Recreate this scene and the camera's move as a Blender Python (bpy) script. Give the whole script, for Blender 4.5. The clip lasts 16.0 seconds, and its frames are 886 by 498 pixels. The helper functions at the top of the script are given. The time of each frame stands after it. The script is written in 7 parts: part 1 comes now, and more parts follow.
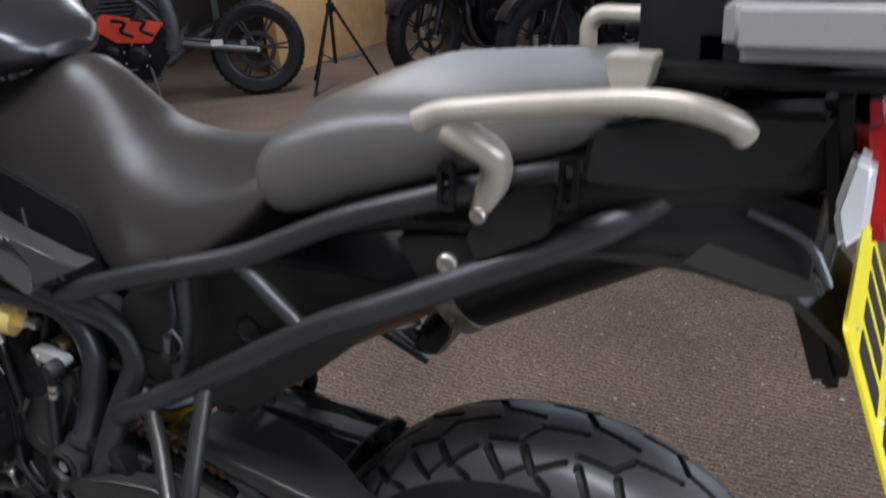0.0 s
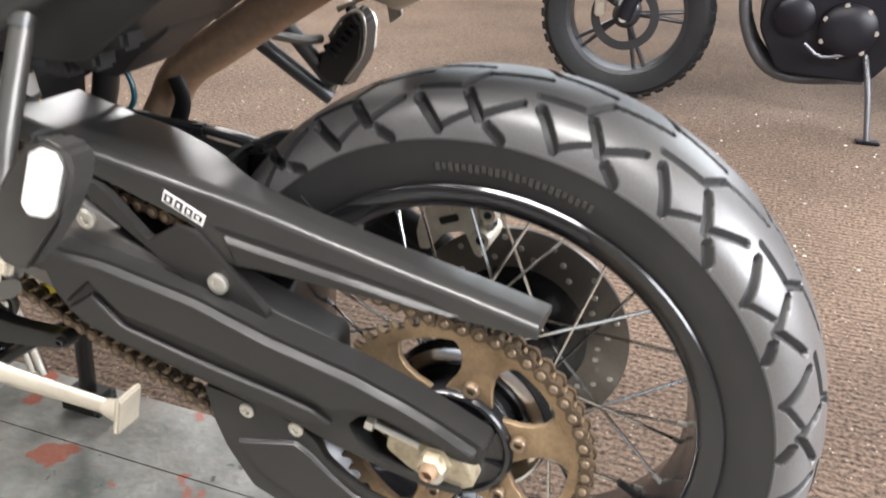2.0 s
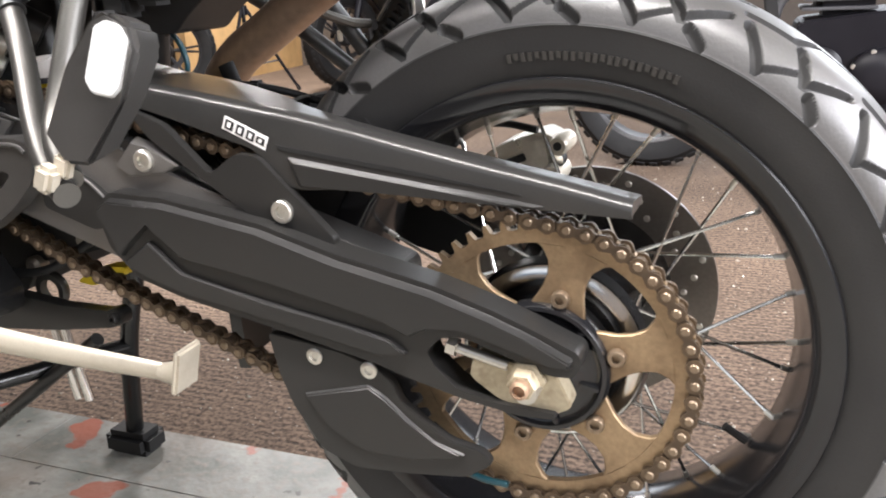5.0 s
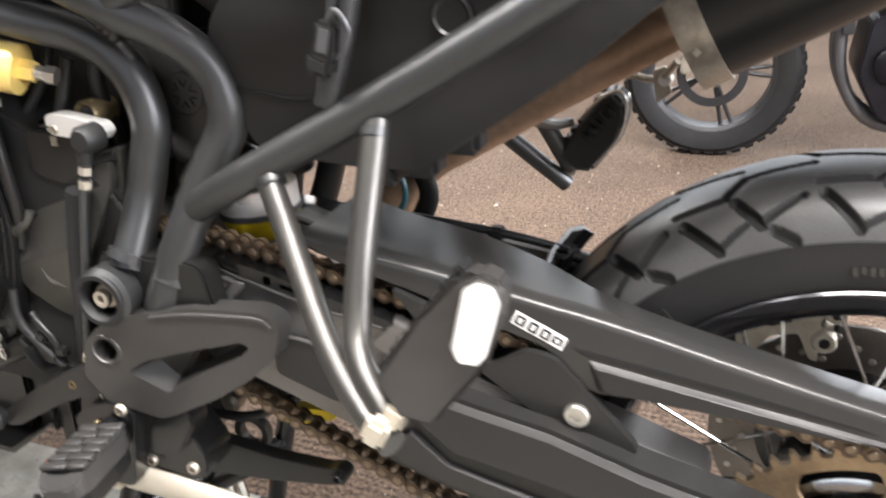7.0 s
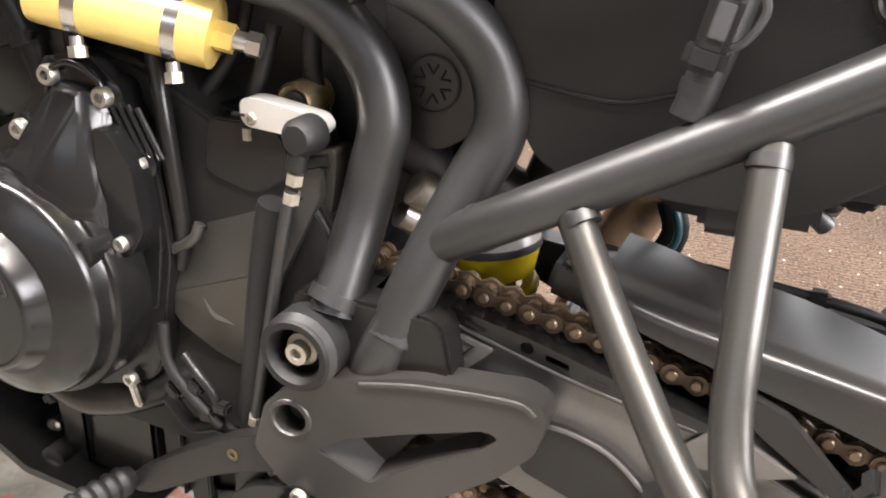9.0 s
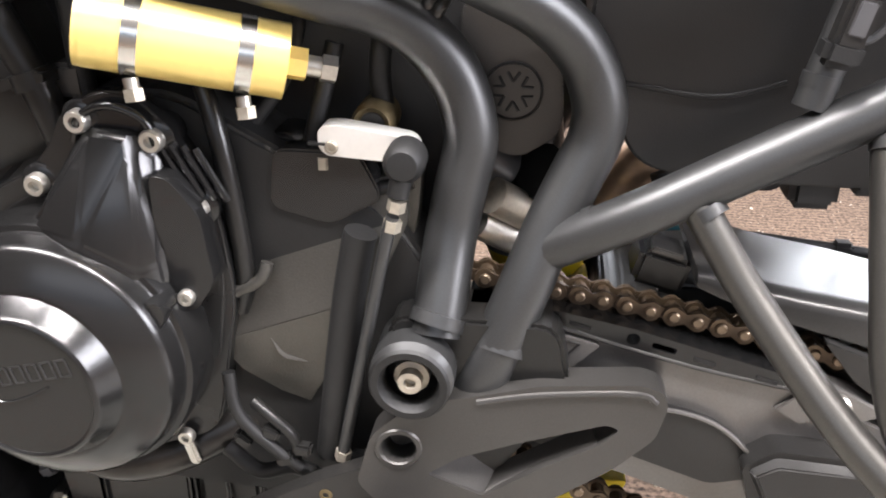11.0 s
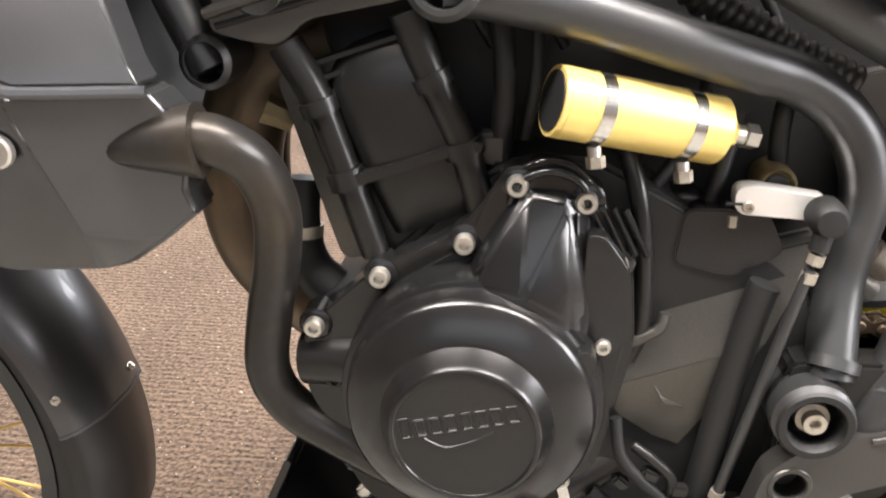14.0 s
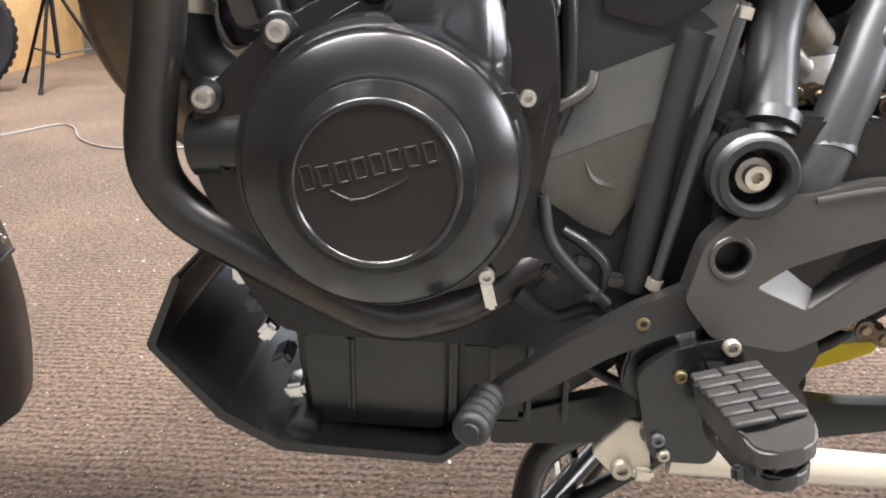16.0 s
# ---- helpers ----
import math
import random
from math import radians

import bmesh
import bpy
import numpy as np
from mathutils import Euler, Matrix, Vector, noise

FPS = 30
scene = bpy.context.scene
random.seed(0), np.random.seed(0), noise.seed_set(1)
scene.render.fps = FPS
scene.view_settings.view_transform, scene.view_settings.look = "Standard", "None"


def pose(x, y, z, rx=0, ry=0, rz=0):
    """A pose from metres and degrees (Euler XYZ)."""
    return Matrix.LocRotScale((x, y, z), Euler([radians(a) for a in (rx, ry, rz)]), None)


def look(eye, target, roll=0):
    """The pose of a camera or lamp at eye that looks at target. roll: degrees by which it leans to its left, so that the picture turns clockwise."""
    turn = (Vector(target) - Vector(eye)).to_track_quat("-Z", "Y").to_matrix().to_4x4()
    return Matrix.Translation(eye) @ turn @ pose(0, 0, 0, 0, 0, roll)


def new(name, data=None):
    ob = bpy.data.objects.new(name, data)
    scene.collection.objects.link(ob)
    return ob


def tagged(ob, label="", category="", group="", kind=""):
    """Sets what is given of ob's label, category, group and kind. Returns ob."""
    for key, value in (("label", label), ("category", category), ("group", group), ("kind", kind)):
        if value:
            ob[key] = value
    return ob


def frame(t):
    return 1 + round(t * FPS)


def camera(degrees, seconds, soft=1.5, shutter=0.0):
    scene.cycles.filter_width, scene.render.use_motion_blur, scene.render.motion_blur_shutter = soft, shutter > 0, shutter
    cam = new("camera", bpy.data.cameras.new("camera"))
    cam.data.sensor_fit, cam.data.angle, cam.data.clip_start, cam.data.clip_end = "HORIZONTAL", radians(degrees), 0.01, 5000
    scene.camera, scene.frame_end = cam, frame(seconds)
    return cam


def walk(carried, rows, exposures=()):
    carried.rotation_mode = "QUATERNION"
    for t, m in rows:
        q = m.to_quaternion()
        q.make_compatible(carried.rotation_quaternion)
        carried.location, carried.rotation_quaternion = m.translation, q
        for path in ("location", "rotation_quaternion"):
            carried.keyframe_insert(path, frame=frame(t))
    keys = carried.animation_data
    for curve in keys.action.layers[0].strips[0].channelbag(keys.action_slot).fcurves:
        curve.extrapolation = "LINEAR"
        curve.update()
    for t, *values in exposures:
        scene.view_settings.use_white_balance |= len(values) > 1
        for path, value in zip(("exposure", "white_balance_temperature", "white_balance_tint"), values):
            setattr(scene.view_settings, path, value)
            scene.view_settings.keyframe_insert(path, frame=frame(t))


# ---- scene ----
cam = camera(54.7, 16.0, soft=1.9, shutter=0.4)
METRES = 2.35
START = pose(0.2922, -0.7834, 1.2743, -23.376, 3.113, 27.195)
ROWS = [
    (0.0, 0.0, 0.0, 0.0, 0.0, 0.0, 0.0),
    (0.5, 0.0006, 0.033, -0.0518, -0.69, -2.3, -1.25),
    (1.0, -0.0034, 0.0683, -0.0886, -4.86, -4.25, -1.09),
    (1.5, -0.0072, 0.0821, -0.0991, -6.91, -3.7, -0.03),
    (2.0, -0.0097, 0.103, -0.1347, -7.43, -3.21, -1.22),
    (2.5, -0.0094, 0.1252, -0.1853, -9.24, 0.09, -1.79),
    (3.0, -0.0128, 0.1184, -0.2299, -9.42, 4.76, -0.63),
    (5.5, -0.0382, 0.1351, -0.2051, -4.56, 5.86, 2.63),
    (6.0, -0.0597, 0.1431, -0.1623, -3.16, 2.38, 2.91),
    (6.5, -0.0782, 0.1549, -0.1304, -3.38, -1.24, 1.29),
    (7.0, -0.1353, 0.1633, -0.1141, -7.49, 0.53, 1.4),
    (7.5, -0.1915, 0.18, -0.097, -10.09, 1.59, 1.78),
    (8.0, -0.1993, 0.2221, -0.0994, -6.44, 0.26, -1.6),
    (8.5, -0.1933, 0.2546, -0.0997, -4.53, 0.51, -3.83),
    (11.0, -0.2844, 0.2797, -0.0815, -19.35, -2.58, 4.6),
    (11.5, -0.3009, 0.2768, -0.0793, -21.23, -2.35, 4.92),
    (12.0, -0.3277, 0.2625, -0.058, -22.57, -0.55, 5.72),
    (12.5, -0.3657, 0.2594, -0.0302, -19.34, -0.82, 4.48),
    (13.0, -0.3845, 0.2786, -0.0213, -14.72, 0.19, 4.21),
    (13.5, -0.3941, 0.2929, -0.0448, -17.23, 0.45, 5.13),
    (14.0, -0.4, 0.3001, -0.0711, -19.58, 1.04, 5.36),
    (14.5, -0.401, 0.3088, -0.0951, -20.49, 2.42, 5.15),
    (15.0, -0.3937, 0.3217, -0.1201, -23.15, 2.3, 5.76),
    (15.5, -0.3912, 0.3288, -0.1405, -24.81, 2.96, 6.59),
    (16.0, -0.3943, 0.3312, -0.1512, -24.94, 3.93, 6.66),
]
walk(cam, [(t, START @ pose(METRES * x, METRES * y, METRES * z, 90 + pitch, roll, yaw)) for t, x, y, z, yaw, pitch, roll in ROWS], [(0.0, -1.2, 5650, 10), (0.5, 0.2, 6000, 10), (1.2, 0.45, 6300, 9), (3.0, 0.5, 6300, 9), (5.5, 0.5, 6350, 11), (6.5, 0.6, 6300, 10), (8.5, 0.72, 6750, 13), (11.0, 0.82, 6350, 13), (12.5, 0.76, 6550, 13), (14.0, 0.74, 6650, 12), (15.0, 0.74, 6500, 11), (16.0, 0.78, 6300, 10)])

# ---- world and light ----
world = bpy.data.worlds.new("daylight")
scene.world = world
world.use_nodes = True
_sky = world.node_tree.nodes.new("ShaderNodeTexSky")
_sky.sky_type, _sky.sun_disc = "NISHITA", False
_sky.sun_elevation, _sky.sun_rotation = radians(40), radians(90)
world.node_tree.links.new(_sky.outputs[0], world.node_tree.nodes["Background"].inputs[0])
world.node_tree.nodes["Background"].inputs[1].default_value = 0.06


def area(name, m, sx, sy, watts, colour):
    lamp = bpy.data.lights.new(name, "AREA")
    lamp.shape, lamp.size, lamp.size_y, lamp.energy, lamp.color = "RECTANGLE", sx, sy, watts, colour
    ob = new(name, lamp)
    ob.matrix_world = m
    return ob


# daylight in the high north and tail windows; corner, front and ceiling lamps are added
area("window_light_north", look((-1.1, 5.70, 1.95), (-0.6, 0.6, 0.4)), 4.4, 1.1, 60, (0.94, 0.97, 1.0))
# small strong lamp added for the glare on the chain guard
area("corner_glare_light", look((2.15, 5.70, 2.0), (0.0, 0.6, 0.6)), 1.15, 0.9, 56, (0.94, 0.97, 1.0))
area("window_light_tail", look((3.05, -0.15, 1.75), (0.0, -0.05, 0.6)), 3.9, 1.4, 310, (0.97, 0.96, 1.0))
# weak fill added behind the camera
area("front_fill_light", look((-0.6, -3.25, 2.05), (-0.5, 0, 0.6)), 3.2, 0.9, 9, (0.97, 0.98, 1.0))
# unseen strips under the ceiling, placed where highlights and the plywood need light
for _x, _y, _turn, _wide, _w in ((-1.7, -0.75, 0, 0.22, 92), (0.20, -0.75, 0, 0.22, 92), (-2.7, 3.7, 90, 0.4, 110)):
    area("overhead_light", pose(_x, _y, 2.66, 0, 0, _turn), 1.5, _wide, _w, (1.0, 0.955, 0.925))


# ---- materials ----
def mat(name, base, rough=0.5, metal=0.0, grain=60.0, var=0.12, bump=0.15, stain=None, stain_amt=0.0, stain_scale=6.0, coat=0.0, rough_var=0.1, bump_dist=0.001, spec=0.5):
    m = bpy.data.materials.new(name)
    m.use_nodes = True
    nt = m.node_tree
    b = nt.nodes["Principled BSDF"]
    tc = nt.nodes.new("ShaderNodeTexCoord")
    n1 = nt.nodes.new("ShaderNodeTexNoise")
    n1.inputs["Scale"].default_value, n1.inputs["Detail"].default_value = grain, 6
    n2 = nt.nodes.new("ShaderNodeTexNoise")
    n2.inputs["Scale"].default_value, n2.inputs["Detail"].default_value = stain_scale, 5
    for n in (n1, n2):
        nt.links.new(tc.outputs["Object"], n.inputs["Vector"])
    mix = nt.nodes.new("ShaderNodeMix")
    mix.data_type = "RGBA"
    mix.inputs[6].default_value = (*[max(0, c * (1 - var)) for c in base], 1)
    mix.inputs[7].default_value = (*[min(1, c * (1 + var)) for c in base], 1)
    nt.links.new(n1.outputs[0], mix.inputs[0])
    out = mix.outputs[2]
    st = stain if stain else tuple(min(1, c * 1.5 + 0.01) for c in base)
    ramp = nt.nodes.new("ShaderNodeMapRange")
    ramp.inputs[1].default_value, ramp.inputs[2].default_value = 0.48, 0.68
    ramp.inputs[4].default_value = stain_amt if stain_amt else 0.25
    nt.links.new(n2.outputs[0], ramp.inputs[0])
    mix2 = nt.nodes.new("ShaderNodeMix")
    mix2.data_type = "RGBA"
    mix2.inputs[7].default_value = (*st, 1)
    nt.links.new(out, mix2.inputs[6])
    nt.links.new(ramp.outputs[0], mix2.inputs[0])
    nt.links.new(mix2.outputs[2], b.inputs["Base Color"])
    rr = nt.nodes.new("ShaderNodeMapRange")
    rr.inputs[3].default_value, rr.inputs[4].default_value = max(0.03, rough - rough_var), min(1, rough + rough_var)
    nt.links.new(n2.outputs[0], rr.inputs[0])
    nt.links.new(rr.outputs[0], b.inputs["Roughness"])
    b.inputs["Metallic"].default_value = metal
    b.inputs["Coat Weight"].default_value = coat
    b.inputs["Specular IOR Level"].default_value = spec
    if bump:
        bp = nt.nodes.new("ShaderNodeBump")
        bp.inputs["Strength"].default_value, bp.inputs["Distance"].default_value = bump, bump_dist
        nt.links.new(n1.outputs[0], bp.inputs["Height"])
        nt.links.new(bp.outputs[0], b.inputs["Normal"])
    return m


M = {}
M["frame"] = mat("frame_paint", (0.074, 0.075, 0.075), 0.41, 0.75, 900, 0.15, 0.12, bump_dist=0.0004)
M["strut"] = mat("rubbed_strut_paint", (0.098, 0.095, 0.088), 0.38, 0.8, 900, 0.15, 0.1, stain=(0.075, 0.07, 0.062), stain_amt=0.4, stain_scale=16, bump_dist=0.0004)
M["black_paint"] = mat("engine_black", (0.0072, 0.0072, 0.0073), 0.26, 0.05, 300, 0.2, 0.05, coat=0.1, rough_var=0.05)
M["engine_satin"] = mat("engine_satin", (0.016, 0.0157, 0.015), 0.31, 0.35, 500, 0.2, 0.2, bump_dist=0.0006)
M["engine_cast"] = mat("cast_dark_grey", (0.095, 0.091, 0.082), 0.38, 0.75, 700, 0.25, 0.35, bump_dist=0.0008)
M["plastic"] = mat("black_plastic", (0.026, 0.0253, 0.0243), 0.36, 0.4, 1200, 0.2, 0.3, stain=(0.036, 0.033, 0.029), stain_amt=0.35, bump_dist=0.0005)
M["plastic_grey"] = mat("grey_plastic", (0.072, 0.069, 0.065), 0.40, 0.65, 900, 0.15, 0.2, bump_dist=0.0004)
M["case_grey"] = mat("grey_case", (0.30, 0.29, 0.275), 0.5, 0, 500, 0.1, 0.2)
M["panel_grey"] = mat("graphite_panel", (0.095, 0.092, 0.088), 0.34, 0.6, 900, 0.1, 0.05, coat=0.15)
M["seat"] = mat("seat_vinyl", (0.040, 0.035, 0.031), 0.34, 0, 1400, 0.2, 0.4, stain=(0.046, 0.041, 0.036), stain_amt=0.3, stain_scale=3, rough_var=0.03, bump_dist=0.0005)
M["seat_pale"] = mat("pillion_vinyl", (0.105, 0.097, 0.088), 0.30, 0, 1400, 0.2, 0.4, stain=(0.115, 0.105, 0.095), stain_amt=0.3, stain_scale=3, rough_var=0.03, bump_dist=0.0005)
M["case_lid"] = mat("cream_case_lid", (0.50, 0.43, 0.34), 0.45, 0, 500, 0.1, 0.2)
M["peg_rubber"] = mat("dusty_peg_rubber", (0.030, 0.0285, 0.027), 0.5, 0, 400, 0.3, 0.3, stain=(0.048, 0.044, 0.039), stain_amt=0.5, stain_scale=30)
M["tyre"] = mat("tyre_rubber", (0.011, 0.0106, 0.0104), 0.58, 0, 500, 0.25, 0.2, stain=(0.030, 0.028, 0.025), stain_amt=0.35, stain_scale=9)
M["box_black"] = mat("matt_black_box", (0.011, 0.0106, 0.0102), 0.45, 0, 900, 0.2, 0.3, stain=(0.024, 0.022, 0.02), stain_amt=0.4, stain_scale=10, bump_dist=0.0005)
M["hugger"] = mat("gloss_black_plastic", (0.02, 0.0198, 0.0195), 0.36, 0.25, 400, 0.15, 0.08)
M["guard"] = mat("grained_guard", (0.042, 0.041, 0.039), 0.30, 0.45, 900, 0.2, 0.08, rough_var=0.03, stain=(0.055, 0.051, 0.046), stain_amt=0.4, stain_scale=14, bump_dist=0.0005)
M["tread"] = mat("dusty_tread", (0.078, 0.075, 0.073), 0.40, 0, 400, 0.25, 0.2, spec=0.8, stain=(0.045, 0.042, 0.039), stain_amt=0.5, stain_scale=14)
M["disc_steel"] = mat("dull_disc_steel", (0.17, 0.155, 0.14), 0.34, 0.85, 300, 0.2, 0.1)
M["rim"] = mat("rim_black", (0.008, 0.008, 0.009), 0.20, 0.0, 200, 0.2, 0.05, coat=0.15)
M["chrome"] = mat("chrome", (0.62, 0.61, 0.58), 0.2, 1.0, 300, 0.15, 0.05)
M["steel"] = mat("bright_steel", (0.56, 0.54, 0.49), 0.33, 0.9, 400, 0.2, 0.15)
M["cream"] = mat("silver_cream_paint", (0.50, 0.455, 0.37), 0.36, 0.3, 400, 0.1, 0.15, stain=(0.3, 0.25, 0.18), stain_amt=0.4, stain_scale=18)
M["alloy"] = mat("dirty_alloy", (0.45, 0.41, 0.34), 0.45, 0.7, 300, 0.25, 0.2, stain=(0.12, 0.09, 0.06), stain_amt=0.55, stain_scale=25)
M["sprocket"] = mat("rusty_sprocket", (0.31, 0.22, 0.13), 0.42, 0.65, 250, 0.3, 0.3, stain=(0.10, 0.06, 0.035), stain_amt=0.6, stain_scale=22)
M["chain"] = mat("greasy_chain", (0.135, 0.095, 0.06), 0.42, 0.6, 300, 0.35, 0.3, stain=(0.04, 0.03, 0.024), stain_amt=0.6, stain_scale=40)
M["gold"] = mat("gold_anodised", (0.91, 0.665, 0.215), 0.28, 0.45, 300, 0.06, 0.05)
M["yellow"] = mat("yellow_spring", (0.75, 0.55, 0.02), 0.35, 0, 200, 0.1, 0.05)
M["rust_pipe"] = mat("browned_exhaust", (0.44, 0.30, 0.20), 0.46, 0.6, 90, 0.3, 0.15, stain=(0.17, 0.105, 0.07), stain_amt=0.5, stain_scale=12)
M["header"] = mat("dark_header", (0.034, 0.032, 0.030), 0.33, 0.55, 120, 0.3, 0.1, stain=(0.11, 0.082, 0.05), stain_amt=0.3, stain_scale=9)
M["brass_dull"] = mat("dull_brass", (0.15, 0.115, 0.06), 0.45, 0.7, 200, 0.3, 0.2)
M["bronze"] = mat("bronzed_header", (0.16, 0.12, 0.08), 0.42, 0.7, 60, 0.3, 0.15, stain=(0.06, 0.045, 0.035), stain_amt=0.7, stain_scale=9)
M["brass"] = mat("brass", (0.55, 0.38, 0.13), 0.35, 0.8, 200, 0.2, 0.1)
# for real rubber, and near-black enough to paint the shade of deep cavities
M["rubber"] = mat("rubber_and_shade_black", (0.006, 0.006, 0.006), 0.55, 0, 500, 0.2, 0.2)
M["cream_bright"] = mat("cream_caliper", (0.72, 0.67, 0.56), 0.35, 0.2, 300, 0.15, 0.15, stain=(0.35, 0.30, 0.22), stain_amt=0.4, stain_scale=30)
M["cover_black"] = mat("cover_black_satin", (0.0072, 0.0071, 0.0070), 0.225, 0.05, 300, 0.25, 0.06, rough_var=0.05)
# polished metal, its base lifted near white to hold the glare
M["glare_alloy"] = mat("polished_alloy_glare", (0.85, 0.84, 0.80), 0.3, 0.6, 300, 0.05, 0.05)
M["sticker"] = mat("white_print", (0.72, 0.71, 0.68), 0.5, 0, 200, 0.05, 0)
M["plate_yellow"] = mat("plate_yellow", (0.85, 0.72, 0.02), 0.35, 0, 100, 0.05, 0)
M["red_lens"] = mat("red_lens", (0.65, 0.02, 0.02), 0.12, 0, 100, 0.1, 0, coat=0.6)
M["clear_lens"] = mat("clear_lens", (0.75, 0.73, 0.70), 0.12, 0, 100, 0.1, 0, coat=0.6)
M["ply"] = mat("plywood_wall", (0.60, 0.38, 0.17), 0.55, 0, 14, 0.25, 0.1, stain=(0.46, 0.27, 0.11), stain_amt=0.6, stain_scale=3)
M["wall"] = mat("painted_wall", (0.12, 0.10, 0.085), 0.7, 0, 30, 0.1, 0.2)
M["ceiling"] = mat("ceiling_paint", (0.22, 0.205, 0.185), 0.8, 0, 30, 0.05, 0.1)
M["far_black"] = mat("far_black_body", (0.006, 0.0055, 0.008), 0.38, 0.0, 60, 0.2, 0.05, spec=0.25)
M["far_red"] = mat("far_red_body", (0.62, 0.05, 0.02), 0.3, 0, 60, 0.1, 0.02)
M["far_grey"] = mat("far_grey_metal", (0.10, 0.10, 0.105), 0.4, 0.5, 60, 0.2, 0.05)
M["cable"] = mat("grey_cable", (0.28, 0.26, 0.24), 0.5, 0, 100, 0.1, 0)
M["teal"] = mat("teal_hose", (0.012, 0.055, 0.068), 0.35, 0, 100, 0.1, 0)


def carpet_material():
    m = bpy.data.materials.new("ribbed_carpet")
    m.use_nodes = True
    nt = m.node_tree
    b = nt.nodes["Principled BSDF"]
    tc = nt.nodes.new("ShaderNodeTexCoord")
    wob = nt.nodes.new("ShaderNodeTexNoise")
    wob.inputs["Scale"].default_value = 9
    add = nt.nodes.new("ShaderNodeMix")
    add.data_type, add.blend_type = "RGBA", "ADD"
    add.inputs[0].default_value = 0.012
    wave = nt.nodes.new("ShaderNodeTexWave")
    wave.wave_type, wave.bands_direction = "BANDS", "Y"
    wave.inputs["Scale"].default_value, wave.inputs["Distortion"].default_value = 18.5, 4.5
    wave.inputs["Detail"].default_value, wave.inputs["Detail Scale"].default_value = 3, 0.8
    fine = nt.nodes.new("ShaderNodeTexNoise")
    fine.inputs["Scale"].default_value, fine.inputs["Detail"].default_value = 130, 10
    big = nt.nodes.new("ShaderNodeTexNoise")
    big.inputs["Scale"].default_value, big.inputs["Detail"].default_value = 2.2, 6
    speck = nt.nodes.new("ShaderNodeTexVoronoi")
    speck.inputs["Scale"].default_value = 55
    L = nt.links.new
    L(tc.outputs["Object"], wob.inputs["Vector"])
    L(tc.outputs["Object"], add.inputs[6])
    L(wob.outputs["Color"], add.inputs[7])
    L(add.outputs[2], wave.inputs["Vector"])
    for n in (fine, big, speck):
        L(tc.outputs["Object"], n.inputs["Vector"])
    stretch = nt.nodes.new("ShaderNodeMapping")
    stretch.inputs["Scale"].default_value = (34, 115, 34)
    streak = nt.nodes.new("ShaderNodeTexNoise")
    streak.inputs["Scale"].default_value, streak.inputs["Detail"].default_value = 1.0, 4
    L(tc.outputs["Object"], stretch.inputs["Vector"])
    L(stretch.outputs[0], streak.inputs["Vector"])
    rib = nt.nodes.new("ShaderNodeMath")
    rib.operation, rib.inputs[1].default_value = "MULTIPLY_ADD", 0.14
    L(wave.outputs["Fac"], rib.inputs[0])
    half = nt.nodes.new("ShaderNodeMath")
    half.operation, half.inputs[1].default_value = "MULTIPLY", 0.42
    L(streak.outputs[0], half.inputs[0])
    L(half.outputs[0], rib.inputs[2])
    h = nt.nodes.new("ShaderNodeMath")
    h.operation, h.inputs[1].default_value = "MULTIPLY_ADD", 1.1
    L(fine.outputs[0], h.inputs[0])
    L(rib.outputs[0], h.inputs[2])
    ramp = nt.nodes.new("ShaderNodeValToRGB")
    ramp.color_ramp.elements[0].position, ramp.color_ramp.elements[0].color = 0.58, (0.024, 0.016, 0.0115, 1)
    ramp.color_ramp.elements[1].position, ramp.color_ramp.elements[1].color = 1.0, (0.250, 0.173, 0.121, 1)
    L(h.outputs[0], ramp.inputs[0])
    mx = nt.nodes.new("ShaderNodeMix")
    mx.data_type, mx.blend_type = "RGBA", "MULTIPLY"
    mx.inputs[0].default_value = 0.7
    r2 = nt.nodes.new("ShaderNodeMapRange")
    r2.inputs[1].default_value, r2.inputs[2].default_value, r2.inputs[3].default_value, r2.inputs[4].default_value = 0.3, 0.7, 0.6, 1.2
    L(big.outputs[0], r2.inputs[0])
    L(ramp.outputs[0], mx.inputs[6])
    L(r2.outputs[0], mx.inputs[7])
    lt = nt.nodes.new("ShaderNodeMath")
    lt.operation, lt.inputs[1].default_value = "LESS_THAN", 0.09
    L(speck.outputs["Distance"], lt.inputs[0])
    mx2 = nt.nodes.new("ShaderNodeMix")
    mx2.data_type = "RGBA"
    mx2.inputs[7].default_value = (0.5, 0.43, 0.35, 1)
    L(lt.outputs[0], mx2.inputs[0])
    L(mx.outputs[2], mx2.inputs[6])
    L(mx2.outputs[2], b.inputs["Base Color"])
    b.inputs["Roughness"].default_value = 0.95
    bp = nt.nodes.new("ShaderNodeBump")
    bp.inputs["Strength"].default_value, bp.inputs["Distance"].default_value = 0.5, 0.003
    L(h.outputs[0], bp.inputs["Height"])
    L(bp.outputs[0], b.inputs["Normal"])
    return m


M["carpet"] = carpet_material()
M["axle_cream"] = mat("dirty_cream_alloy", (0.42, 0.36, 0.25), 0.45, 0.3, 200, 0.3, 0.3, stain=(0.14, 0.10, 0.06), stain_amt=0.7, stain_scale=60)
M["pin"] = mat("worn_chain_pin", (0.21, 0.158, 0.108), 0.35, 0.7, 300, 0.3, 0.1)


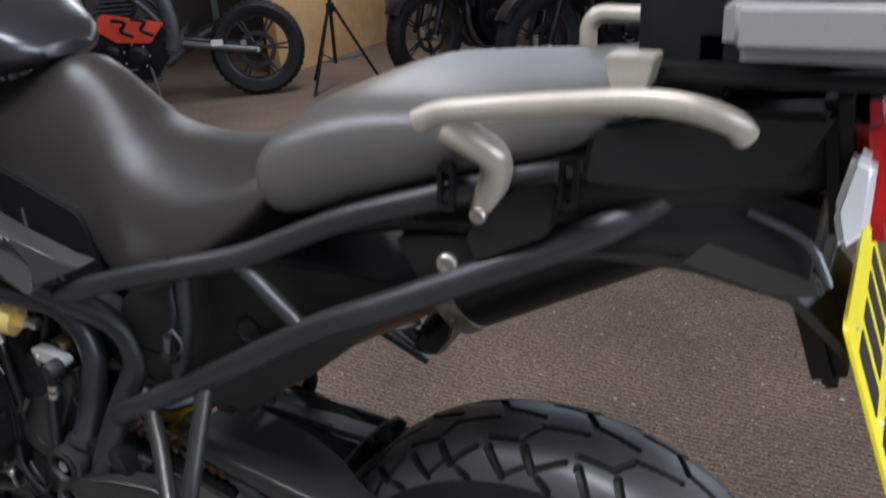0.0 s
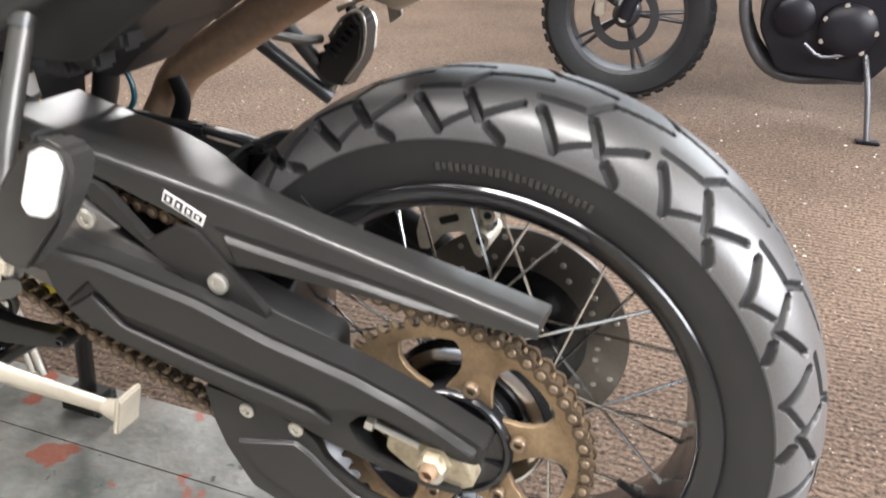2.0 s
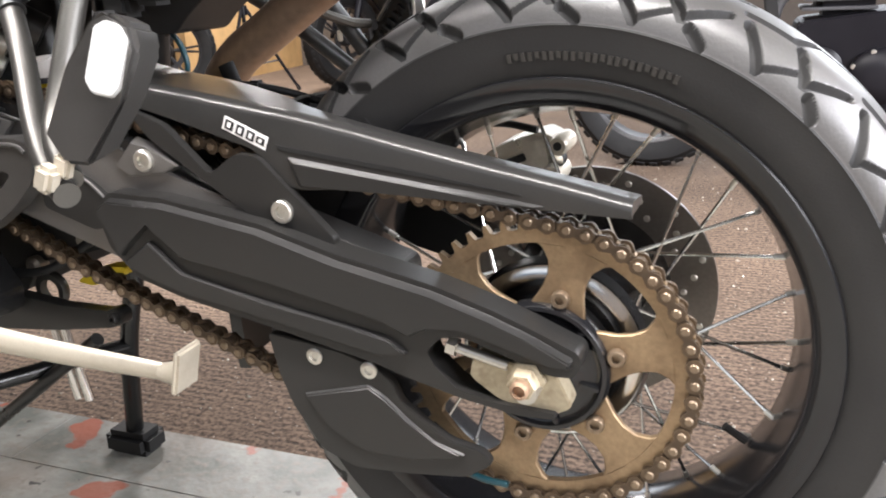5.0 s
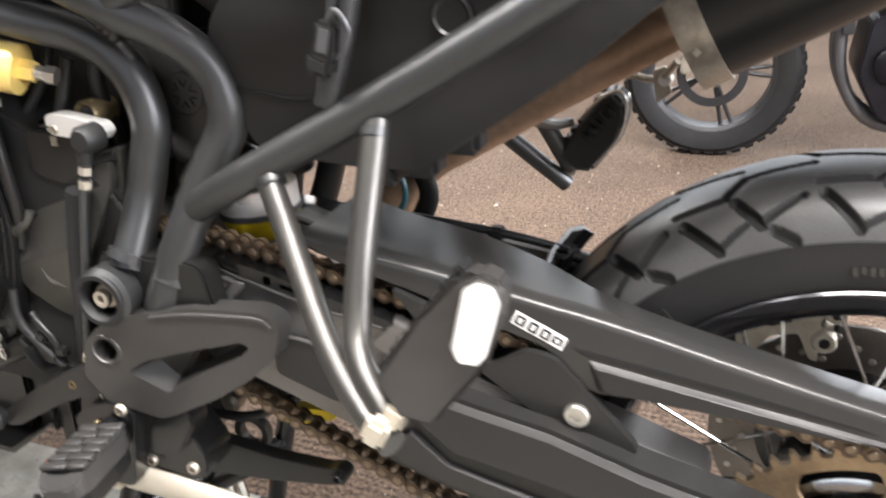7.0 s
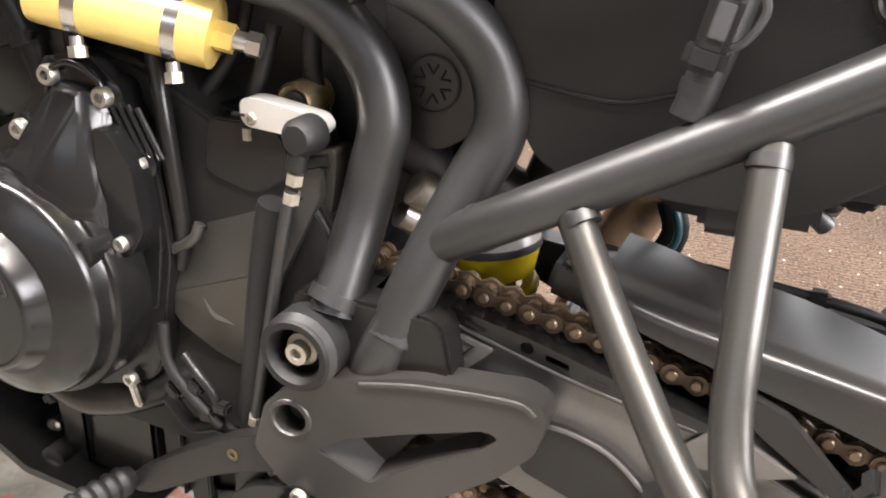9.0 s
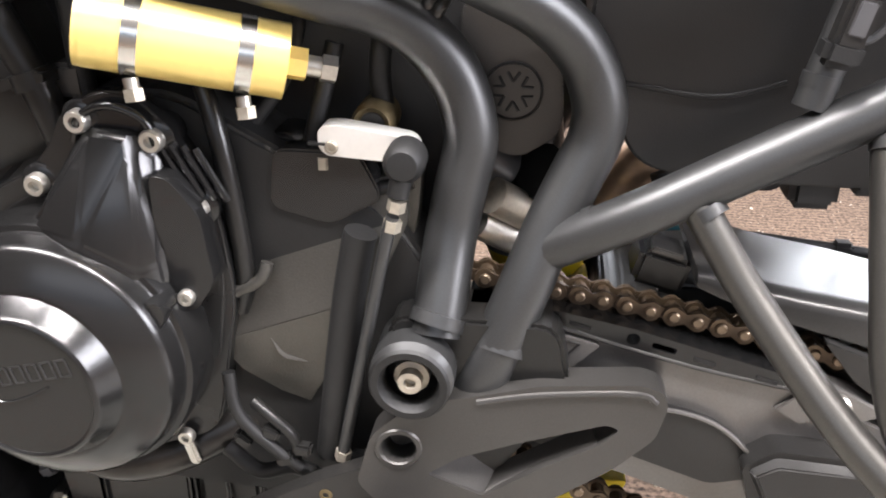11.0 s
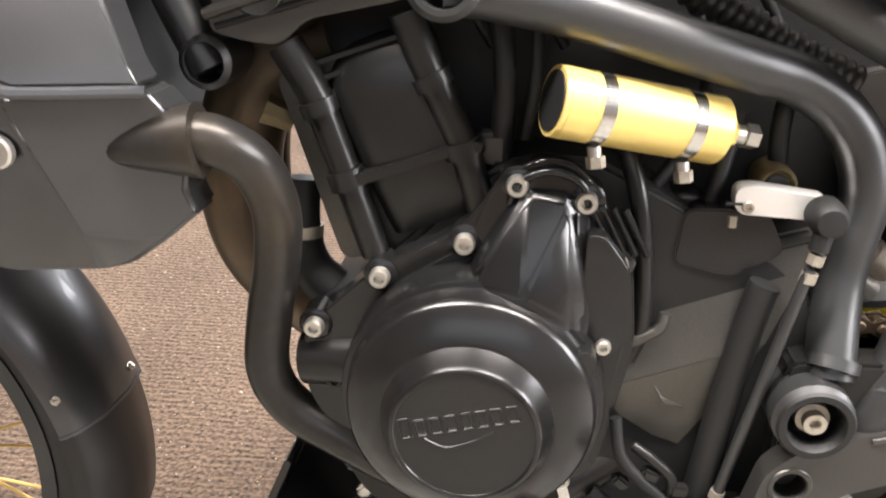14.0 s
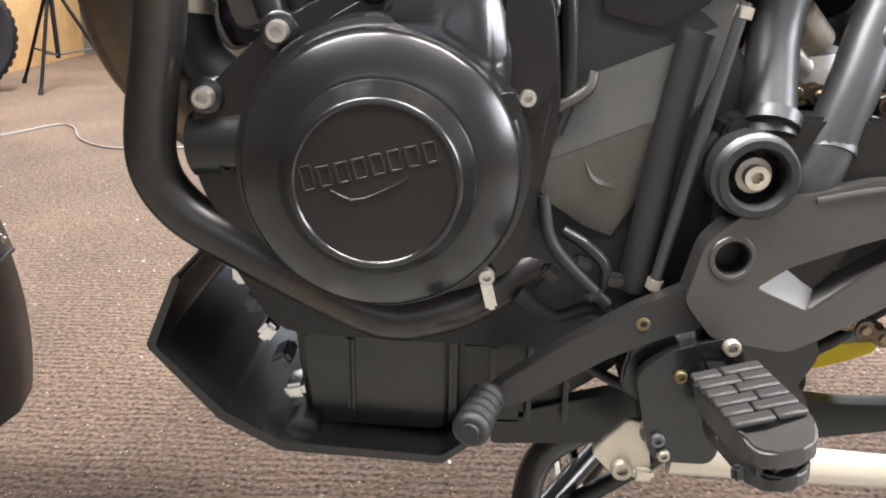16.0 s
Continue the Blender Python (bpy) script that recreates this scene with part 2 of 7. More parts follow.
def board_material():
    """Old grey-green paint, scuffed pale, with dark specks and bare red patches."""
    m = bpy.data.materials.new("worn_painted_board")
    m.use_nodes = True
    nt = m.node_tree
    L, b = nt.links.new, nt.nodes["Principled BSDF"]
    tc = nt.nodes.new("ShaderNodeTexCoord")

    def noise(scale, detail, lo, hi, seed):
        mp = nt.nodes.new("ShaderNodeMapping")
        mp.inputs["Location"].default_value = (seed, seed * 1.7, 0)
        n = nt.nodes.new("ShaderNodeTexNoise")
        n.inputs["Scale"].default_value, n.inputs["Detail"].default_value = scale, detail
        r = nt.nodes.new("ShaderNodeMapRange")
        r.inputs[1].default_value, r.inputs[2].default_value = lo, hi
        L(tc.outputs["Object"], mp.inputs["Vector"])
        L(mp.outputs[0], n.inputs["Vector"])
        L(n.outputs[0], r.inputs[0])
        return r.outputs[0], n.outputs[0]

    def blend(fac, a, colour):
        x = nt.nodes.new("ShaderNodeMix")
        x.data_type = "RGBA"
        L(fac, x.inputs[0])
        if isinstance(a, tuple):
            x.inputs[6].default_value = (*a, 1)
        else:
            L(a, x.inputs[6])
        x.inputs[7].default_value = (*colour, 1)
        return x.outputs[2]

    scuff, _ = noise(9, 8, 0.40, 0.62, 0)
    fine, fine_raw = noise(70, 8, 0.50, 0.72, 3)
    red, _ = noise(7.5, 5, 0.630, 0.65, 7)
    grime, _ = noise(3, 7, 0.50, 0.66, 11)
    spots, _ = noise(38, 2, 0.70, 0.73, 5)
    c = blend(scuff, (0.15, 0.16, 0.14), (0.36, 0.355, 0.32))
    c = blend(fine, c, (0.24, 0.215, 0.18))
    c = blend(red, c, (0.36, 0.10, 0.055))
    half = nt.nodes.new("ShaderNodeMath")
    half.operation, half.inputs[1].default_value = "MULTIPLY", 0.6
    L(grime, half.inputs[0])
    c = blend(half.outputs[0], c, (0.20, 0.15, 0.11))
    c = blend(spots, c, (0.05, 0.045, 0.04))
    L(c, b.inputs["Base Color"])
    b.inputs["Roughness"].default_value = 0.42
    bp = nt.nodes.new("ShaderNodeBump")
    bp.inputs["Strength"].default_value, bp.inputs["Distance"].default_value = 0.4, 0.002
    L(fine_raw, bp.inputs["Height"])
    L(bp.outputs[0], b.inputs["Normal"])
    return m


M["board"] = board_material()
M["arm_grey"] = mat("satin_grey_arm", (0.17, 0.163, 0.155), 0.34, 0.6, 500, 0.15, 0.15, stain=(0.12, 0.105, 0.09), stain_amt=0.5, stain_scale=14)
M["cowl"] = mat("dark_graphite_paint", (0.090, 0.090, 0.093), 0.32, 0.75, 900, 0.12, 0.06, coat=0.2)


# ---- mesh helpers ----
def smooth_bm(bm, angle=40):
    lim = radians(angle)
    for f in bm.faces:
        f.smooth = True
    for e in bm.edges:
        if len(e.link_faces) == 2 and e.calc_face_angle(0) > lim:
            e.smooth = False
        elif len(e.link_faces) != 2:
            e.smooth = False


def mesh_of(name, bm, material, angle=40):
    bmesh.ops.recalc_face_normals(bm, faces=bm.faces)
    smooth_bm(bm, angle)
    me = bpy.data.meshes.new(name)
    bm.to_mesh(me)
    bm.free()
    me.materials.append(material)
    return me


def part(name, bm, material, parent=None, label="", angle=40):
    ob = new(name, bm if isinstance(bm, bpy.types.Mesh) else mesh_of(name, bm, material, angle))
    ob.parent = parent
    return tagged(ob, label)


def empty(name, parent=None, at=(0, 0, 0)):
    ob = new(name)
    ob.empty_display_size = 0.05
    ob.location = at
    ob.parent = parent
    return ob


def spline(pts, n=8):
    """Catmull-Rom through the points."""
    p = [Vector(q) for q in pts]
    p = [p[0] * 2 - p[1]] + p + [p[-1] * 2 - p[-2]]
    out = []
    for i in range(1, len(p) - 2):
        for k in range(n):
            t = k / n
            a, b, c, d = p[i - 1:i + 3]
            out.append(0.5 * (2 * b + (c - a) * t + (2 * a - 5 * b + 4 * c - d) * t * t + (3 * b - a - 3 * c + d) * t ** 3))
    return out + [p[-2]]


def sweep(bm, pts, r, n=14, caps=True, flat=1.0):
    """A tube along the points; r is a radius or a radius at each end; flat squeezes it across y."""
    rings, prev = [], None
    for i, p in enumerate(pts):
        d = (pts[min(i + 1, len(pts) - 1)] - pts[max(i - 1, 0)]).normalized()
        u = d.cross(Vector((0, 1, 0))) if prev is None else prev - d * prev.dot(d)
        if u.length < 1e-4:
            u = d.cross(Vector((1, 0, 0)))
        u.normalize()
        prev = u
        v = d.cross(u)
        f = i / (len(pts) - 1)
        rad = r if not isinstance(r, tuple) else r[0] + (r[1] - r[0]) * f
        rings.append([bm.verts.new(p + u * rad * math.cos(2 * math.pi * k / n) + v * rad * flat * math.sin(2 * math.pi * k / n)) for k in range(n)])
    for a, b in zip(rings, rings[1:]):
        for k in range(n):
            bm.faces.new((a[k], a[(k + 1) % n], b[(k + 1) % n], b[k]))
    if caps:
        bm.faces.new(rings[0][::-1])
        bm.faces.new(rings[-1])
    return bm


def tube(pts, r, n=14, steps=8, flat=1.0):
    return sweep(bmesh.new(), spline(pts, steps) if len(pts) > 2 else [Vector(p) for p in pts], r, n, True, flat)


def plate(pts, y0, y1, bevel=0.002, seg=2):
    """A slab: the outline in x and z, from y0 to y1, with rounded edges."""
    bm = bmesh.new()
    a = [bm.verts.new((x, y0, z)) for x, z in pts]
    f = bm.faces.new(a)
    bm.normal_update()
    ret = bmesh.ops.extrude_face_region(bm, geom=[f])
    for v in ret["geom"]:
        if isinstance(v, bmesh.types.BMVert):
            v.co.y = y1
    if bevel:
        bmesh.ops.bevel(bm, geom=bm.edges[:], offset=bevel, segments=seg, affect="EDGES", clamp_overlap=True)
    return bm


def rounded(pts, r=0.01, n=4):
    """Rounds the corners of an outline in x and z."""
    out = []
    m = len(pts)
    for i in range(m):
        p, a, b = Vector(pts[i]), Vector(pts[i - 1]), Vector(pts[(i + 1) % m])
        da, db = (a - p), (b - p)
        k = min(r, da.length * 0.45, db.length * 0.45)
        s, e = p + da.normalized() * k, p + db.normalized() * k
        for j in range(n + 1):
            t = j / n
            q = s * (1 - t) ** 2 + p * 2 * t * (1 - t) + e * t * t
            out.append((q.x, q.y))
    return out


def lathe(profile, centre=(0, 0, 0), n=48, bm=None, closed=False):
    """Turns (radius, y) round the y axis through the centre."""
    bm = bm or bmesh.new()
    cx, cy, cz = centre
    rings = []
    for r, y in profile:
        if r < 1e-6:
            rings.append([bm.verts.new((cx, cy + y, cz))])
        else:
            rings.append([bm.verts.new((cx + r * math.cos(2 * math.pi * k / n), cy + y, cz + r * math.sin(2 * math.pi * k / n))) for k in range(n)])
    for a, b in list(zip(rings, rings[1:])) + ([(rings[-1], rings[0])] if closed else []):
        for k in range(n):
            j = (k + 1) % n
            if len(a) == 1 and len(b) == 1:
                continue
            if len(a) == 1:
                bm.faces.new((a[0], b[k], b[j]))
            elif len(b) == 1:
                bm.faces.new((a[k], a[j], b[0]))
            else:
                bm.faces.new((a[k], a[j], b[j], b[k]))
    return bm


def block(cx, cy, cz, sx, sy, sz, bevel=0.003, bm=None, rot=None, seg=2):
    bm2 = bmesh.new()
    bmesh.ops.create_cube(bm2, size=1)
    for v in bm2.verts:
        v.co = Vector((v.co.x * sx, v.co.y * sy, v.co.z * sz))
    if bevel:
        bmesh.ops.bevel(bm2, geom=bm2.edges[:], offset=bevel, segments=seg, affect="EDGES", clamp_overlap=True)
    m = Matrix.Translation((cx, cy, cz)) @ (rot if rot else Matrix())
    bm2.transform(m)
    return join(bm, bm2)


def join(bm, other):
    if bm is None:
        return other
    me = bpy.data.meshes.new("temporary")
    other.to_mesh(me)
    other.free()
    bm.from_mesh(me)
    bpy.data.meshes.remove(me)
    return bm


def ry(deg):
    return Matrix.Rotation(radians(deg), 4, "Y")


def bolt_mesh(r, h, hollow=0.5, n=20):
    """A round-headed bolt that looks along -y, with a socket in its head."""
    s = r * hollow
    return lathe([(r, 0), (r, -h * 0.75), (r * 0.85, -h), (s, -h), (s * 0.95, -h * 0.45), (0, -h * 0.4)], n=n)


_bolts = {}


def bolt(parent, x, y, z, r=0.007, h=0.006, material="steel", name="bolt"):
    key = (r, h, material)
    if key not in _bolts:
        _bolts[key] = mesh_of("bolt", bolt_mesh(r, h), M[material])
    ob = new(name, _bolts[key])
    ob.location = (x, y, z)
    ob.parent = parent
    return ob


# ---- more helpers ----
def plate_h(outer, holes, y0, y1, bevel=0.002):
    """A slab with holes through it."""
    bm = bmesh.new()
    edges = []
    for loop in [outer] + holes:
        vs = [bm.verts.new((x, y0, z)) for x, z in loop]
        edges += [bm.edges.new((vs[k], vs[(k + 1) % len(vs)])) for k in range(len(vs))]
    bmesh.ops.triangle_fill(bm, edges=edges, use_beauty=True, use_dissolve=False)
    rim = [e for e in bm.edges if len(e.link_faces) == 1]
    ret = bmesh.ops.extrude_face_region(bm, geom=bm.faces[:])
    for v in ret["geom"]:
        if isinstance(v, bmesh.types.BMVert):
            v.co.y = y1
    if bevel:
        sharp = [e for e in bm.edges if len(e.link_faces) == 2 and e.calc_face_angle(0) > 1.2]
        bmesh.ops.bevel(bm, geom=sharp, offset=bevel, segments=2, affect="EDGES", clamp_overlap=True)
    return bm


def ring_pts(cx, cz, r, n=20):
    return [(cx + r * math.cos(2 * math.pi * k / n), cz + r * math.sin(2 * math.pi * k / n)) for k in range(n)]


def prism(front, back, bevel=0.003):
    """A solid between two outlines of equal length in space."""
    bm = bmesh.new()
    a, b = [bm.verts.new(p) for p in front], [bm.verts.new(p) for p in back]
    bm.faces.new(a)
    bm.faces.new(b[::-1])
    for k in range(len(a)):
        j = (k + 1) % len(a)
        bm.faces.new((a[j], a[k], b[k], b[j]))
    if bevel:
        bmesh.ops.bevel(bm, geom=bm.edges[:], offset=bevel, segments=2, affect="EDGES", clamp_overlap=True)
    return bm


def sheet(pts, depth, bevel=0.003):
    """A thick panel: outline points in space, thickened away from the left side."""
    return prism(pts, [(x, y + depth, z) for x, y, z in pts], bevel)


def folded_panel(verts, faces, depth, bevel=0.003):
    """A thick panel whose outer side is folded along shared edges."""
    bm = bmesh.new()
    vs = [bm.verts.new(v) for v in verts]
    for f in faces:
        bm.faces.new([vs[k] for k in f])
    bmesh.ops.recalc_face_normals(bm, faces=bm.faces[:])
    ret = bmesh.ops.extrude_face_region(bm, geom=bm.faces[:], use_keep_orig=True)
    for v in ret["geom"]:
        if isinstance(v, bmesh.types.BMVert):
            v.co.y += depth
    bmesh.ops.bevel(bm, geom=bm.edges[:], offset=bevel, segments=3, affect="EDGES", clamp_overlap=True)
    return bm


def coil(axis_a, axis_b, r, wire, turns):
    a, b = Vector(axis_a), Vector(axis_b)
    d = (b - a).normalized()
    u = d.orthogonal().normalized()
    v = d.cross(u)
    n = int(turns * 14)
    return sweep(bmesh.new(), [a.lerp(b, k / n) + u * r * math.cos(2 * math.pi * k / 14) + v * r * math.sin(2 * math.pi * k / 14) for k in range(n + 1)], wire, 8)


def hose(pts, r, parent, material="rubber", name="hose", n=10):
    return part(name, tube(pts, r, n, 6), M[material], parent)


def loft(rings, cap=True):
    """Joins rings of equal length into one skin."""
    bm = bmesh.new()
    vs = [[bm.verts.new(p) for p in r] for r in rings]
    n = len(vs[0])
    for a, b in zip(vs, vs[1:]):
        for k in range(n):
            bm.faces.new((a[k], a[(k + 1) % n], b[(k + 1) % n], b[k]))
    if cap:
        bm.faces.new(vs[0][::-1])
        bm.faces.new(vs[-1])
    return bm


def sector(profile, a0, a1, centre, n=40):
    """Part of a turned shape between two angles."""
    rings = []
    for k in range(n + 1):
        a = radians(a0 + (a1 - a0) * k / n)
        rings.append([(centre[0] + r * math.cos(a), centre[1] + y, centre[2] + r * math.sin(a)) for r, y in profile])
    return loft(rings)


# ---- the room ----
def slab(name, cx, cy, cz, sx, sy, sz, material, label, category):
    ob = part(name, block(cx, cy, cz, sx, sy, sz, 0), M[material])
    return tagged(ob, label, category, kind="structure")


slab("floor", -1.3, 1.2, -0.05, 9.0, 9.2, 0.1, "carpet", "brown ribbed carpet floor with pale specks of dirt", "floor")
slab("ceiling", -1.3, 1.2, 2.75, 9.0, 9.2, 0.1, "ceiling", "plain off-white painted workshop ceiling", "ceiling")
slab("wall_west", -5.66, 1.2, 1.35, 0.12, 9.0, 2.7, "wall", "dim brown painted workshop wall", "wall")
slab("partition", -3.76, 5.02, 1.35, 0.10, 1.54, 2.7, "ply", "workshop partition clad with ochre plywood sheets", "wall")
slab("wall_north_low", -1.23, 5.85, 0.65, 8.74, 0.12, 1.3, "wall", "dim brown painted workshop wall", "wall")
slab("wall_north_high", -1.23, 5.85, 2.62, 8.74, 0.12, 0.16, "wall", "dim brown painted workshop wall", "wall")
# walls with window openings behind the tail and behind the camera
for _n, (_cx, _cy, _cz, _sx, _sy, _sz) in {"wall_east_low": (3.2, 1.2, 0.45, 0.12, 9.0, 0.9), "wall_east_high": (3.2, 1.2, 2.6, 0.12, 9.0, 0.2), "wall_east_end": (3.2, 3.8, 1.7, 0.12, 3.8, 1.6), "wall_east_side": (3.2, -2.8, 1.7, 0.12, 1.0, 1.6),
                                           "wall_south_low": (-1.23, -3.4, 0.6, 8.74, 0.12, 1.2), "wall_south_high": (-1.23, -3.4, 2.63, 8.74, 0.12, 0.14), "wall_south_end": (2.1, -3.4, 1.88, 2.0, 0.12, 1.36), "wall_south_side": (-4.05, -3.4, 1.88, 3.1, 0.12, 1.36)}.items():
    slab(_n, _cx, _cy, _cz, _sx, _sy, _sz, "wall", "plain painted workshop wall beside a window opening", "wall")
board = slab("board", -0.5, -0.82, 0.002, 4.2, 2.04, 0.004, "board", "worn pale painted boards under the motorcycle", "board")
for _k in range(9):
    _y = 0.205 - 0.064 - 0.152 * _k
    for _x0, _x1 in ((-2.6, -0.9 - 0.31 * (_k % 3)), (-0.898 - 0.31 * (_k % 3), 1.6)):
        part("plank", block((_x0 + _x1) / 2, _y if _k else 0.1345, 0.0085, _x1 - _x0, 0.1508 if _k else 0.1385, 0.009, 0.0008, seg=1), M["board"], board)

# ---- the motorcycle ----
bike = tagged(empty("motorcycle"), "black and graphite adventure motorcycle up on its centre stand", "motorcycle")
AX = 0.369


def tyre_mesh(R=0.322, half=0.076, nu=1944, pitch=0.1124):
    """Block-tread tyre; grooves are cut into the crown and shoulders."""
    side = [(0.2125, -0.052), (0.2165, -0.059), (0.225, -0.0655), (0.245, -0.0725), (0.262, -0.0755), (0.276, -0.0755), (0.2795, -0.0765)]
    crown = []
    for k in range(121):
        a = -1 + 2 * k / 120
        y = 0.0755 * math.sin(a * 1.45) / math.sin(1.45)
        crown.append((R - 0.041 * abs(a) ** 2.25, y, a))
    prof = [(r, y, None) for r, y in side] + crown + [(r, -y, None) for r, y in side[::-1]]
    lines = []
    for sgn, ph in ((-1, 0.0), (1, 0.5)):
        for x0, a0, x1, a1, w, dp in ((0.03, 0.54, 0.235, 0.90, 0.0036, 0.007), (0.235, 0.90, 0.485, 0.73, 0.0013, 0.004), (0.425, 0.46, 0.58, 0.77, 0.0036, 0.007), (0.59, 0.75, 0.88, 0.53, 0.0026, 0.006),
                                      (0.66, 0.85, 0.79, 0.96, 0.0034, 0.007), (-0.02, 0.38, 0.355, 0.38, 0.0020, 0.005), (0.355, 0.38, 0.505, 0.13, 0.0026, 0.006), (0.50, 0.13, 0.98, 0.05, 0.0016, 0.005)):
            lines.append((x0 + ph, a0 * sgn, x1 + ph, a1 * sgn, w, dp))
    count = 18
    A, V = np.meshgrid(np.linspace(0, 1, nu, endpoint=False) * count, np.array([p[2] if p[2] is not None else 9.0 for p in prof]), indexing="ij")
    depth = np.zeros_like(A)
    for x0, a0, x1, a1, w, dp in lines:
        for s in (-1, 0, 1):
            u = ((3.1 - A) % 1.0) + s
            px, py, dx, dy = u * pitch, V * 0.085, (x1 - x0) * pitch, (a1 - a0) * 0.085
            t = np.clip(((px - x0 * pitch) * dx + (py - a0 * 0.085) * dy) / (dx * dx + dy * dy), 0, 1)
            d = np.hypot(px - x0 * pitch - t * dx, py - a0 * 0.085 - t * dy)
            depth = np.maximum(depth, dp * np.clip((w + 0.0017 - d) / 0.0017, 0, 1))
    rr = np.array([p[0] for p in prof])[None, :] - depth
    yy = np.array([p[1] for p in prof])[None, :] * (1 - 0.25 * depth / 0.076)
    th = 2 * math.pi * A / count
    co = np.stack([rr * np.cos(th), np.broadcast_to(yy, rr.shape), rr * np.sin(th)], -1).reshape(-1, 3)
    m = len(prof)
    i, j = np.meshgrid(np.arange(nu), np.arange(m - 1), indexing="ij")
    i2 = (i + 1) % nu
    quads = np.stack([i * m + j, i * m + j + 1, i2 * m + j + 1, i2 * m + j], -1).reshape(-1, 4)
    me = bpy.data.meshes.new("tyre")
    me.from_pydata(co.tolist(), [], quads.tolist())
    me.polygons.foreach_set("use_smooth", [True] * len(me.polygons))
    me.set_sharp_from_angle(angle=radians(28))
    me.materials.append(M["tyre"])
    me.materials.append(M["tread"])
    worn = np.concatenate([np.zeros(len(side)), np.ones(len(crown) - 1), np.zeros(len(side))])[None, :] * (np.maximum(depth[:, :-1], depth[:, 1:]) < 0.0008)
    me.polygons.foreach_set("material_index", worn.astype(np.int32).ravel())
    return me


rear_wheel = empty("rear_wheel", bike, (0, 0, AX))
_t = part("tyre", tyre_mesh(), None, rear_wheel, "black dual-sport tyre with zigzag tread blocks")
part("rim", lathe([(0.2110, -0.050), (0.2120, -0.057), (0.2150, -0.0655), (0.2200, -0.0690), (0.2320, -0.0735), (0.2370, -0.0742), (0.2385, -0.0725), (0.2360, -0.0680), (0.2200, -0.0545), (0.216, -0.048), (0.212, -0.040), (0.207, 0), (0.212, 0.040), (0.216, 0.048), (0.2200, 0.0545), (0.2195, 0.0605), (0.2165, 0.0625), (0.2140, 0.0610), (0.2125, 0.057), (0.2110, 0.050), (0.205, 0.028), (0.199, 0), (0.205, -0.028)], n=120, closed=True), M["rim"], rear_wheel, "gloss black spoked rim")
part("hub", lathe([(0, -0.075), (0.05, -0.075), (0.058, -0.070), (0.060, -0.035), (0.052, -0.028), (0.042, -0.02), (0.038, 0.02), (0.050, 0.03), (0.060, 0.034), (0.060, 0.045), (0.045, 0.06), (0, 0.062)], n=40), M["rim"], rear_wheel, "black painted wheel hub")
part("cush_drive", lathe([(0.012, -0.118), (0.048, -0.118), (0.056, -0.108), (0.056, -0.090), (0.082, -0.086), (0.085, -0.074), (0.012, -0.074)], n=48), M["black_paint"], rear_wheel, "black sprocket carrier")
part("carrier_cap", lathe([(0.059, -0.108), (0.059, -0.1205), (0.0565, -0.1240), (0.0530, -0.1245), (0.0505, -0.1215), (0.0470, -0.1205), (0.0360, -0.1230), (0.0300, -0.1275), (0.012, -0.1280), (0.012, -0.11)], n=48), M["rim"], rear_wheel, "gloss black hub cap of the sprocket")
for _k in range(6):
    _a = radians(60 * _k + 45)
    part("cap_rib", block(0.043 * math.cos(_a), -0.1225, 0.043 * math.sin(_a), 0.018, 0.006, 0.005, 0.0012, rot=ry(-60 * _k - 45)), M["rim"], rear_wheel)
# chrome ring imitates the bright reflections on the black carrier
part("carrier_glint", lathe([(0.060, -0.0875), (0.068, -0.092), (0.074, -0.092), (0.081, -0.0875)], n=48), M["chrome"], rear_wheel, "bright ring standing in for reflections on the black carrier")


def spoke_set():
    k = 0
    for n in range(32):
        side = -1 if n % 2 else 1
        lean = 1 if (n // 2) % 2 else -1
        a = 2 * math.pi * n / 32
        b = a + lean * radians(52)
        p = Vector((0.056 * math.cos(b), side * 0.038, 0.056 * math.sin(b)))
        q = Vector((0.203 * math.cos(a), -side * 0.012, 0.203 * math.sin(a)))
        s = part("spoke", sweep(bmesh.new(), [p, q], 0.0018, 8), M["chrome"], rear_wheel)
        d = (q - p).normalized()
        part("nipple", sweep(bmesh.new(), [q - d * 0.010, q], 0.0027, 8), M["steel"], s)


spoke_set()


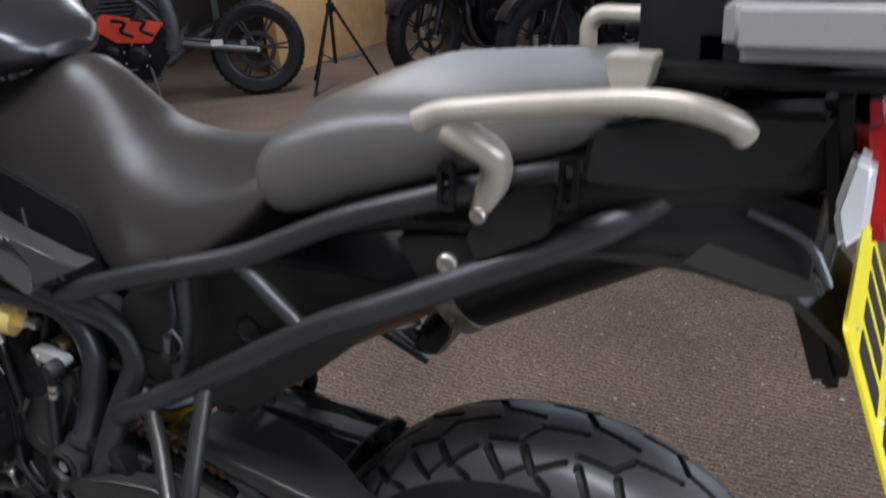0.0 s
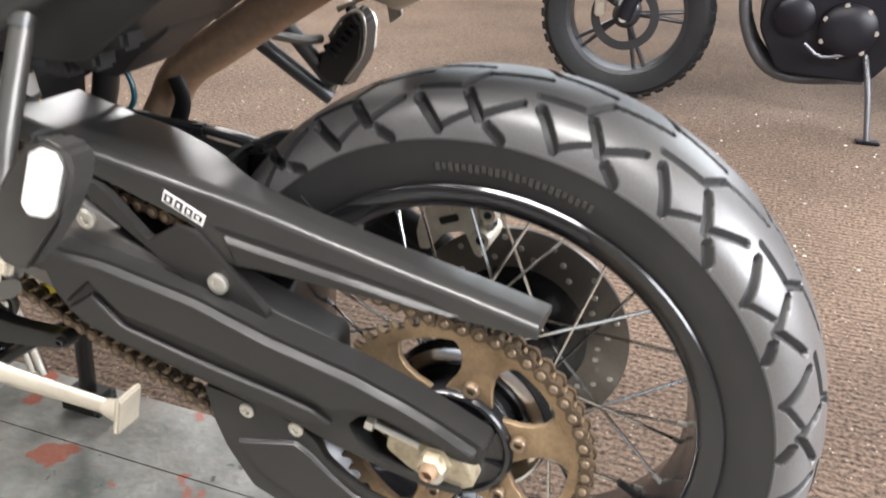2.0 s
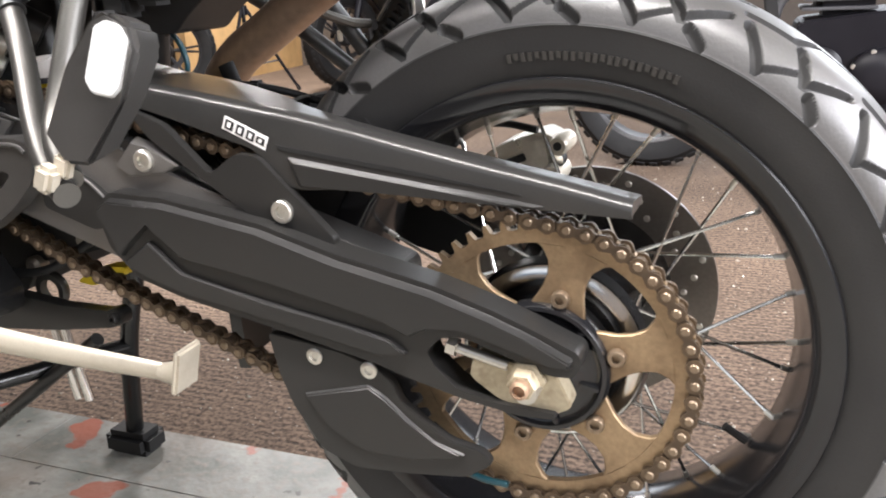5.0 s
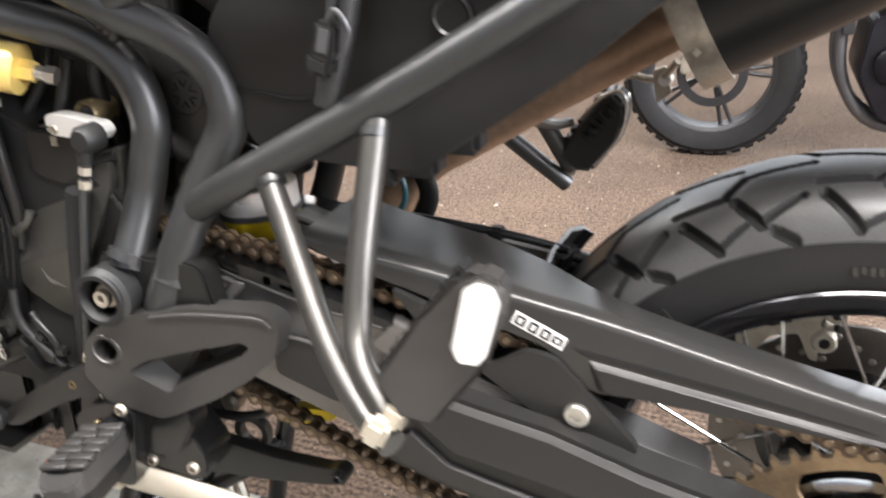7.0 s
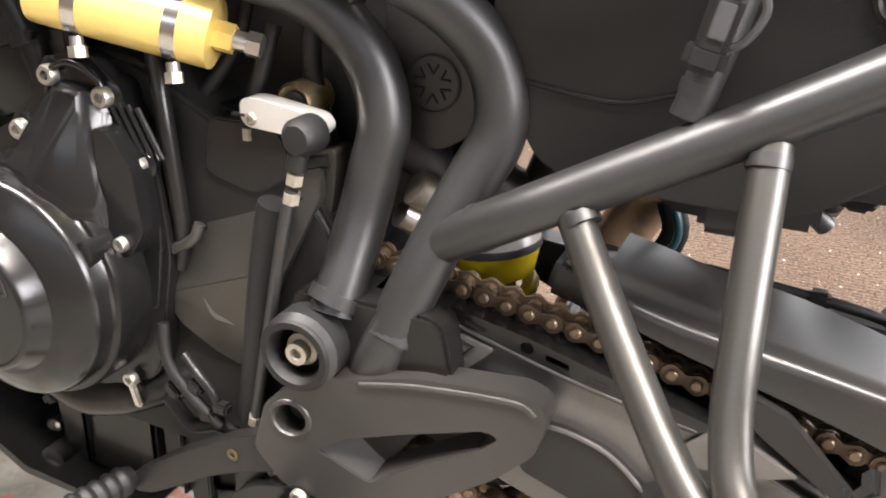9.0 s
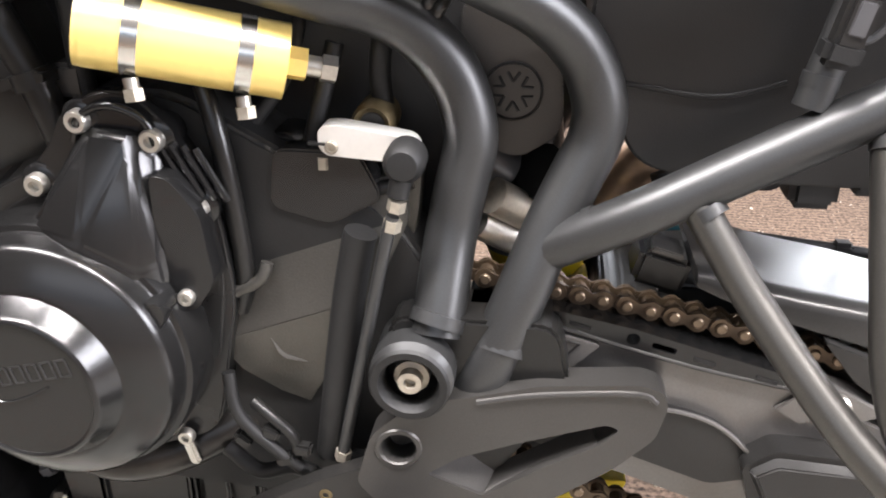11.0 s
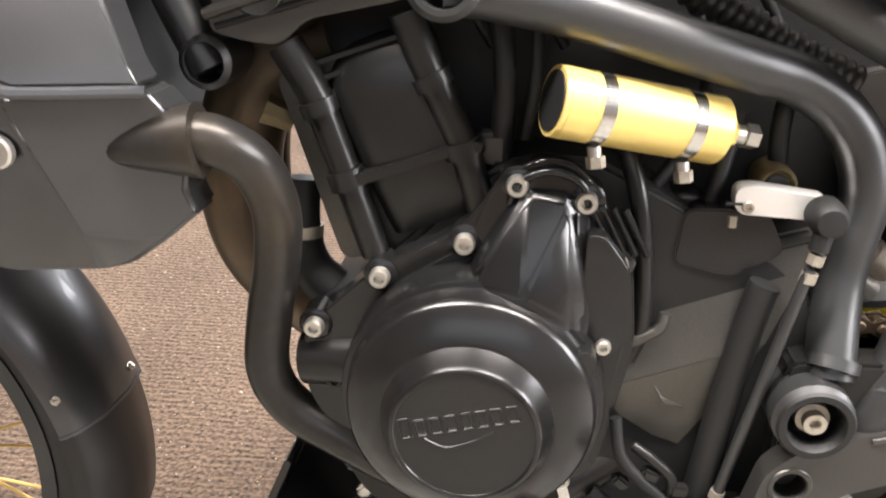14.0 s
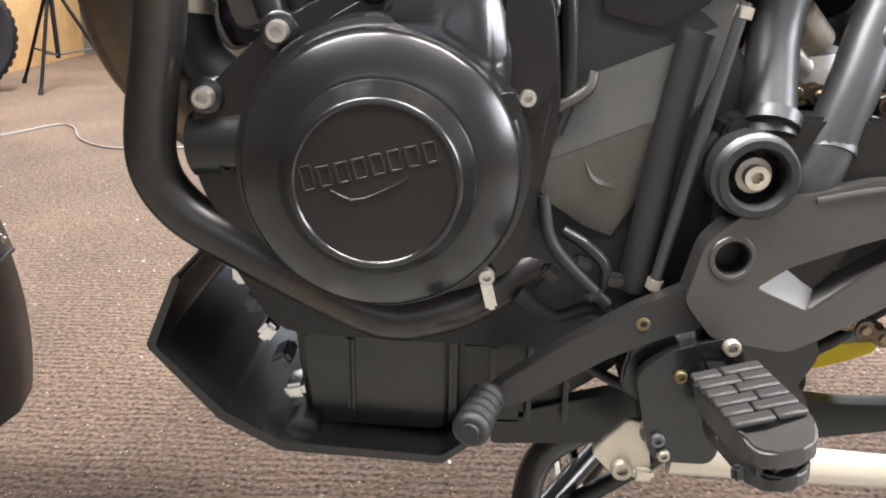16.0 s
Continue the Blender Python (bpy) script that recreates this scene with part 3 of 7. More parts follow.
def brake_disc():
    bm = lathe([(0.082, 0.088), (0.128, 0.088), (0.128, 0.093), (0.082, 0.093)], n=72, closed=True)
    disc = part("brake_disc", bm, M["disc_steel"], rear_wheel, "dull steel drilled brake disc")
    part("disc_carrier", lathe([(0.03, 0.080), (0.086, 0.0895), (0.086, 0.0915), (0.03, 0.086)], n=36, closed=True), M["black_paint"], disc)
    hole = mesh_of("hole", lathe([(0.0036, 0), (0.0028, -0.0012), (0, -0.0014)], n=10), M["steel"])
    for k in range(40):
        r = (0.094, 0.105, 0.117)[k % 3]
        o = part("vent_hole", hole, None, disc)
        o.location = (r * math.cos(k * 2 * math.pi / 40), 0.0878, r * math.sin(k * 2 * math.pi / 40))
    # axle-side caliper
    cal = part("brake_caliper", plate(rounded([(-0.112, 0.116), (-0.106, 0.144), (-0.086, 0.156), (-0.047, 0.168), (-0.034, 0.162), (-0.040, 0.130), (-0.035, 0.098), (-0.044, 0.100), (-0.056, 0.126), (-0.080, 0.120), (-0.096, 0.098), (-0.108, 0.096)], 0.004), 0.062, 0.110, 0.004, 3), M["cream_bright"], rear_wheel, "cream alloy brake caliper over the disc")
    part("caliper_bridge", block(-0.082, 0.078, 0.150, 0.030, 0.050, 0.012, 0.003, rot=ry(-28)), M["cream_bright"], cal)
    part("caliper_slot", block(-0.074, 0.0615, 0.138, 0.022, 0.004, 0.008, 0.001, rot=ry(-22)), M["rubber"], cal)
    part("caliper_lug", block(-0.044, 0.064, 0.146, 0.018, 0.018, 0.038, 0.004, rot=ry(-10)), M["cream_bright"], cal)
    for dx, dz, r in ((-0.034, 0.126, 0.0115), (-0.027, 0.156, 0.0100)):
        pin = part("caliper_pin", lathe([(0, -0.012), (r * 0.8, -0.012), (r, -0.009), (r, 0.03), (0, 0.03)], (dx, 0.060, dz), 20), M["cream_bright"], cal)
        part("pin_socket", lathe([(r * 0.45, -0.0122), (r * 0.4, -0.0135), (0, -0.0135)], (dx, 0.060, dz), 12), M["rubber"], pin)
    part("pin_boot", lathe([(0.007, 0.0), (0.0085, 0.004), (0.007, 0.008), (0.0085, 0.012), (0.007, 0.016)], (-0.030, 0.056, 0.141), 16), M["rubber"], cal)
    part("brake_hose", tube([(-0.05, 0.06, 0.17), (-0.10, 0.065, 0.175), (-0.2, 0.07, 0.16), (-0.3, 0.05, 0.19)], 0.004, 8), M["rubber"], cal)


brake_disc()


# ---- sprocket and chain ----
SP = -0.115


def sprocket_part():
    n, bm = 50, bmesh.new()
    outer, ang = [], []
    for k in range(n):
        for f, r in ((0.0, 0.1215), (0.28, 0.1225), (0.42, 0.1305), (0.58, 0.1305), (0.72, 0.1225)):
            a = 2 * math.pi * (k + f) / n
            outer.append((r * math.cos(a), r * math.sin(a)))
            ang.append(a)
    rows = []
    for y in (SP - 0.0035, SP + 0.0035):
        o = [bm.verts.new((x, y, z)) for x, z in outer]
        i = [bm.verts.new((0.1105 * math.cos(a), y, 0.1105 * math.sin(a))) for a in ang]
        rows.append((o, i))
    m = len(outer)
    for k in range(m):
        j = (k + 1) % m
        (o0, i0), (o1, i1) = rows
        bm.faces.new((o0[k], o0[j], i0[j], i0[k]))
        bm.faces.new((o1[j], o1[k], i1[k], i1[j]))
        bm.faces.new((o0[j], o0[k], o1[k], o1[j]))
        bm.faces.new((i0[k], i0[j], i1[j], i1[k]))
    arms = []
    for k in range(6):
        a = radians(60 * k + 15)
        # an arm widens into the ring and into its bolt pad
        pts = [(0.052, -0.024), (0.060, -0.0215), (0.070, -0.0180), (0.082, -0.0165), (0.094, -0.0185), (0.1030, -0.026), (0.1065, -0.0335), (0.1125, 0), (0.1065, 0.0335), (0.1030, 0.026), (0.094, 0.0185), (0.082, 0.0165), (0.070, 0.0180), (0.060, 0.0215), (0.052, 0.024)]
        arms.append(plate([(r * math.cos(a) - w * math.sin(a), r * math.sin(a) + w * math.cos(a)) for r, w in pts], SP - 0.0032, SP + 0.0032, 0.001, 1))
    sp = part("rear_sprocket", bm, M["sprocket"], rear_wheel, "rusty gold-brown rear sprocket with six arms", 30)
    for bm_arm in arms:
        part("sprocket_arm", bm_arm, M["sprocket"], sp)
    for k in range(6):
        a = radians(60 * k + 15)
        bolt(sp, 0.0660 * math.cos(a), SP - 0.003, 0.0660 * math.sin(a), 0.0078, 0.007, "pin", "sprocket_nut")


sprocket_part()


def chain_path():
    R, F, rf = Vector((0, AX)), Vector((-0.672, 0.578)), 0.0415
    rr = 0.1264
    pts = []
    top = spline([(F.x - 0.008, SP, F.y + rf), (-0.54, SP, 0.6015), (-0.455, SP, 0.5865), (-0.388, SP, 0.571), (-0.2, SP, 0.530), (0.026, SP, AX + rr * 0.979)], 30)
    pts += [(p.x, p.z) for p in top]
    a0, a1 = math.atan2(pts[-1][1] - AX, pts[-1][0]), math.radians(-114)
    for k in range(1, 120):
        a = a0 + (a1 - a0) * k / 120
        pts.append((rr * math.cos(a), AX + rr * math.sin(a)))
    low = spline([(rr * math.cos(a1), SP, AX + rr * math.sin(a1)), (-0.14, SP, 0.2805), (-0.30, SP, 0.345), (-0.46, SP, 0.408), (-0.59, SP, 0.468), (-0.69, SP, 0.542)], 30)
    pts += [(p.x, p.z) for p in low]
    return [Vector(p) for p in pts]


def chain_part():
    path = chain_path()
    chain = empty("drive_chain", bike)
    tagged(chain, "greasy brown drive chain")

    def link_mesh(name, ys, w):
        bm = bmesh.new()
        prof = []
        for k in range(8):
            a = math.pi / 2 + math.pi * k / 7
            prof.append((-0.0079 + w * math.cos(a), w * math.sin(a)))
        prof += [(0, -w * 0.5)]
        for k in range(8):
            a = -math.pi / 2 + math.pi * k / 7
            prof.append((0.0079 + w * math.cos(a), w * math.sin(a)))
        prof += [(0, w * 0.5)]
        for y in ys:
            join(bm, plate(prof, y, y + 0.002, 0))
        for s in (-0.0079, 0.0079):
            if abs(ys[0]) > 0.008:
                pin = lathe([(0, ys[0] - 0.0020), (0.0030, ys[0] - 0.0020), (0.0040, ys[0] - 0.0010), (0.0040, ys[-1] + 0.0035), (0, ys[-1] + 0.0035)], (s, 0, 0), 10)
                for f in pin.faces:
                    f.material_index = 1
                join(bm, pin)
            else:
                join(bm, lathe([(0.0051, ys[0]), (0.0051, ys[-1] + 0.002)], (s, 0, 0), 8))
        me = mesh_of(name, bm, M["chain"])
        me.materials.append(M["pin"])
        return me

    outer, inner = link_mesh("outer_link", (-0.0092, 0.0072), 0.0072), link_mesh("inner_link", (-0.0068, 0.0048), 0.0075)
    here, i, k = path[0].copy(), 0, 0
    P = 0.015875
    while True:
        j = i
        while j < len(path) and (path[j] - here).length < P:
            j += 1
        if j >= len(path):
            break
        d = path[j] - path[j - 1]
        lo, hi = 0.0, 1.0
        for _ in range(20):
            mid = (lo + hi) / 2
            if (path[j - 1] + d * mid - here).length < P:
                lo = mid
            else:
                hi = mid
        nxt = path[j - 1] + d * lo
        c = (here + nxt) / 2
        ob = part("link", outer if k % 2 else inner, None, chain)
        ob.location = (c.x, SP, c.y)
        ob.rotation_euler = (0, -math.atan2(nxt.y - here.y, nxt.x - here.x), 0)
        here, i, k = nxt, j - 1, k + 1


chain_part()

# ---- swingarm, its guards and the axle ----
swingarm = empty("swingarm", bike)
tagged(swingarm, "black swingarm with plastic chain guards")
_body = rounded([(-0.424, 0.497), (-0.404, 0.513), (-0.345, 0.510), (-0.243, 0.492), (-0.168, 0.469), (-0.081, 0.449), (-0.030, 0.432), (0.000, 0.420), (0.040, 0.402), (0.043, 0.393), (0.036, 0.380), (0.016, 0.380), (-0.030, 0.396), (-0.055, 0.405), (-0.076, 0.403), (-0.090, 0.389), (-0.082, 0.374), (-0.064, 0.357), (-0.029, 0.349), (0.021, 0.346), (0.021, 0.341), (-0.009, 0.340), (-0.056, 0.348), (-0.107, 0.361), (-0.137, 0.371), (-0.235, 0.393), (-0.335, 0.414), (-0.385, 0.430), (-0.412, 0.458)], 0.005)
part("left_arm_cover", plate(_body, -0.156, -0.126, 0.0025, 2), M["plastic"], swingarm, "black plastic cover over the swingarm leg")
def bulge(pts, y_face, y_base, inset):
    """A low moulded swelling whose rim slopes down to its base."""
    c = Vector((sum(p[0] for p in pts) / len(pts), sum(p[1] for p in pts) / len(pts)))
    front = []
    for k, p in enumerate(pts):
        a, b = Vector(pts[k - 1]), Vector(pts[(k + 1) % len(pts)])
        n = (Vector(p) - a).normalized() + (Vector(p) - b).normalized()
        t = (b - a).normalized()
        n = Vector((-t.y, t.x))
        q = Vector(p) + n * inset
        front.append((q.x, y_face, q.y))
    return prism(front, [(x, y_base, z) for x, z in pts], 0.0012)


part("cover_upper", bulge([(-0.397, 0.450), (-0.360, 0.484), (-0.328, 0.453), (-0.237, 0.437), (-0.131, 0.414), (-0.105, 0.400), (-0.085, 0.410), (-0.058, 0.412), (-0.030, 0.403), (0.016, 0.387), (0.034, 0.387), (0.037, 0.398), (0.000, 0.416), (-0.030, 0.428), (-0.081, 0.445), (-0.168, 0.465), (-0.243, 0.488), (-0.342, 0.506), (-0.403, 0.509), (-0.420, 0.496)], -0.1635, -0.154, 0.004), M["plastic"], swingarm)
part("cover_lower", bulge([(-0.398, 0.446), (-0.372, 0.432), (-0.332, 0.419), (-0.218, 0.397), (-0.130, 0.379), (-0.105, 0.385), (-0.122, 0.400), (-0.164, 0.408), (-0.239, 0.421), (-0.330, 0.441), (-0.362, 0.470)], -0.1615, -0.154, 0.003), M["plastic"], swingarm)
part("swingarm_leg", plate(rounded([(-0.63, 0.585), (-0.575, 0.592), (-0.520, 0.577), (-0.461, 0.561), (-0.395, 0.549), (-0.33, 0.522), (-0.12, 0.452), (-0.12, 0.40), (-0.42, 0.44), (-0.60, 0.50)], 0.008), -0.136, -0.085, 0.004, 3), M["arm_grey"], swingarm, "satin grey swingarm leg")
part("swingarm_leg", plate(rounded([(-0.63, 0.56), (-0.45, 0.545), (-0.30, 0.515), (0.03, 0.40), (0.03, 0.35), (-0.12, 0.37), (-0.42, 0.45), (-0.60, 0.53)], 0.012), 0.10, 0.13, 0.006, 3), M["engine_satin"], swingarm)
part("swingarm_bridge", plate(rounded([(-0.52, 0.550), (-0.42, 0.562), (-0.345, 0.550), (-0.315, 0.515), (-0.36, 0.46), (-0.52, 0.48)], 0.02), -0.085, 0.10, 0.012, 4), M["engine_satin"], swingarm, "grey bridge of the swingarm")
_guard = rounded([(-0.398, 0.620), (-0.345, 0.621), (-0.28, 0.612), (-0.20, 0.597), (-0.043, 0.557), (0.079, 0.527), (0.071, 0.509), (-0.040, 0.514), (-0.167, 0.520), (-0.220, 0.520), (-0.250, 0.551), (-0.33, 0.577), (-0.40, 0.603)], 0.006)
def leaned(bm, z0=0.577, k=0.0):
    """Leans a flat panel so that its top edge lies further in."""
    for v in bm.verts:
        v.co.y += (v.co.z - z0) * k
    return bm


def guard_mesh():
    """A flat top shelf folded down into the outer side, along the chain."""
    rings = []
    reach = [-0.022, -0.022, -0.024, -0.028, -0.046, -0.060, -0.076, -0.086, -0.086, -0.086, -0.086, -0.086]
    inner = [p.x for p in spline([(v, 0, 0) for v in reach], 4)]
    stations = spline([(-0.466, 0.628, 0.619), (-0.440, 0.622, 0.608), (-0.405, 0.614, 0.597), (-0.345, 0.605, 0.581), (-0.28, 0.594, 0.561), (-0.252, 0.589, 0.551), (-0.221, 0.584, 0.521), (-0.167, 0.573, 0.520), (-0.12, 0.562, 0.518), (-0.043, 0.545, 0.514), (0.02, 0.532, 0.511), (0.076, 0.519, 0.508)], 4)
    for p, yi in zip(stations, inner):
        x, zt, zb = p
        rings.append([(x, yi, zt - 0.004), (x, -0.112, zt), (x, -0.128, zt + 0.001), (x, -0.1325, zt - 0.002), (x, -0.134, zt - 0.006), (x, -0.134, zb), (x, -0.129, zb), (x, -0.128, zt - 0.009), (x, yi, zt - 0.010)])
    return loft(rings)


guard = part("chain_guard", guard_mesh(), M["guard"], swingarm, "dull black plastic chain guard")
part("guard_lip", leaned(prism([(x, -0.1385, z) for x, z in ((-0.214, 0.544), (-0.10, 0.527), (0.0, 0.514), (-0.04, 0.5155), (-0.167, 0.5215), (-0.206, 0.5225))], [(x, -0.130, z) for x, z in ((-0.226, 0.551), (-0.10, 0.533), (0.02, 0.515), (-0.04, 0.513), (-0.167, 0.519), (-0.216, 0.520))], 0.001)), M["plastic"], guard)
part("guard_groove", leaned(plate([(-0.230, 0.5575), (-0.10, 0.539), (-0.01, 0.523), (-0.10, 0.535), (-0.226, 0.553)], -0.1348, -0.1335, 0)), M["rubber"], guard)
part("guard_arm", plate(rounded([(-0.385, 0.590), (-0.36, 0.560), (-0.244, 0.482), (-0.183, 0.463), (-0.176, 0.476), (-0.213, 0.514), (-0.247, 0.548), (-0.27, 0.550), (-0.30, 0.530), (-0.345, 0.575)], 0.006), -0.140, -0.130, 0.002), M["plastic"], guard)
part("guard_tab", prism([(x * 0.94 - 0.0220, -0.140, 0.541 + (z - 0.541) * 0.80) for x, z in ((-0.408, 0.533), (-0.392, 0.549), (-0.384, 0.562), (-0.366, 0.556), (-0.330, 0.536), (-0.352, 0.526), (-0.392, 0.521))], [(x, -0.128, z) for x, z in ((-0.408, 0.533), (-0.392, 0.549), (-0.384, 0.562), (-0.366, 0.556), (-0.330, 0.536), (-0.352, 0.526), (-0.392, 0.521))], 0.0012), M["arm_grey"], guard, "grey faceted fixing lug")
bolt(guard, -0.369, -0.139, 0.541, 0.0105, 0.006, "steel")
bolt(guard, -0.226, -0.139, 0.500, 0.0105, 0.006, "steel")
fin = part("lower_chain_fin", plate(rounded([(-0.251, 0.386), (-0.243, 0.345), (-0.232, 0.315), (-0.205, 0.272), (-0.170, 0.258), (-0.112, 0.262), (-0.061, 0.268), (-0.036, 0.285), (-0.045, 0.296), (-0.075, 0.302), (-0.100, 0.318), (-0.119, 0.333), (-0.127, 0.352), (-0.142, 0.364), (-0.178, 0.376)], 0.006), -0.150, -0.140, 0.002), M["plastic"], swingarm, "black plastic fin under the chain")
part("fin_swage", bulge([(-0.218, 0.330), (-0.196, 0.296), (-0.160, 0.276), (-0.112, 0.276), (-0.075, 0.284), (-0.060, 0.292), (-0.088, 0.300), (-0.112, 0.318), (-0.133, 0.338), (-0.150, 0.348)], -0.1535, -0.1485, 0.003), M["plastic"], fin)
bolt(fin, -0.149, -0.149, 0.361, 0.008, 0.003, "steel")
bolt(fin, -0.203, -0.149, 0.368, 0.008, 0.003, "steel")
axle = part("axle_block", plate(rounded([(-0.050, 0.388), (0.02, 0.380), (0.034, 0.350), (0.010, 0.338), (-0.03, 0.350), (-0.055, 0.368)], 0.006), -0.150, -0.128, 0.003), M["axle_cream"], swingarm, "dirty cream axle adjuster block")
part("axle_nut", lathe([(0.0165, -0.152), (0.0165, -0.157), (0.0128, -0.159), (0.0128, -0.168), (0.011, -0.171), (0.0085, -0.171), (0.008, -0.166)], (-0.003, 0, 0.374), 6), M["axle_cream"], axle)
part("axle_end", lathe([(0.008, -0.165), (0.008, -0.177), (0.0055, -0.179), (0.005, -0.174), (0, -0.174)], (-0.003, 0, 0.374), 18), M["rust_pipe"], axle, "rusty axle end")
part("adjuster_bolt", tube([(-0.072, -0.150, 0.395), (-0.02, -0.150, 0.382)], 0.0045, 10), M["steel"], axle)
part("adjuster_nut", tube([(-0.072, -0.150, 0.395), (-0.064, -0.150, 0.393)], 0.0085, 6), M["steel"], axle)
part("axle", tube([(0, -0.17, AX), (0, 0.15, AX)], 0.010, 16), M["steel"], swingarm)

# ---- frame tubes ----
frame_part = empty("frame", bike)
tagged(frame_part, "satin graphite tubular steel frame")


def pipe(pts, r, material="frame", parent=None, name="tube", steps=8, n=18, label="", both=True):
    if both:
        part(name, tube([(x, -y, z) for x, y, z in pts], r, n, steps), M[material], parent or frame_part)
    return part(name, tube(pts, r, n, steps), M[material], parent or frame_part, label)


FR = 0.0172
pipe([(-0.893, -0.178, 0.848), (-0.825, -0.172, 0.835), (-0.753, -0.158, 0.813), (-0.700, -0.142, 0.796), (-0.669, -0.128, 0.785), (-0.642, -0.120, 0.767), (-0.622, -0.118, 0.741), (-0.613, -0.120, 0.708), (-0.618, -0.124, 0.676), (-0.624, -0.132, 0.640), (-0.629, -0.160, 0.585)], FR)
pipe([(-0.95, -0.13, 0.985), (-0.864, -0.178, 0.941), (-0.777, -0.172, 0.902), (-0.722, -0.165, 0.870), (-0.664, -0.157, 0.838), (-0.611, -0.145, 0.809), (-0.572, -0.128, 0.786), (-0.547, -0.118, 0.760), (-0.536, -0.117, 0.732), (-0.537, -0.119, 0.708), (-0.547, -0.125, 0.685), (-0.561, -0.135, 0.653), (-0.576, -0.148, 0.613), (-0.593, -0.157, 0.568), (-0.604, -0.158, 0.540)], FR)
pipe([(-0.606, -0.149, 0.818), (-0.577, -0.152, 0.830), (-0.45, -0.150, 0.872), (-0.303, -0.140, 0.914), (-0.172, -0.140, 0.972), (-0.045, -0.138, 1.015), (0.06, -0.115, 1.045), (0.14, -0.08, 1.066)], 0.0135)
pipe([(-0.566, -0.140, 0.640), (-0.512, -0.155, 0.674), (-0.463, -0.155, 0.702), (-0.36, -0.152, 0.760), (-0.209, -0.150, 0.850), (-0.108, -0.15, 0.898), (0.045, -0.132, 0.970), (0.11, -0.105, 1.00), (0.16, -0.07, 1.03)], 0.0145)
pipe([(-0.398, -0.140, 0.880), (-0.407, -0.142, 0.810), (-0.424, -0.150, 0.742)], 0.010)
pipe([(-0.315, -0.140, 0.910), (-0.222, -0.148, 0.838)], 0.010)
pipe([(-0.478, -0.158, 0.686), (-0.445, -0.185, 0.64), (-0.395, -0.232, 0.585), (-0.355, -0.262, 0.556), (-0.325, -0.28, 0.545)], 0.0105, "strut", both=False)
pipe([(-0.381, -0.155, 0.735), (-0.378, -0.195, 0.660), (-0.374, -0.222, 0.610), (-0.362, -0.245, 0.582), (-0.325, -0.275, 0.556)], 0.0105, "strut", both=False)
pipe([(-0.485, 0.165, 0.705), (-0.436, 0.213, 0.660), (-0.357, 0.261, 0.580), (-0.326, 0.279, 0.549)], 0.0105, "frame", both=False)
pipe([(-0.381, 0.155, 0.735), (-0.350, 0.220, 0.652), (-0.323, 0.278, 0.572)], 0.0105, "frame", both=False)
pipe([(-0.945, -0.12, 0.965), (-0.925, -0.165, 0.935), (-0.908, -0.176, 0.905), (-0.900, -0.176, 0.868)], 0.0145)
pipe([(-0.885, -0.174, 0.862), (-0.844, -0.172, 0.880), (-0.800, -0.172, 0.900)], 0.0105)
pipe([(-1.115, -0.115, 0.905), (-1.094, -0.12, 0.842), (-1.065, -0.128, 0.785)], 0.0145)
pipe([(-1.16, -0.10, 0.89), (-1.082, -0.10, 0.893), (-0.995, -0.10, 0.889), (-0.90, -0.10, 0.884)], 0.0145)


def boss(x, y, z, r, depth, inner, parent=None, name="boss"):
    return part(name, lathe([(r, depth), (r, 0.004), (r - 0.004, 0), (inner, 0), (inner, depth * 0.7), (0, depth * 0.7)], (x, y, z), 36), M["frame"], parent or frame_part)


_b = boss(-0.642, -0.186, 0.565, 0.0275, 0.05, 0.0205)
part("pivot_bush", lathe([(0.0262, -0.1895), (0.0245, -0.1915), (0.0200, -0.1915), (0.0185, -0.1890), (0.0170, -0.1800), (0.0262, -0.1800)], (-0.642, 0, 0.565), 36), M["rubber"], _b, "black rubber pivot seal")
part("pivot_bolt", lathe([(0.0115, 0.02), (0.0115, 0.0), (0.0078, -0.001), (0.0078, -0.008), (0.0040, -0.008), (0.0036, -0.003), (0, -0.003)], (-0.642, -0.180, 0.565), 20), M["alloy"], _b, "bright pivot bolt")
_b = boss(-0.893, -0.199, 0.851, 0.0235, 0.06, 0.016)
part("pivot_bolt", lathe([(0.010, 0.02), (0.010, 0.0), (0.005, 0.0), (0.004, 0.006), (0, 0.006)], (-0.893, -0.192, 0.851), 20), M["steel"], _b)
boss(-1.065, -0.142, 0.792, 0.019, 0.05, 0.0145)
part("pivot_plate", plate(rounded([(-0.66, 0.60), (-0.55, 0.60), (-0.54, 0.55), (-0.60, 0.46), (-0.66, 0.47)], 0.015), -0.165, -0.12, 0.004), M["engine_satin"], frame_part)

# weld collars where the thin struts and the lower rail meet their tubes
for _p, _d, _r in (((-0.471, -0.162, 0.681), (0.6, -0.45, -0.75), 0.0113), ((-0.381, -0.160, 0.727), (0.03, -0.45, -0.85), 0.0113), ((-0.533, -0.149, 0.661), (0.84, -0.22, 0.53), 0.0152), ((-0.3985, -0.140, 0.868), (-0.1, 0, -1), 0.0106), ((-0.4205, -0.148, 0.757), (-0.2, -0.1, -1), 0.0106), ((-0.305, -0.141, 0.902), (0.78, -0.06, -0.6), 0.0106), ((-0.232, -0.147, 0.846), (0.78, -0.06, -0.6), 0.0106)):
    _q = Vector(_p)
    _v = Vector(_d).normalized() * 0.0035
    part("weld_collar", sweep(bmesh.new(), [_q - _v, _q + _v], _r, 20), M["frame"], frame_part)
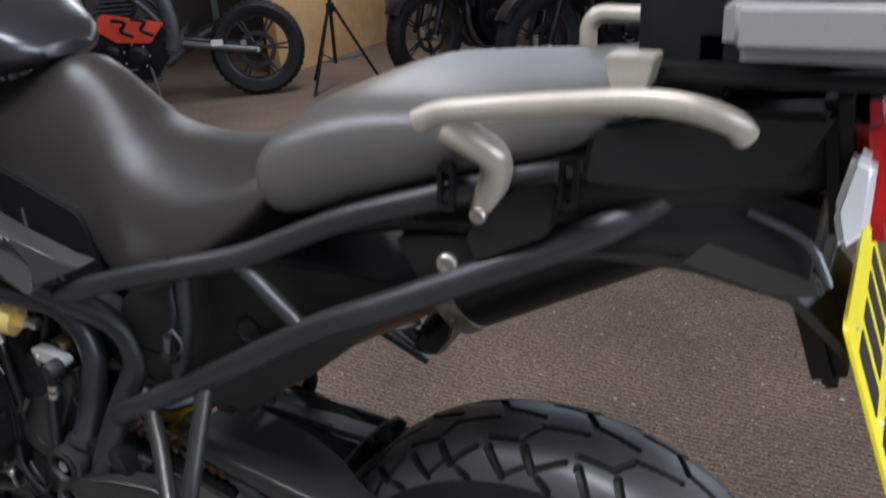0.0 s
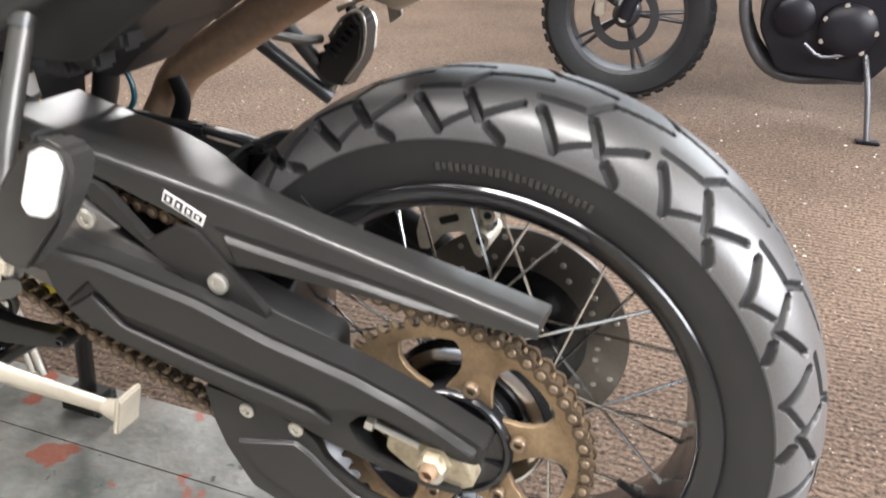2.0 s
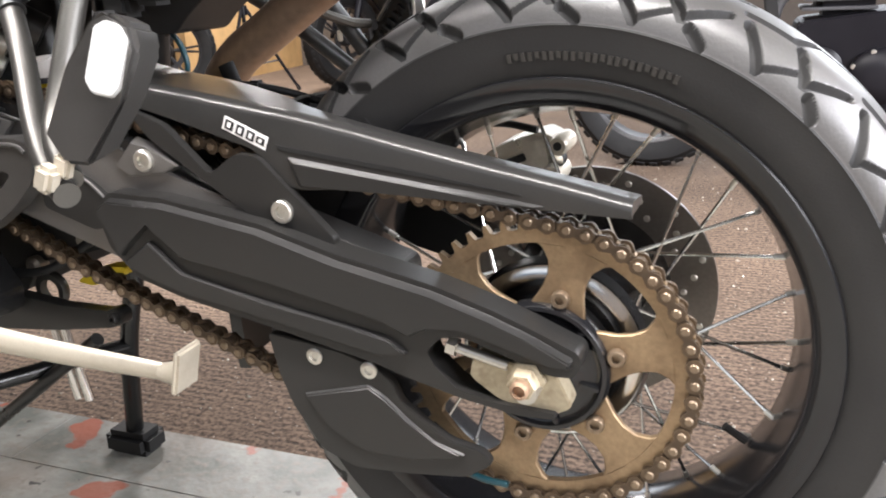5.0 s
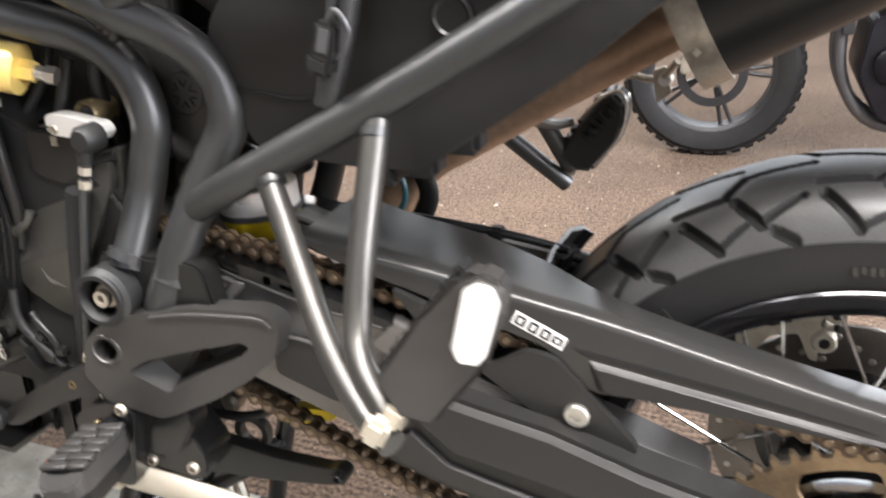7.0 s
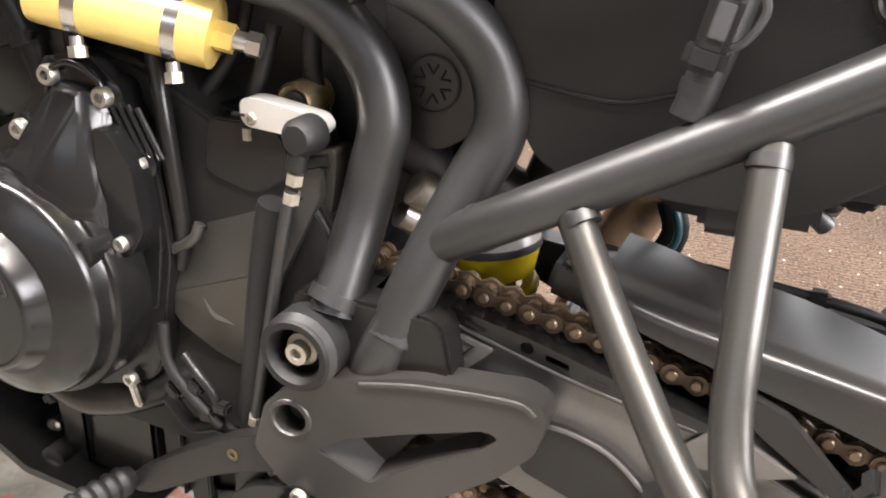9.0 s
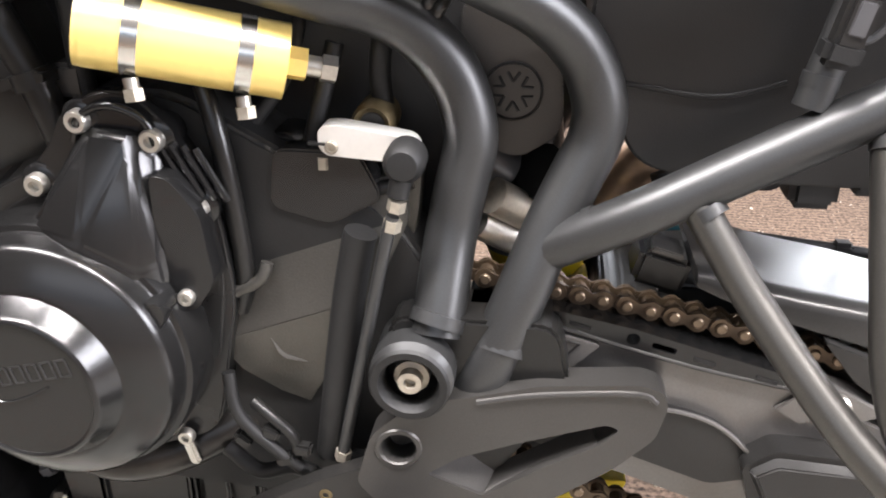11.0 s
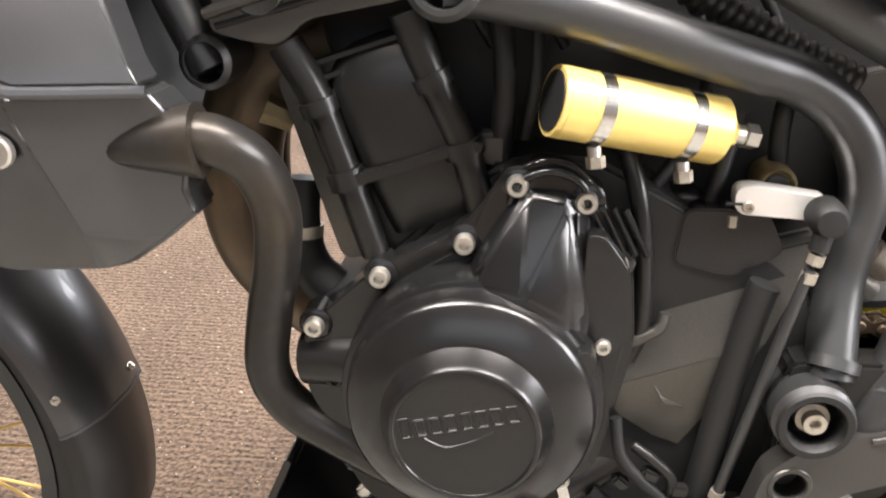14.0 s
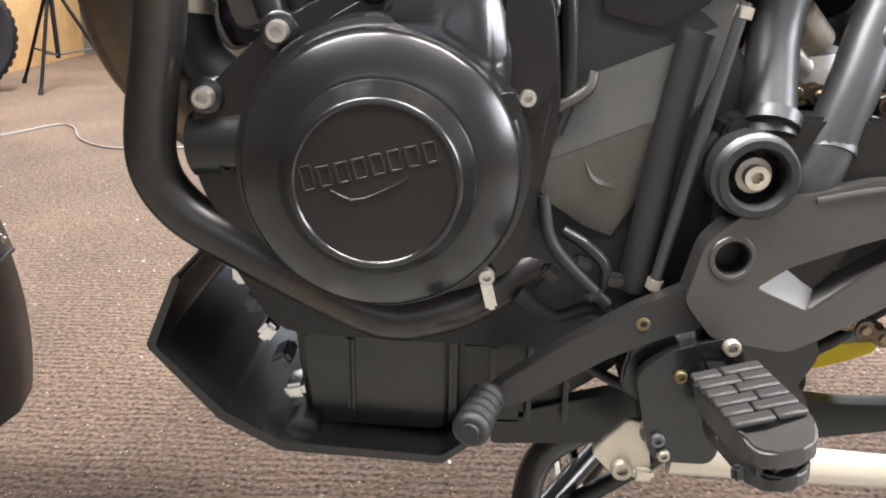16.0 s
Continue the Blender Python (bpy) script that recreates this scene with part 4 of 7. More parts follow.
for _w in ((-0.628, -0.160, 0.597), (-0.588, -0.155, 0.578)):
    part("weld_ring", tube([(_w[0] + 0.001, _w[1] + 0.002, _w[2] + 0.003), (_w[0] - 0.001, _w[1] - 0.002, _w[2] - 0.004)], 0.0182, 20), M["frame"], frame_part)
# ---- the yellow remote reservoir under the frame rail ----
res = empty("shock_reservoir", bike)
tagged(res, "gold anodised shock reservoir with hose clamps")
_a, _e = Vector((-0.8205, -0.178, 0.7785)), Vector((-0.7215, -0.143, 0.7550))
_d = (_e - _a).normalized()
part("canister", sweep(bmesh.new(), [_a - _d * 0.004, _a - _d * 0.003, _e - _d * 0.002, _e], 0.0225, 32), M["gold"], res)
part("end_rim", sweep(bmesh.new(), [_a - _d * 0.0075, _a - _d * 0.003], 0.0222, 32), M["gold"], res)
part("end_cap", sweep(bmesh.new(), [_a - _d * 0.0085, _a - _d * 0.006], 0.0192, 32), M["rubber"], res)
part("neck", sweep(bmesh.new(), [_e, _e + _d * 0.012], 0.010, 6), M["gold"], res)
part("valve", sweep(bmesh.new(), [_e + _d * 0.012, _e + _d * 0.03], 0.0065, 12), M["steel"], res)
part("valve_cap", sweep(bmesh.new(), [_e + _d * 0.021, _e + _d * 0.030], 0.0085, 6), M["steel"], res)
for _f in (0.2, 0.78):
    _c = _a.lerp(_e, _f)
    _k = part("hose_clamp", sweep(bmesh.new(), [_c - _d * 0.0045, _c + _d * 0.0045], 0.0231, 32), M["chrome"], res)
    part("clamp_screw", sweep(bmesh.new(), [_c + Vector((0, -0.010, -0.022)), _c + Vector((0.001, -0.011, -0.030))], 0.0045, 10), M["steel"], _k)
    part("clamp_nut", sweep(bmesh.new(), [_c + Vector((0.001, -0.011, -0.028)), _c + Vector((0.002, -0.012, -0.035))], 0.0062, 6), M["alloy"], _k)

# ---- engine ----
engine = empty("engine", bike)
tagged(engine, "black three-cylinder engine with round side cover")
EC = (-0.8755, 0.0, 0.568)
# near-black puts the shade behind the covers into the colour
part("crankcase", plate(rounded([(-1.01, 0.60), (-0.94, 0.655), (-0.86, 0.73), (-0.80, 0.735), (-0.66, 0.66), (-0.62, 0.60), (-0.64, 0.48), (-0.74, 0.42), (-0.96, 0.43), (-1.0, 0.50)], 0.02), -0.140, 0.16, 0.008, 3), M["rubber"], engine)
part("case_flange", plate(rounded([(-1.005, 0.60), (-0.945, 0.655), (-0.885, 0.685), (-0.855, 0.730), (-0.825, 0.737), (-0.795, 0.715), (-0.768, 0.668), (-0.762, 0.60), (-0.785, 0.49), (-0.88, 0.455), (-0.97, 0.49), (-1.005, 0.55)], 0.02), -0.158, -0.135, 0.005, 3), M["black_paint"], engine)
cover = part("alternator_cover", lathe([(0.094, -0.150), (0.0935, -0.186), (0.0920, -0.1905), (0.0885, -0.1915), (0.0870, -0.1940), (0.0862, -0.2030), (0.0850, -0.2065), (0.0825, -0.2088), (0.0620, -0.2195), (0.0605, -0.2198), (0.0590, -0.2200), (0.0520, -0.2310), (0.0510, -0.2335), (0.0495, -0.2350), (0.0480, -0.2352), (0.0470, -0.2345), (0.0465, -0.2338), (0, -0.2338)], EC, 96), M["cover_black"], engine, "satin black round alternator cover")


def cone_cover():
    """Folded wedge that widens from its narrow top down to the alternator."""
    bm = bmesh.new()
    face = [(-0.840, -0.168, 0.715), (-0.812, -0.172, 0.712), (-0.800, -0.165, 0.699), (-0.877, -0.190, 0.657), (-0.841, -0.201, 0.654), (-0.809, -0.193, 0.632), (-0.797, -0.183, 0.636), (-0.886, -0.180, 0.610), (-0.845, -0.198, 0.610), (-0.812, -0.190, 0.590), (-0.796, -0.176, 0.590)]
    for x, y, z in face:
        bm.verts.new((x, y, z))
        bm.verts.new((x + (0.004 if x > -0.81 else -0.008 if x < -0.83 else 0), -0.150, z + (0.004 if z > 0.69 else 0)))
    hull = bmesh.ops.convex_hull(bm, input=bm.verts[:])
    bmesh.ops.delete(bm, geom=[v for v in bm.verts if not v.link_faces], context="VERTS")
    bmesh.ops.dissolve_limit(bm, angle_limit=radians(3), verts=bm.verts[:], edges=bm.edges[:])
    bmesh.ops.bevel(bm, geom=bm.edges[:], offset=0.0035, segments=3, affect="EDGES", clamp_overlap=True)
    return bm


housing = part("stator_housing", cone_cover(), M["black_paint"], engine, "gloss black tapered housing above the alternator cover")
part("housing_flange", plate(rounded([(-0.862, 0.722), (-0.835, 0.738), (-0.812, 0.736), (-0.792, 0.716), (-0.770, 0.660), (-0.768, 0.610), (-0.778, 0.55), (-0.985, 0.55), (-0.960, 0.60), (-0.915, 0.655), (-0.885, 0.672)], 0.010), -0.1600, -0.150, 0.004, 3), M["black_paint"], housing)
part("housing_rim", tube([(-0.853, -0.162, 0.706), (-0.846, -0.164, 0.722), (-0.826, -0.165, 0.730), (-0.806, -0.164, 0.722), (-0.800, -0.162, 0.704)], 0.0028, 10, 5), M["black_paint"], housing)
part("housing_shoulder", plate(rounded([(-0.801, 0.692), (-0.789, 0.691), (-0.772, 0.668), (-0.767, 0.622), (-0.782, 0.600), (-0.803, 0.600)], 0.006), -0.178, -0.152, 0.004, 3), M["black_paint"], housing)
for _k in range(4):
    part("housing_rib", tube([(-0.800 + 0.0078 * _k, -0.1605, 0.707 - 0.001 * _k), (-0.783 + 0.0078 * _k, -0.1605, 0.674 - 0.001 * _k)], 0.0024, 8), M["black_paint"], housing)
for _x, _z in ((-0.848, 0.719), (-0.802, 0.709), (-0.883, 0.676), (-0.943, 0.648), (-0.779, 0.665), (-0.993, 0.606)):
    part("bolt_boss", lathe([(0.0125, 0.02), (0.0125, -0.002), (0.010, -0.004), (0, -0.004)], (_x, -0.157, _z), 20), M["black_paint"], engine)
    bolt(engine, _x, -0.160, _z, 0.0075, 0.008, "steel")
CA = radians(17)


def tilted(pts, ox, oz):
    """Outline along the cylinder's lean."""
    return [(ox + u * math.cos(CA) - v * math.sin(CA), oz + u * math.sin(CA) + v * math.cos(CA)) for u, v in pts]


part("cylinder_block", plate(rounded(tilted([(-0.055, 0), (0.055, 0), (0.055, 0.145), (-0.055, 0.145)], -0.925, 0.660), 0.01), -0.128, 0.12, 0.01, 3), M["engine_cast"], engine)
def jacket():
    """Rounded water jacket along the cylinder's lean, domed at its top."""
    rings = []
    lean, across = Vector((-0.36, 0, 0.933)), Vector((0.933, 0, 0.36))
    for along, w, b in ((-0.012, 0.036, 0.016), (0.0, 0.037, 0.020), (0.040, 0.039, 0.022), (0.085, 0.040, 0.022), (0.100, 0.039, 0.020), (0.112, 0.033, 0.016), (0.120, 0.024, 0.010), (0.124, 0.012, 0.003)):
        c = Vector((-0.908, -0.126, 0.694)) + lean * along
        ring = []
        for k in range(17):
            a = math.pi * k / 16
            ring.append(tuple(c + across * w * math.copysign(abs(math.cos(a)) ** 0.75, math.cos(a)) + Vector((0, -b * math.sin(a) ** 0.7, 0))))
        rings.append(ring)
    return loft(rings)


part("cylinder_cover", jacket(), M["engine_satin"], engine)
for _pts in ([(-1.007, 0.806), (-0.987, 0.769), (-0.970, 0.720), (-0.950, 0.657)], [(-0.924, 0.828), (-0.909, 0.788), (-0.888, 0.743), (-0.872, 0.690)]):
    part("cylinder_stud", tube([(x, -0.140, z) for x, z in _pts], (0.0125, 0.0105), 16, 3), M["engine_satin"], engine)
    for _k in (1, 2):
        _p, _q = Vector((_pts[_k][0], -0.140, _pts[_k][1])), Vector((_pts[_k + 1][0], -0.140, _pts[_k + 1][1]))
        part("stud_collar", tube([_p, _p.lerp(_q, 0.2)], 0.0145, 16), M["engine_satin"], engine)
part("cylinder_band", plate(rounded([(-0.975, 0.712), (-0.957, 0.720), (-0.885, 0.744), (-0.872, 0.744), (-0.873, 0.738), (-0.888, 0.736), (-0.955, 0.712), (-0.974, 0.704)], 0.003), -0.1515, -0.12, 0.002), M["engine_satin"], engine)
for _k in range(3):
    part("gasket_line", plate([(-0.995 + 0.004 * _k, 0.792 - 0.010 * _k), (-0.915 + 0.004 * _k, 0.818 - 0.010 * _k), (-0.914 + 0.004 * _k, 0.815 - 0.010 * _k), (-0.994 + 0.004 * _k, 0.789 - 0.010 * _k)], -0.140, -0.12, 0), M["rubber"], engine)
part("cylinder_head", plate(rounded([(-1.056, 0.815), (-1.049, 0.845), (-1.039, 0.863), (-1.021, 0.876), (-1.002, 0.876), (-0.986, 0.871), (-0.970, 0.884), (-0.950, 0.892), (-0.932, 0.889), (-0.915, 0.876), (-0.910, 0.840), (-0.933, 0.834), (-0.989, 0.823), (-1.007, 0.806), (-1.030, 0.808)], 0.008), -0.150, 0.13, 0.005, 3), M["engine_cast"], engine, "dark cast cylinder head")
for _x, _z in ((-1.020, 0.843), (-0.946, 0.867)):
    part("cap_groove", sector([(0.0200, -0.1500), (0.0200, -0.1512), (0.0262, -0.1512), (0.0262, -0.1500)], -10, 205, (_x, 0, _z), 24), M["rubber"], engine)
    part("cam_cap", lathe([(0.0185, -0.14), (0.0185, -0.1525), (0.0170, -0.1540), (0.0150, -0.1535), (0, -0.1535)], (_x, 0, _z), 32), M["engine_cast"], engine)
part("oil_sump", plate(rounded([(-0.955, 0.46), (-0.945, 0.345), (-0.83, 0.340), (-0.77, 0.35), (-0.70, 0.40), (-0.70, 0.47)], 0.012), -0.112, 0.12, 0.008, 3), M["engine_satin"], engine)
part("sump_cover", plate(rounded([(-0.945, 0.425), (-0.938, 0.348), (-0.836, 0.344), (-0.835, 0.425)], 0.008), -0.122, -0.10, 0.005, 3), M["black_paint"], engine)

# ---- bash plate ----
part("bash_plate", plate(rounded([(-1.022, 0.478), (-1.045, 0.426), (-0.998, 0.374), (-0.956, 0.350), (-0.838, 0.341), (-0.800, 0.368), (-0.806, 0.358), (-0.837, 0.334), (-0.959, 0.342), (-1.003, 0.367), (-1.052, 0.4255), (-1.027, 0.481)], 0.004), -0.155, 0.155, 0.002), M["cover_black"], bike, "black sump guard")

# ---- linkage, levers and pegs ----
link = empty("shift_linkage", bike)
arm = part("shift_arm", plate(rounded([(-0.704, 0.714), (-0.701, 0.7175), (-0.692, 0.7185), (-0.672, 0.716), (-0.646, 0.712), (-0.641, 0.705), (-0.648, 0.696), (-0.673, 0.6975), (-0.699, 0.699), (-0.704, 0.704)], 0.005), -0.147, -0.131, 0.002), M["glare_alloy"], link, "bright clamp arm")
part("clamp_slot", block(-0.7045, -0.1465, 0.7065, 0.011, 0.004, 0.0016, 0), M["rubber"], arm)
bolt(arm, -0.6955, -0.1465, 0.7045, 0.0042, 0.003, "alloy", "clamp_bolt")
part("clamp_nut", tube([(-0.703, -0.140, 0.696), (-0.703, -0.140, 0.688)], 0.0045, 6), M["alloy"], arm)
part("ball_joint", lathe([(0.0, -0.172), (0.009, -0.171), (0.0125, -0.166), (0.0125, -0.15), (0, -0.15)], (-0.648, 0, 0.703), 20), M["rubber"], link)
part("shift_rod", tube([(-0.655, -0.165, 0.669), (-0.662, -0.166, 0.640), (-0.695, -0.164, 0.480)], 0.0042, 10, 2), M["frame"], link)
part("rod_end", tube([(-0.648, -0.163, 0.702), (-0.652, -0.164, 0.682)], 0.0068, 12, 2), M["rubber"], link)
for _f in (-0.08, -0.01, 0.955):
    _p = Vector((-0.655, -0.165, 0.665)).lerp(Vector((-0.695, -0.164, 0.480)), _f)
    part("lock_nut", tube([_p, _p + Vector((-0.0015, 0, -0.007))], 0.0058, 6), M["alloy"], link)
lever = part("gear_lever", plate(rounded([(-0.668, 0.500), (-0.676, 0.489), (-0.707, 0.475), (-0.754, 0.447), (-0.797, 0.416), (-0.808, 0.406), (-0.800, 0.396), (-0.783, 0.400), (-0.723, 0.437), (-0.690, 0.452), (-0.664, 0.460)], 0.005), -0.182, -0.168, 0.003), M["plastic"], bike, "black gear lever with ribbed rubber")
bolt(lever, -0.703, -0.181, 0.4625, 0.0048, 0.002, "brass_dull")


def gear_rubber():
    prof = [(0, -0.057), (0.0060, -0.0565), (0.0066, -0.0550), (0.0080, -0.0550)]
    for k in range(5):
        y = -0.054 + k * 0.010
        prof += [(0.0105, y), (0.0125, y + 0.003), (0.0125, y + 0.006), (0.0105, y + 0.009)]
    bm = lathe(prof + [(0.009, 0.0), (0, 0.0)], (0, 0, 0), 20)
    bm.transform(Matrix.Translation((-0.8045, -0.180, 0.4075)) @ Matrix.Rotation(radians(-14), 4, "Z"))
    return bm


part("lever_rubber", gear_rubber(), M["rubber"], lever)


def footpeg():
    peg = empty("rider_footpeg", bike)
    tagged(peg, "rider footpeg with block-patterned black rubber")
    rot = Matrix.Rotation(radians(8), 4, "Z") @ Matrix.Rotation(radians(-10), 4, "Y")
    seat_m = Matrix.Translation((-0.646, -0.240, 0.431)) @ rot
    for name, half, reach, z0, z1, mat_name in (("peg_base", 0.021, 0.043, -0.030, -0.012, "engine_satin"), ("peg_rubber", 0.0245, 0.046, -0.012, 0.0095, "peg_rubber")):
        outline = rounded([(-half, 0.042), (half, 0.042), (half, -reach), (-half * 0.8, -reach)], 0.016, 6)
        body = prism([(x, y, z1 if y > -0.030 else z1 - (-0.030 - y) * 0.55) for x, y in outline], [(x * 0.96, y * 0.97, z0) for x, y in outline], 0.003)
        bmesh.ops.recalc_face_normals(body, faces=body.faces[:])
        body.transform(seat_m)
        part(name, body, M[mat_name], peg)
    for k in range(4):
        part("peg_tooth", block(-0.664 + 0.011 * k, -0.281 + 0.0015 * k, 0.414 + 0.002 * k, 0.007, 0.006, 0.010, 0.002, rot=rot), M["rubber"], peg)
    pads = [mesh_of("tread_block", block(0, 0, 0, w, 0.0094, 0.004, 0.0012, seg=1), M["peg_rubber"]) for w in (0.0265, 0.0185)]
    for j in range(6):
        for i in range(2):
            o = part("tread_block", pads[(i + j) % 2], None, peg)
            cut = 0.004 if j % 2 == 0 else -0.004
            o.matrix_local = seat_m @ Matrix.Translation(((cut - 0.0235) / 2 if i == 0 else (cut + 0.0235) / 2, -0.0235 + 0.0114 * j, 0.0105))
    mount = part("peg_mount", plate(rounded([(-0.706, 0.428), (-0.684, 0.446), (-0.645, 0.457), (-0.632, 0.444), (-0.640, 0.400), (-0.646, 0.358), (-0.690, 0.360), (-0.696, 0.382)], 0.010), -0.186, -0.150, 0.006, 3), M["black_paint"], peg)
    part("peg_knuckle", block(-0.655, -0.200, 0.425, 0.030, 0.040, 0.030, 0.009, seg=3), M["black_paint"], peg)
    bolt(mount, -0.6445, -0.186, 0.4495, 0.0060, 0.005, "alloy")
    bolt(mount, -0.676, -0.186, 0.427, 0.0045, 0.004, "brass_dull")
    bolt(mount, -0.687, -0.186, 0.378, 0.0050, 0.004, "far_grey")
    bolt(mount, -0.682, -0.186, 0.366, 0.0045, 0.004, "alloy")


footpeg()


# ---- stands ----
stand = empty("side_stand", bike)
tagged(stand, "pale silver side stand folded back")
part("bracket", plate(rounded([(-0.704, 0.381), (-0.690, 0.378), (-0.684, 0.340), (-0.700, 0.333), (-0.713, 0.337), (-0.728, 0.353)], 0.004), -0.166, -0.158, 0.002), M["cream"], stand)
bolt(stand, -0.706, -0.166, 0.342, 0.008, 0.006, "alloy")
cstand = empty("centre_stand", bike)
tagged(cstand, "black centre stand holding the bike up")
for _pts in ([(-0.63, 0.11, 0.34), (-0.662, 0.105, 0.218), (-0.722, 0.146, 0.035)], [(-0.70, -0.07, 0.33), (-0.755, -0.06, 0.28), (-0.772, -0.085, 0.20), (-0.80, -0.146, 0.035)]):
    part("leg", tube(_pts, 0.013, 14), M["black_paint"], cstand)
    part("foot", block(_pts[-1][0], _pts[-1][1], 0.032, 0.082, 0.055, 0.038, 0.010), M["rubber"], cstand)
part("cross_bar", tube([(-0.765, -0.07, 0.215), (-0.662, 0.10, 0.215)], 0.011, 12), M["black_paint"], cstand)
part("tread_arm", tube([(-0.865, -0.005, 0.092), (-0.606, -0.005, 0.276)], 0.009, 12), M["engine_satin"], cstand)
for _dx in (0.0, 0.019):
    part("prop_rod", tube([(-0.738 + _dx, 0.05, 0.265), (-0.716 + _dx, 0.05, 0.150)], 0.0065, 12), M["chrome"], cstand)

# ---- seats, tail and grab rail ----
def saddle(stations, n=28, power=3.0, taper=0.0):
    """Rings across the bike at x: (x, z_low, z_top, half_width)."""
    rings = []
    for x, lo, hi, w in stations:
        ring = []
        for k in range(n):
            a = 2 * math.pi * k / n
            c, s = math.cos(a), math.sin(a)
            ring.append((x, (1 - taper * (0.5 + 0.5 * s) ** 1.5) * w * math.copysign(abs(c) ** (2 / power), c), (lo + hi) / 2 + (hi - lo) / 2 * math.copysign(abs(s) ** (2 / power), s)))
        rings.append(ring)
    return loft(rings)


def dense(stations, n=5):
    out = spline([(a, b, c) for a, b, c, _ in stations], n)
    w = spline([(d, 0, 0) for *_, d in stations], n)
    return [(p.x, p.y, p.z, q.x) for p, q in zip(out, w)]


grab = empty("grab_rail", bike)
tagged(grab, "pale silver pillion grab rails")
part("rail", tube([(-0.022, 0.17, 1.092), (-0.020, 0.17, 1.114), (-0.006, 0.17, 1.126), (0.024, 0.17, 1.126), (0.10, 0.172, 1.124), (0.19, 0.165, 1.112)], 0.0105, 14, 6, 0.8), M["cream"], grab)
for _s, _dx, _dz in ((1, 0.0, 0.0),):
    part("rail", tube([(-0.058 + _dx, -0.172 * _s, 1.088 + _dz), (-0.040 + _dx, -0.173 * _s, 1.096 + _dz), (-0.010 + _dx, -0.176 * _s, 1.102 + _dz), (0.072 + _dx, -0.178 * _s, 1.113 + _dz), (0.137 + _dx, -0.176 * _s, 1.118 + _dz), (0.172 + _dx, -0.170 * _s, 1.113 + _dz), (0.196 + _dx, -0.160 * _s, 1.102 + _dz), (0.204 + _dx, -0.150 * _s, 1.090 + _dz)], 0.0105, 16, 6, 0.8), M["cream"], grab)
    part("rail_leg", tube([(-0.035 + _dx, -0.168 * _s, 1.085 + _dz), (-0.010 + _dx, -0.160 * _s, 1.070 + _dz), (0.004 + _dx, -0.150 * _s, 1.050 + _dz), (-0.015 + _dx, -0.135 * _s, 1.000 + _dz)], 0.0142, 16), M["cream"], grab)
bolt(grab, -0.013, -0.152, 1.003, 0.008, 0.006, "steel")
part("tail_rack_hook", plate(rounded([(0.095, 1.145), (0.135, 1.145), (0.128, 1.118), (0.102, 1.118)], 0.005), -0.15, -0.12, 0.003), M["cream"], grab)
part("tail_cowl", saddle(dense([(-0.20, 0.93, 0.975, 0.11), (-0.05, 0.95, 1.04, 0.115), (0.10, 0.97, 1.09, 0.11), (0.22, 1.0, 1.10, 0.09), (0.29, 1.03, 1.10, 0.06)])), M["plastic"], bike, "black plastic tail cowl")
part("rear_mudguard", loft([[(x, y, z + t) for y, z, t in ((-w, z0, 0), (-w * 0.6, z0 + 0.02, 0), (w * 0.6, z0 + 0.02, 0), (w, z0, 0), (w, z0 - 0.012, 0), (-w, z0 - 0.012, 0))] for x, z0, w in ((-0.02, 0.94, 0.09), (0.08, 0.965, 0.10), (0.16, 0.965, 0.10), (0.24, 0.945, 0.09), (0.29, 0.89, 0.075))]), M["cowl"], bike, "dark mudguard under the tail")

# ---- exhaust on the far side ----
exh = empty("exhaust", bike)
tagged(exh, "black silencer with a browned steel pipe")

# ---- radiator fin and front mudguard ----


# ---- sidewall lettering as plain raised marks ----
def sidewall_marks(tyre, a0, a1, count, r0, r1, y, material):
    for k in range(count):
        a = radians(a0 + (a1 - a0) * k / count)
        w = radians(abs(a1 - a0) / count * 0.3)
        ra = r0 + (r1 - r0) * (0.25 if k % 3 == 1 else 0)
        front = [(r * math.cos(b), y - 0.0012 + (0.276 - r) * 0.12, r * math.sin(b)) for r, b in ((ra, a - w), (r1, a - w), (r1, a + w), (ra, a + w))]
        part("sidewall_mark", prism(front, [(p, q + 0.004, z) for p, q, z in front], 0), M[material], tyre)


_tyre = [o for o in rear_wheel.children if o.name.startswith("tyre")][0]
sidewall_marks(_tyre, 98, 66, 24, 0.252, 0.259, -0.0772, "plastic_grey")
sidewall_marks(_tyre, 146, 128, 6, 0.241, 0.265, -0.0774, "tyre")
part("valve", tube([(0.165, -0.002, -0.11), (0.145, -0.006, -0.095)], 0.004, 8), M["rubber"], rear_wheel)

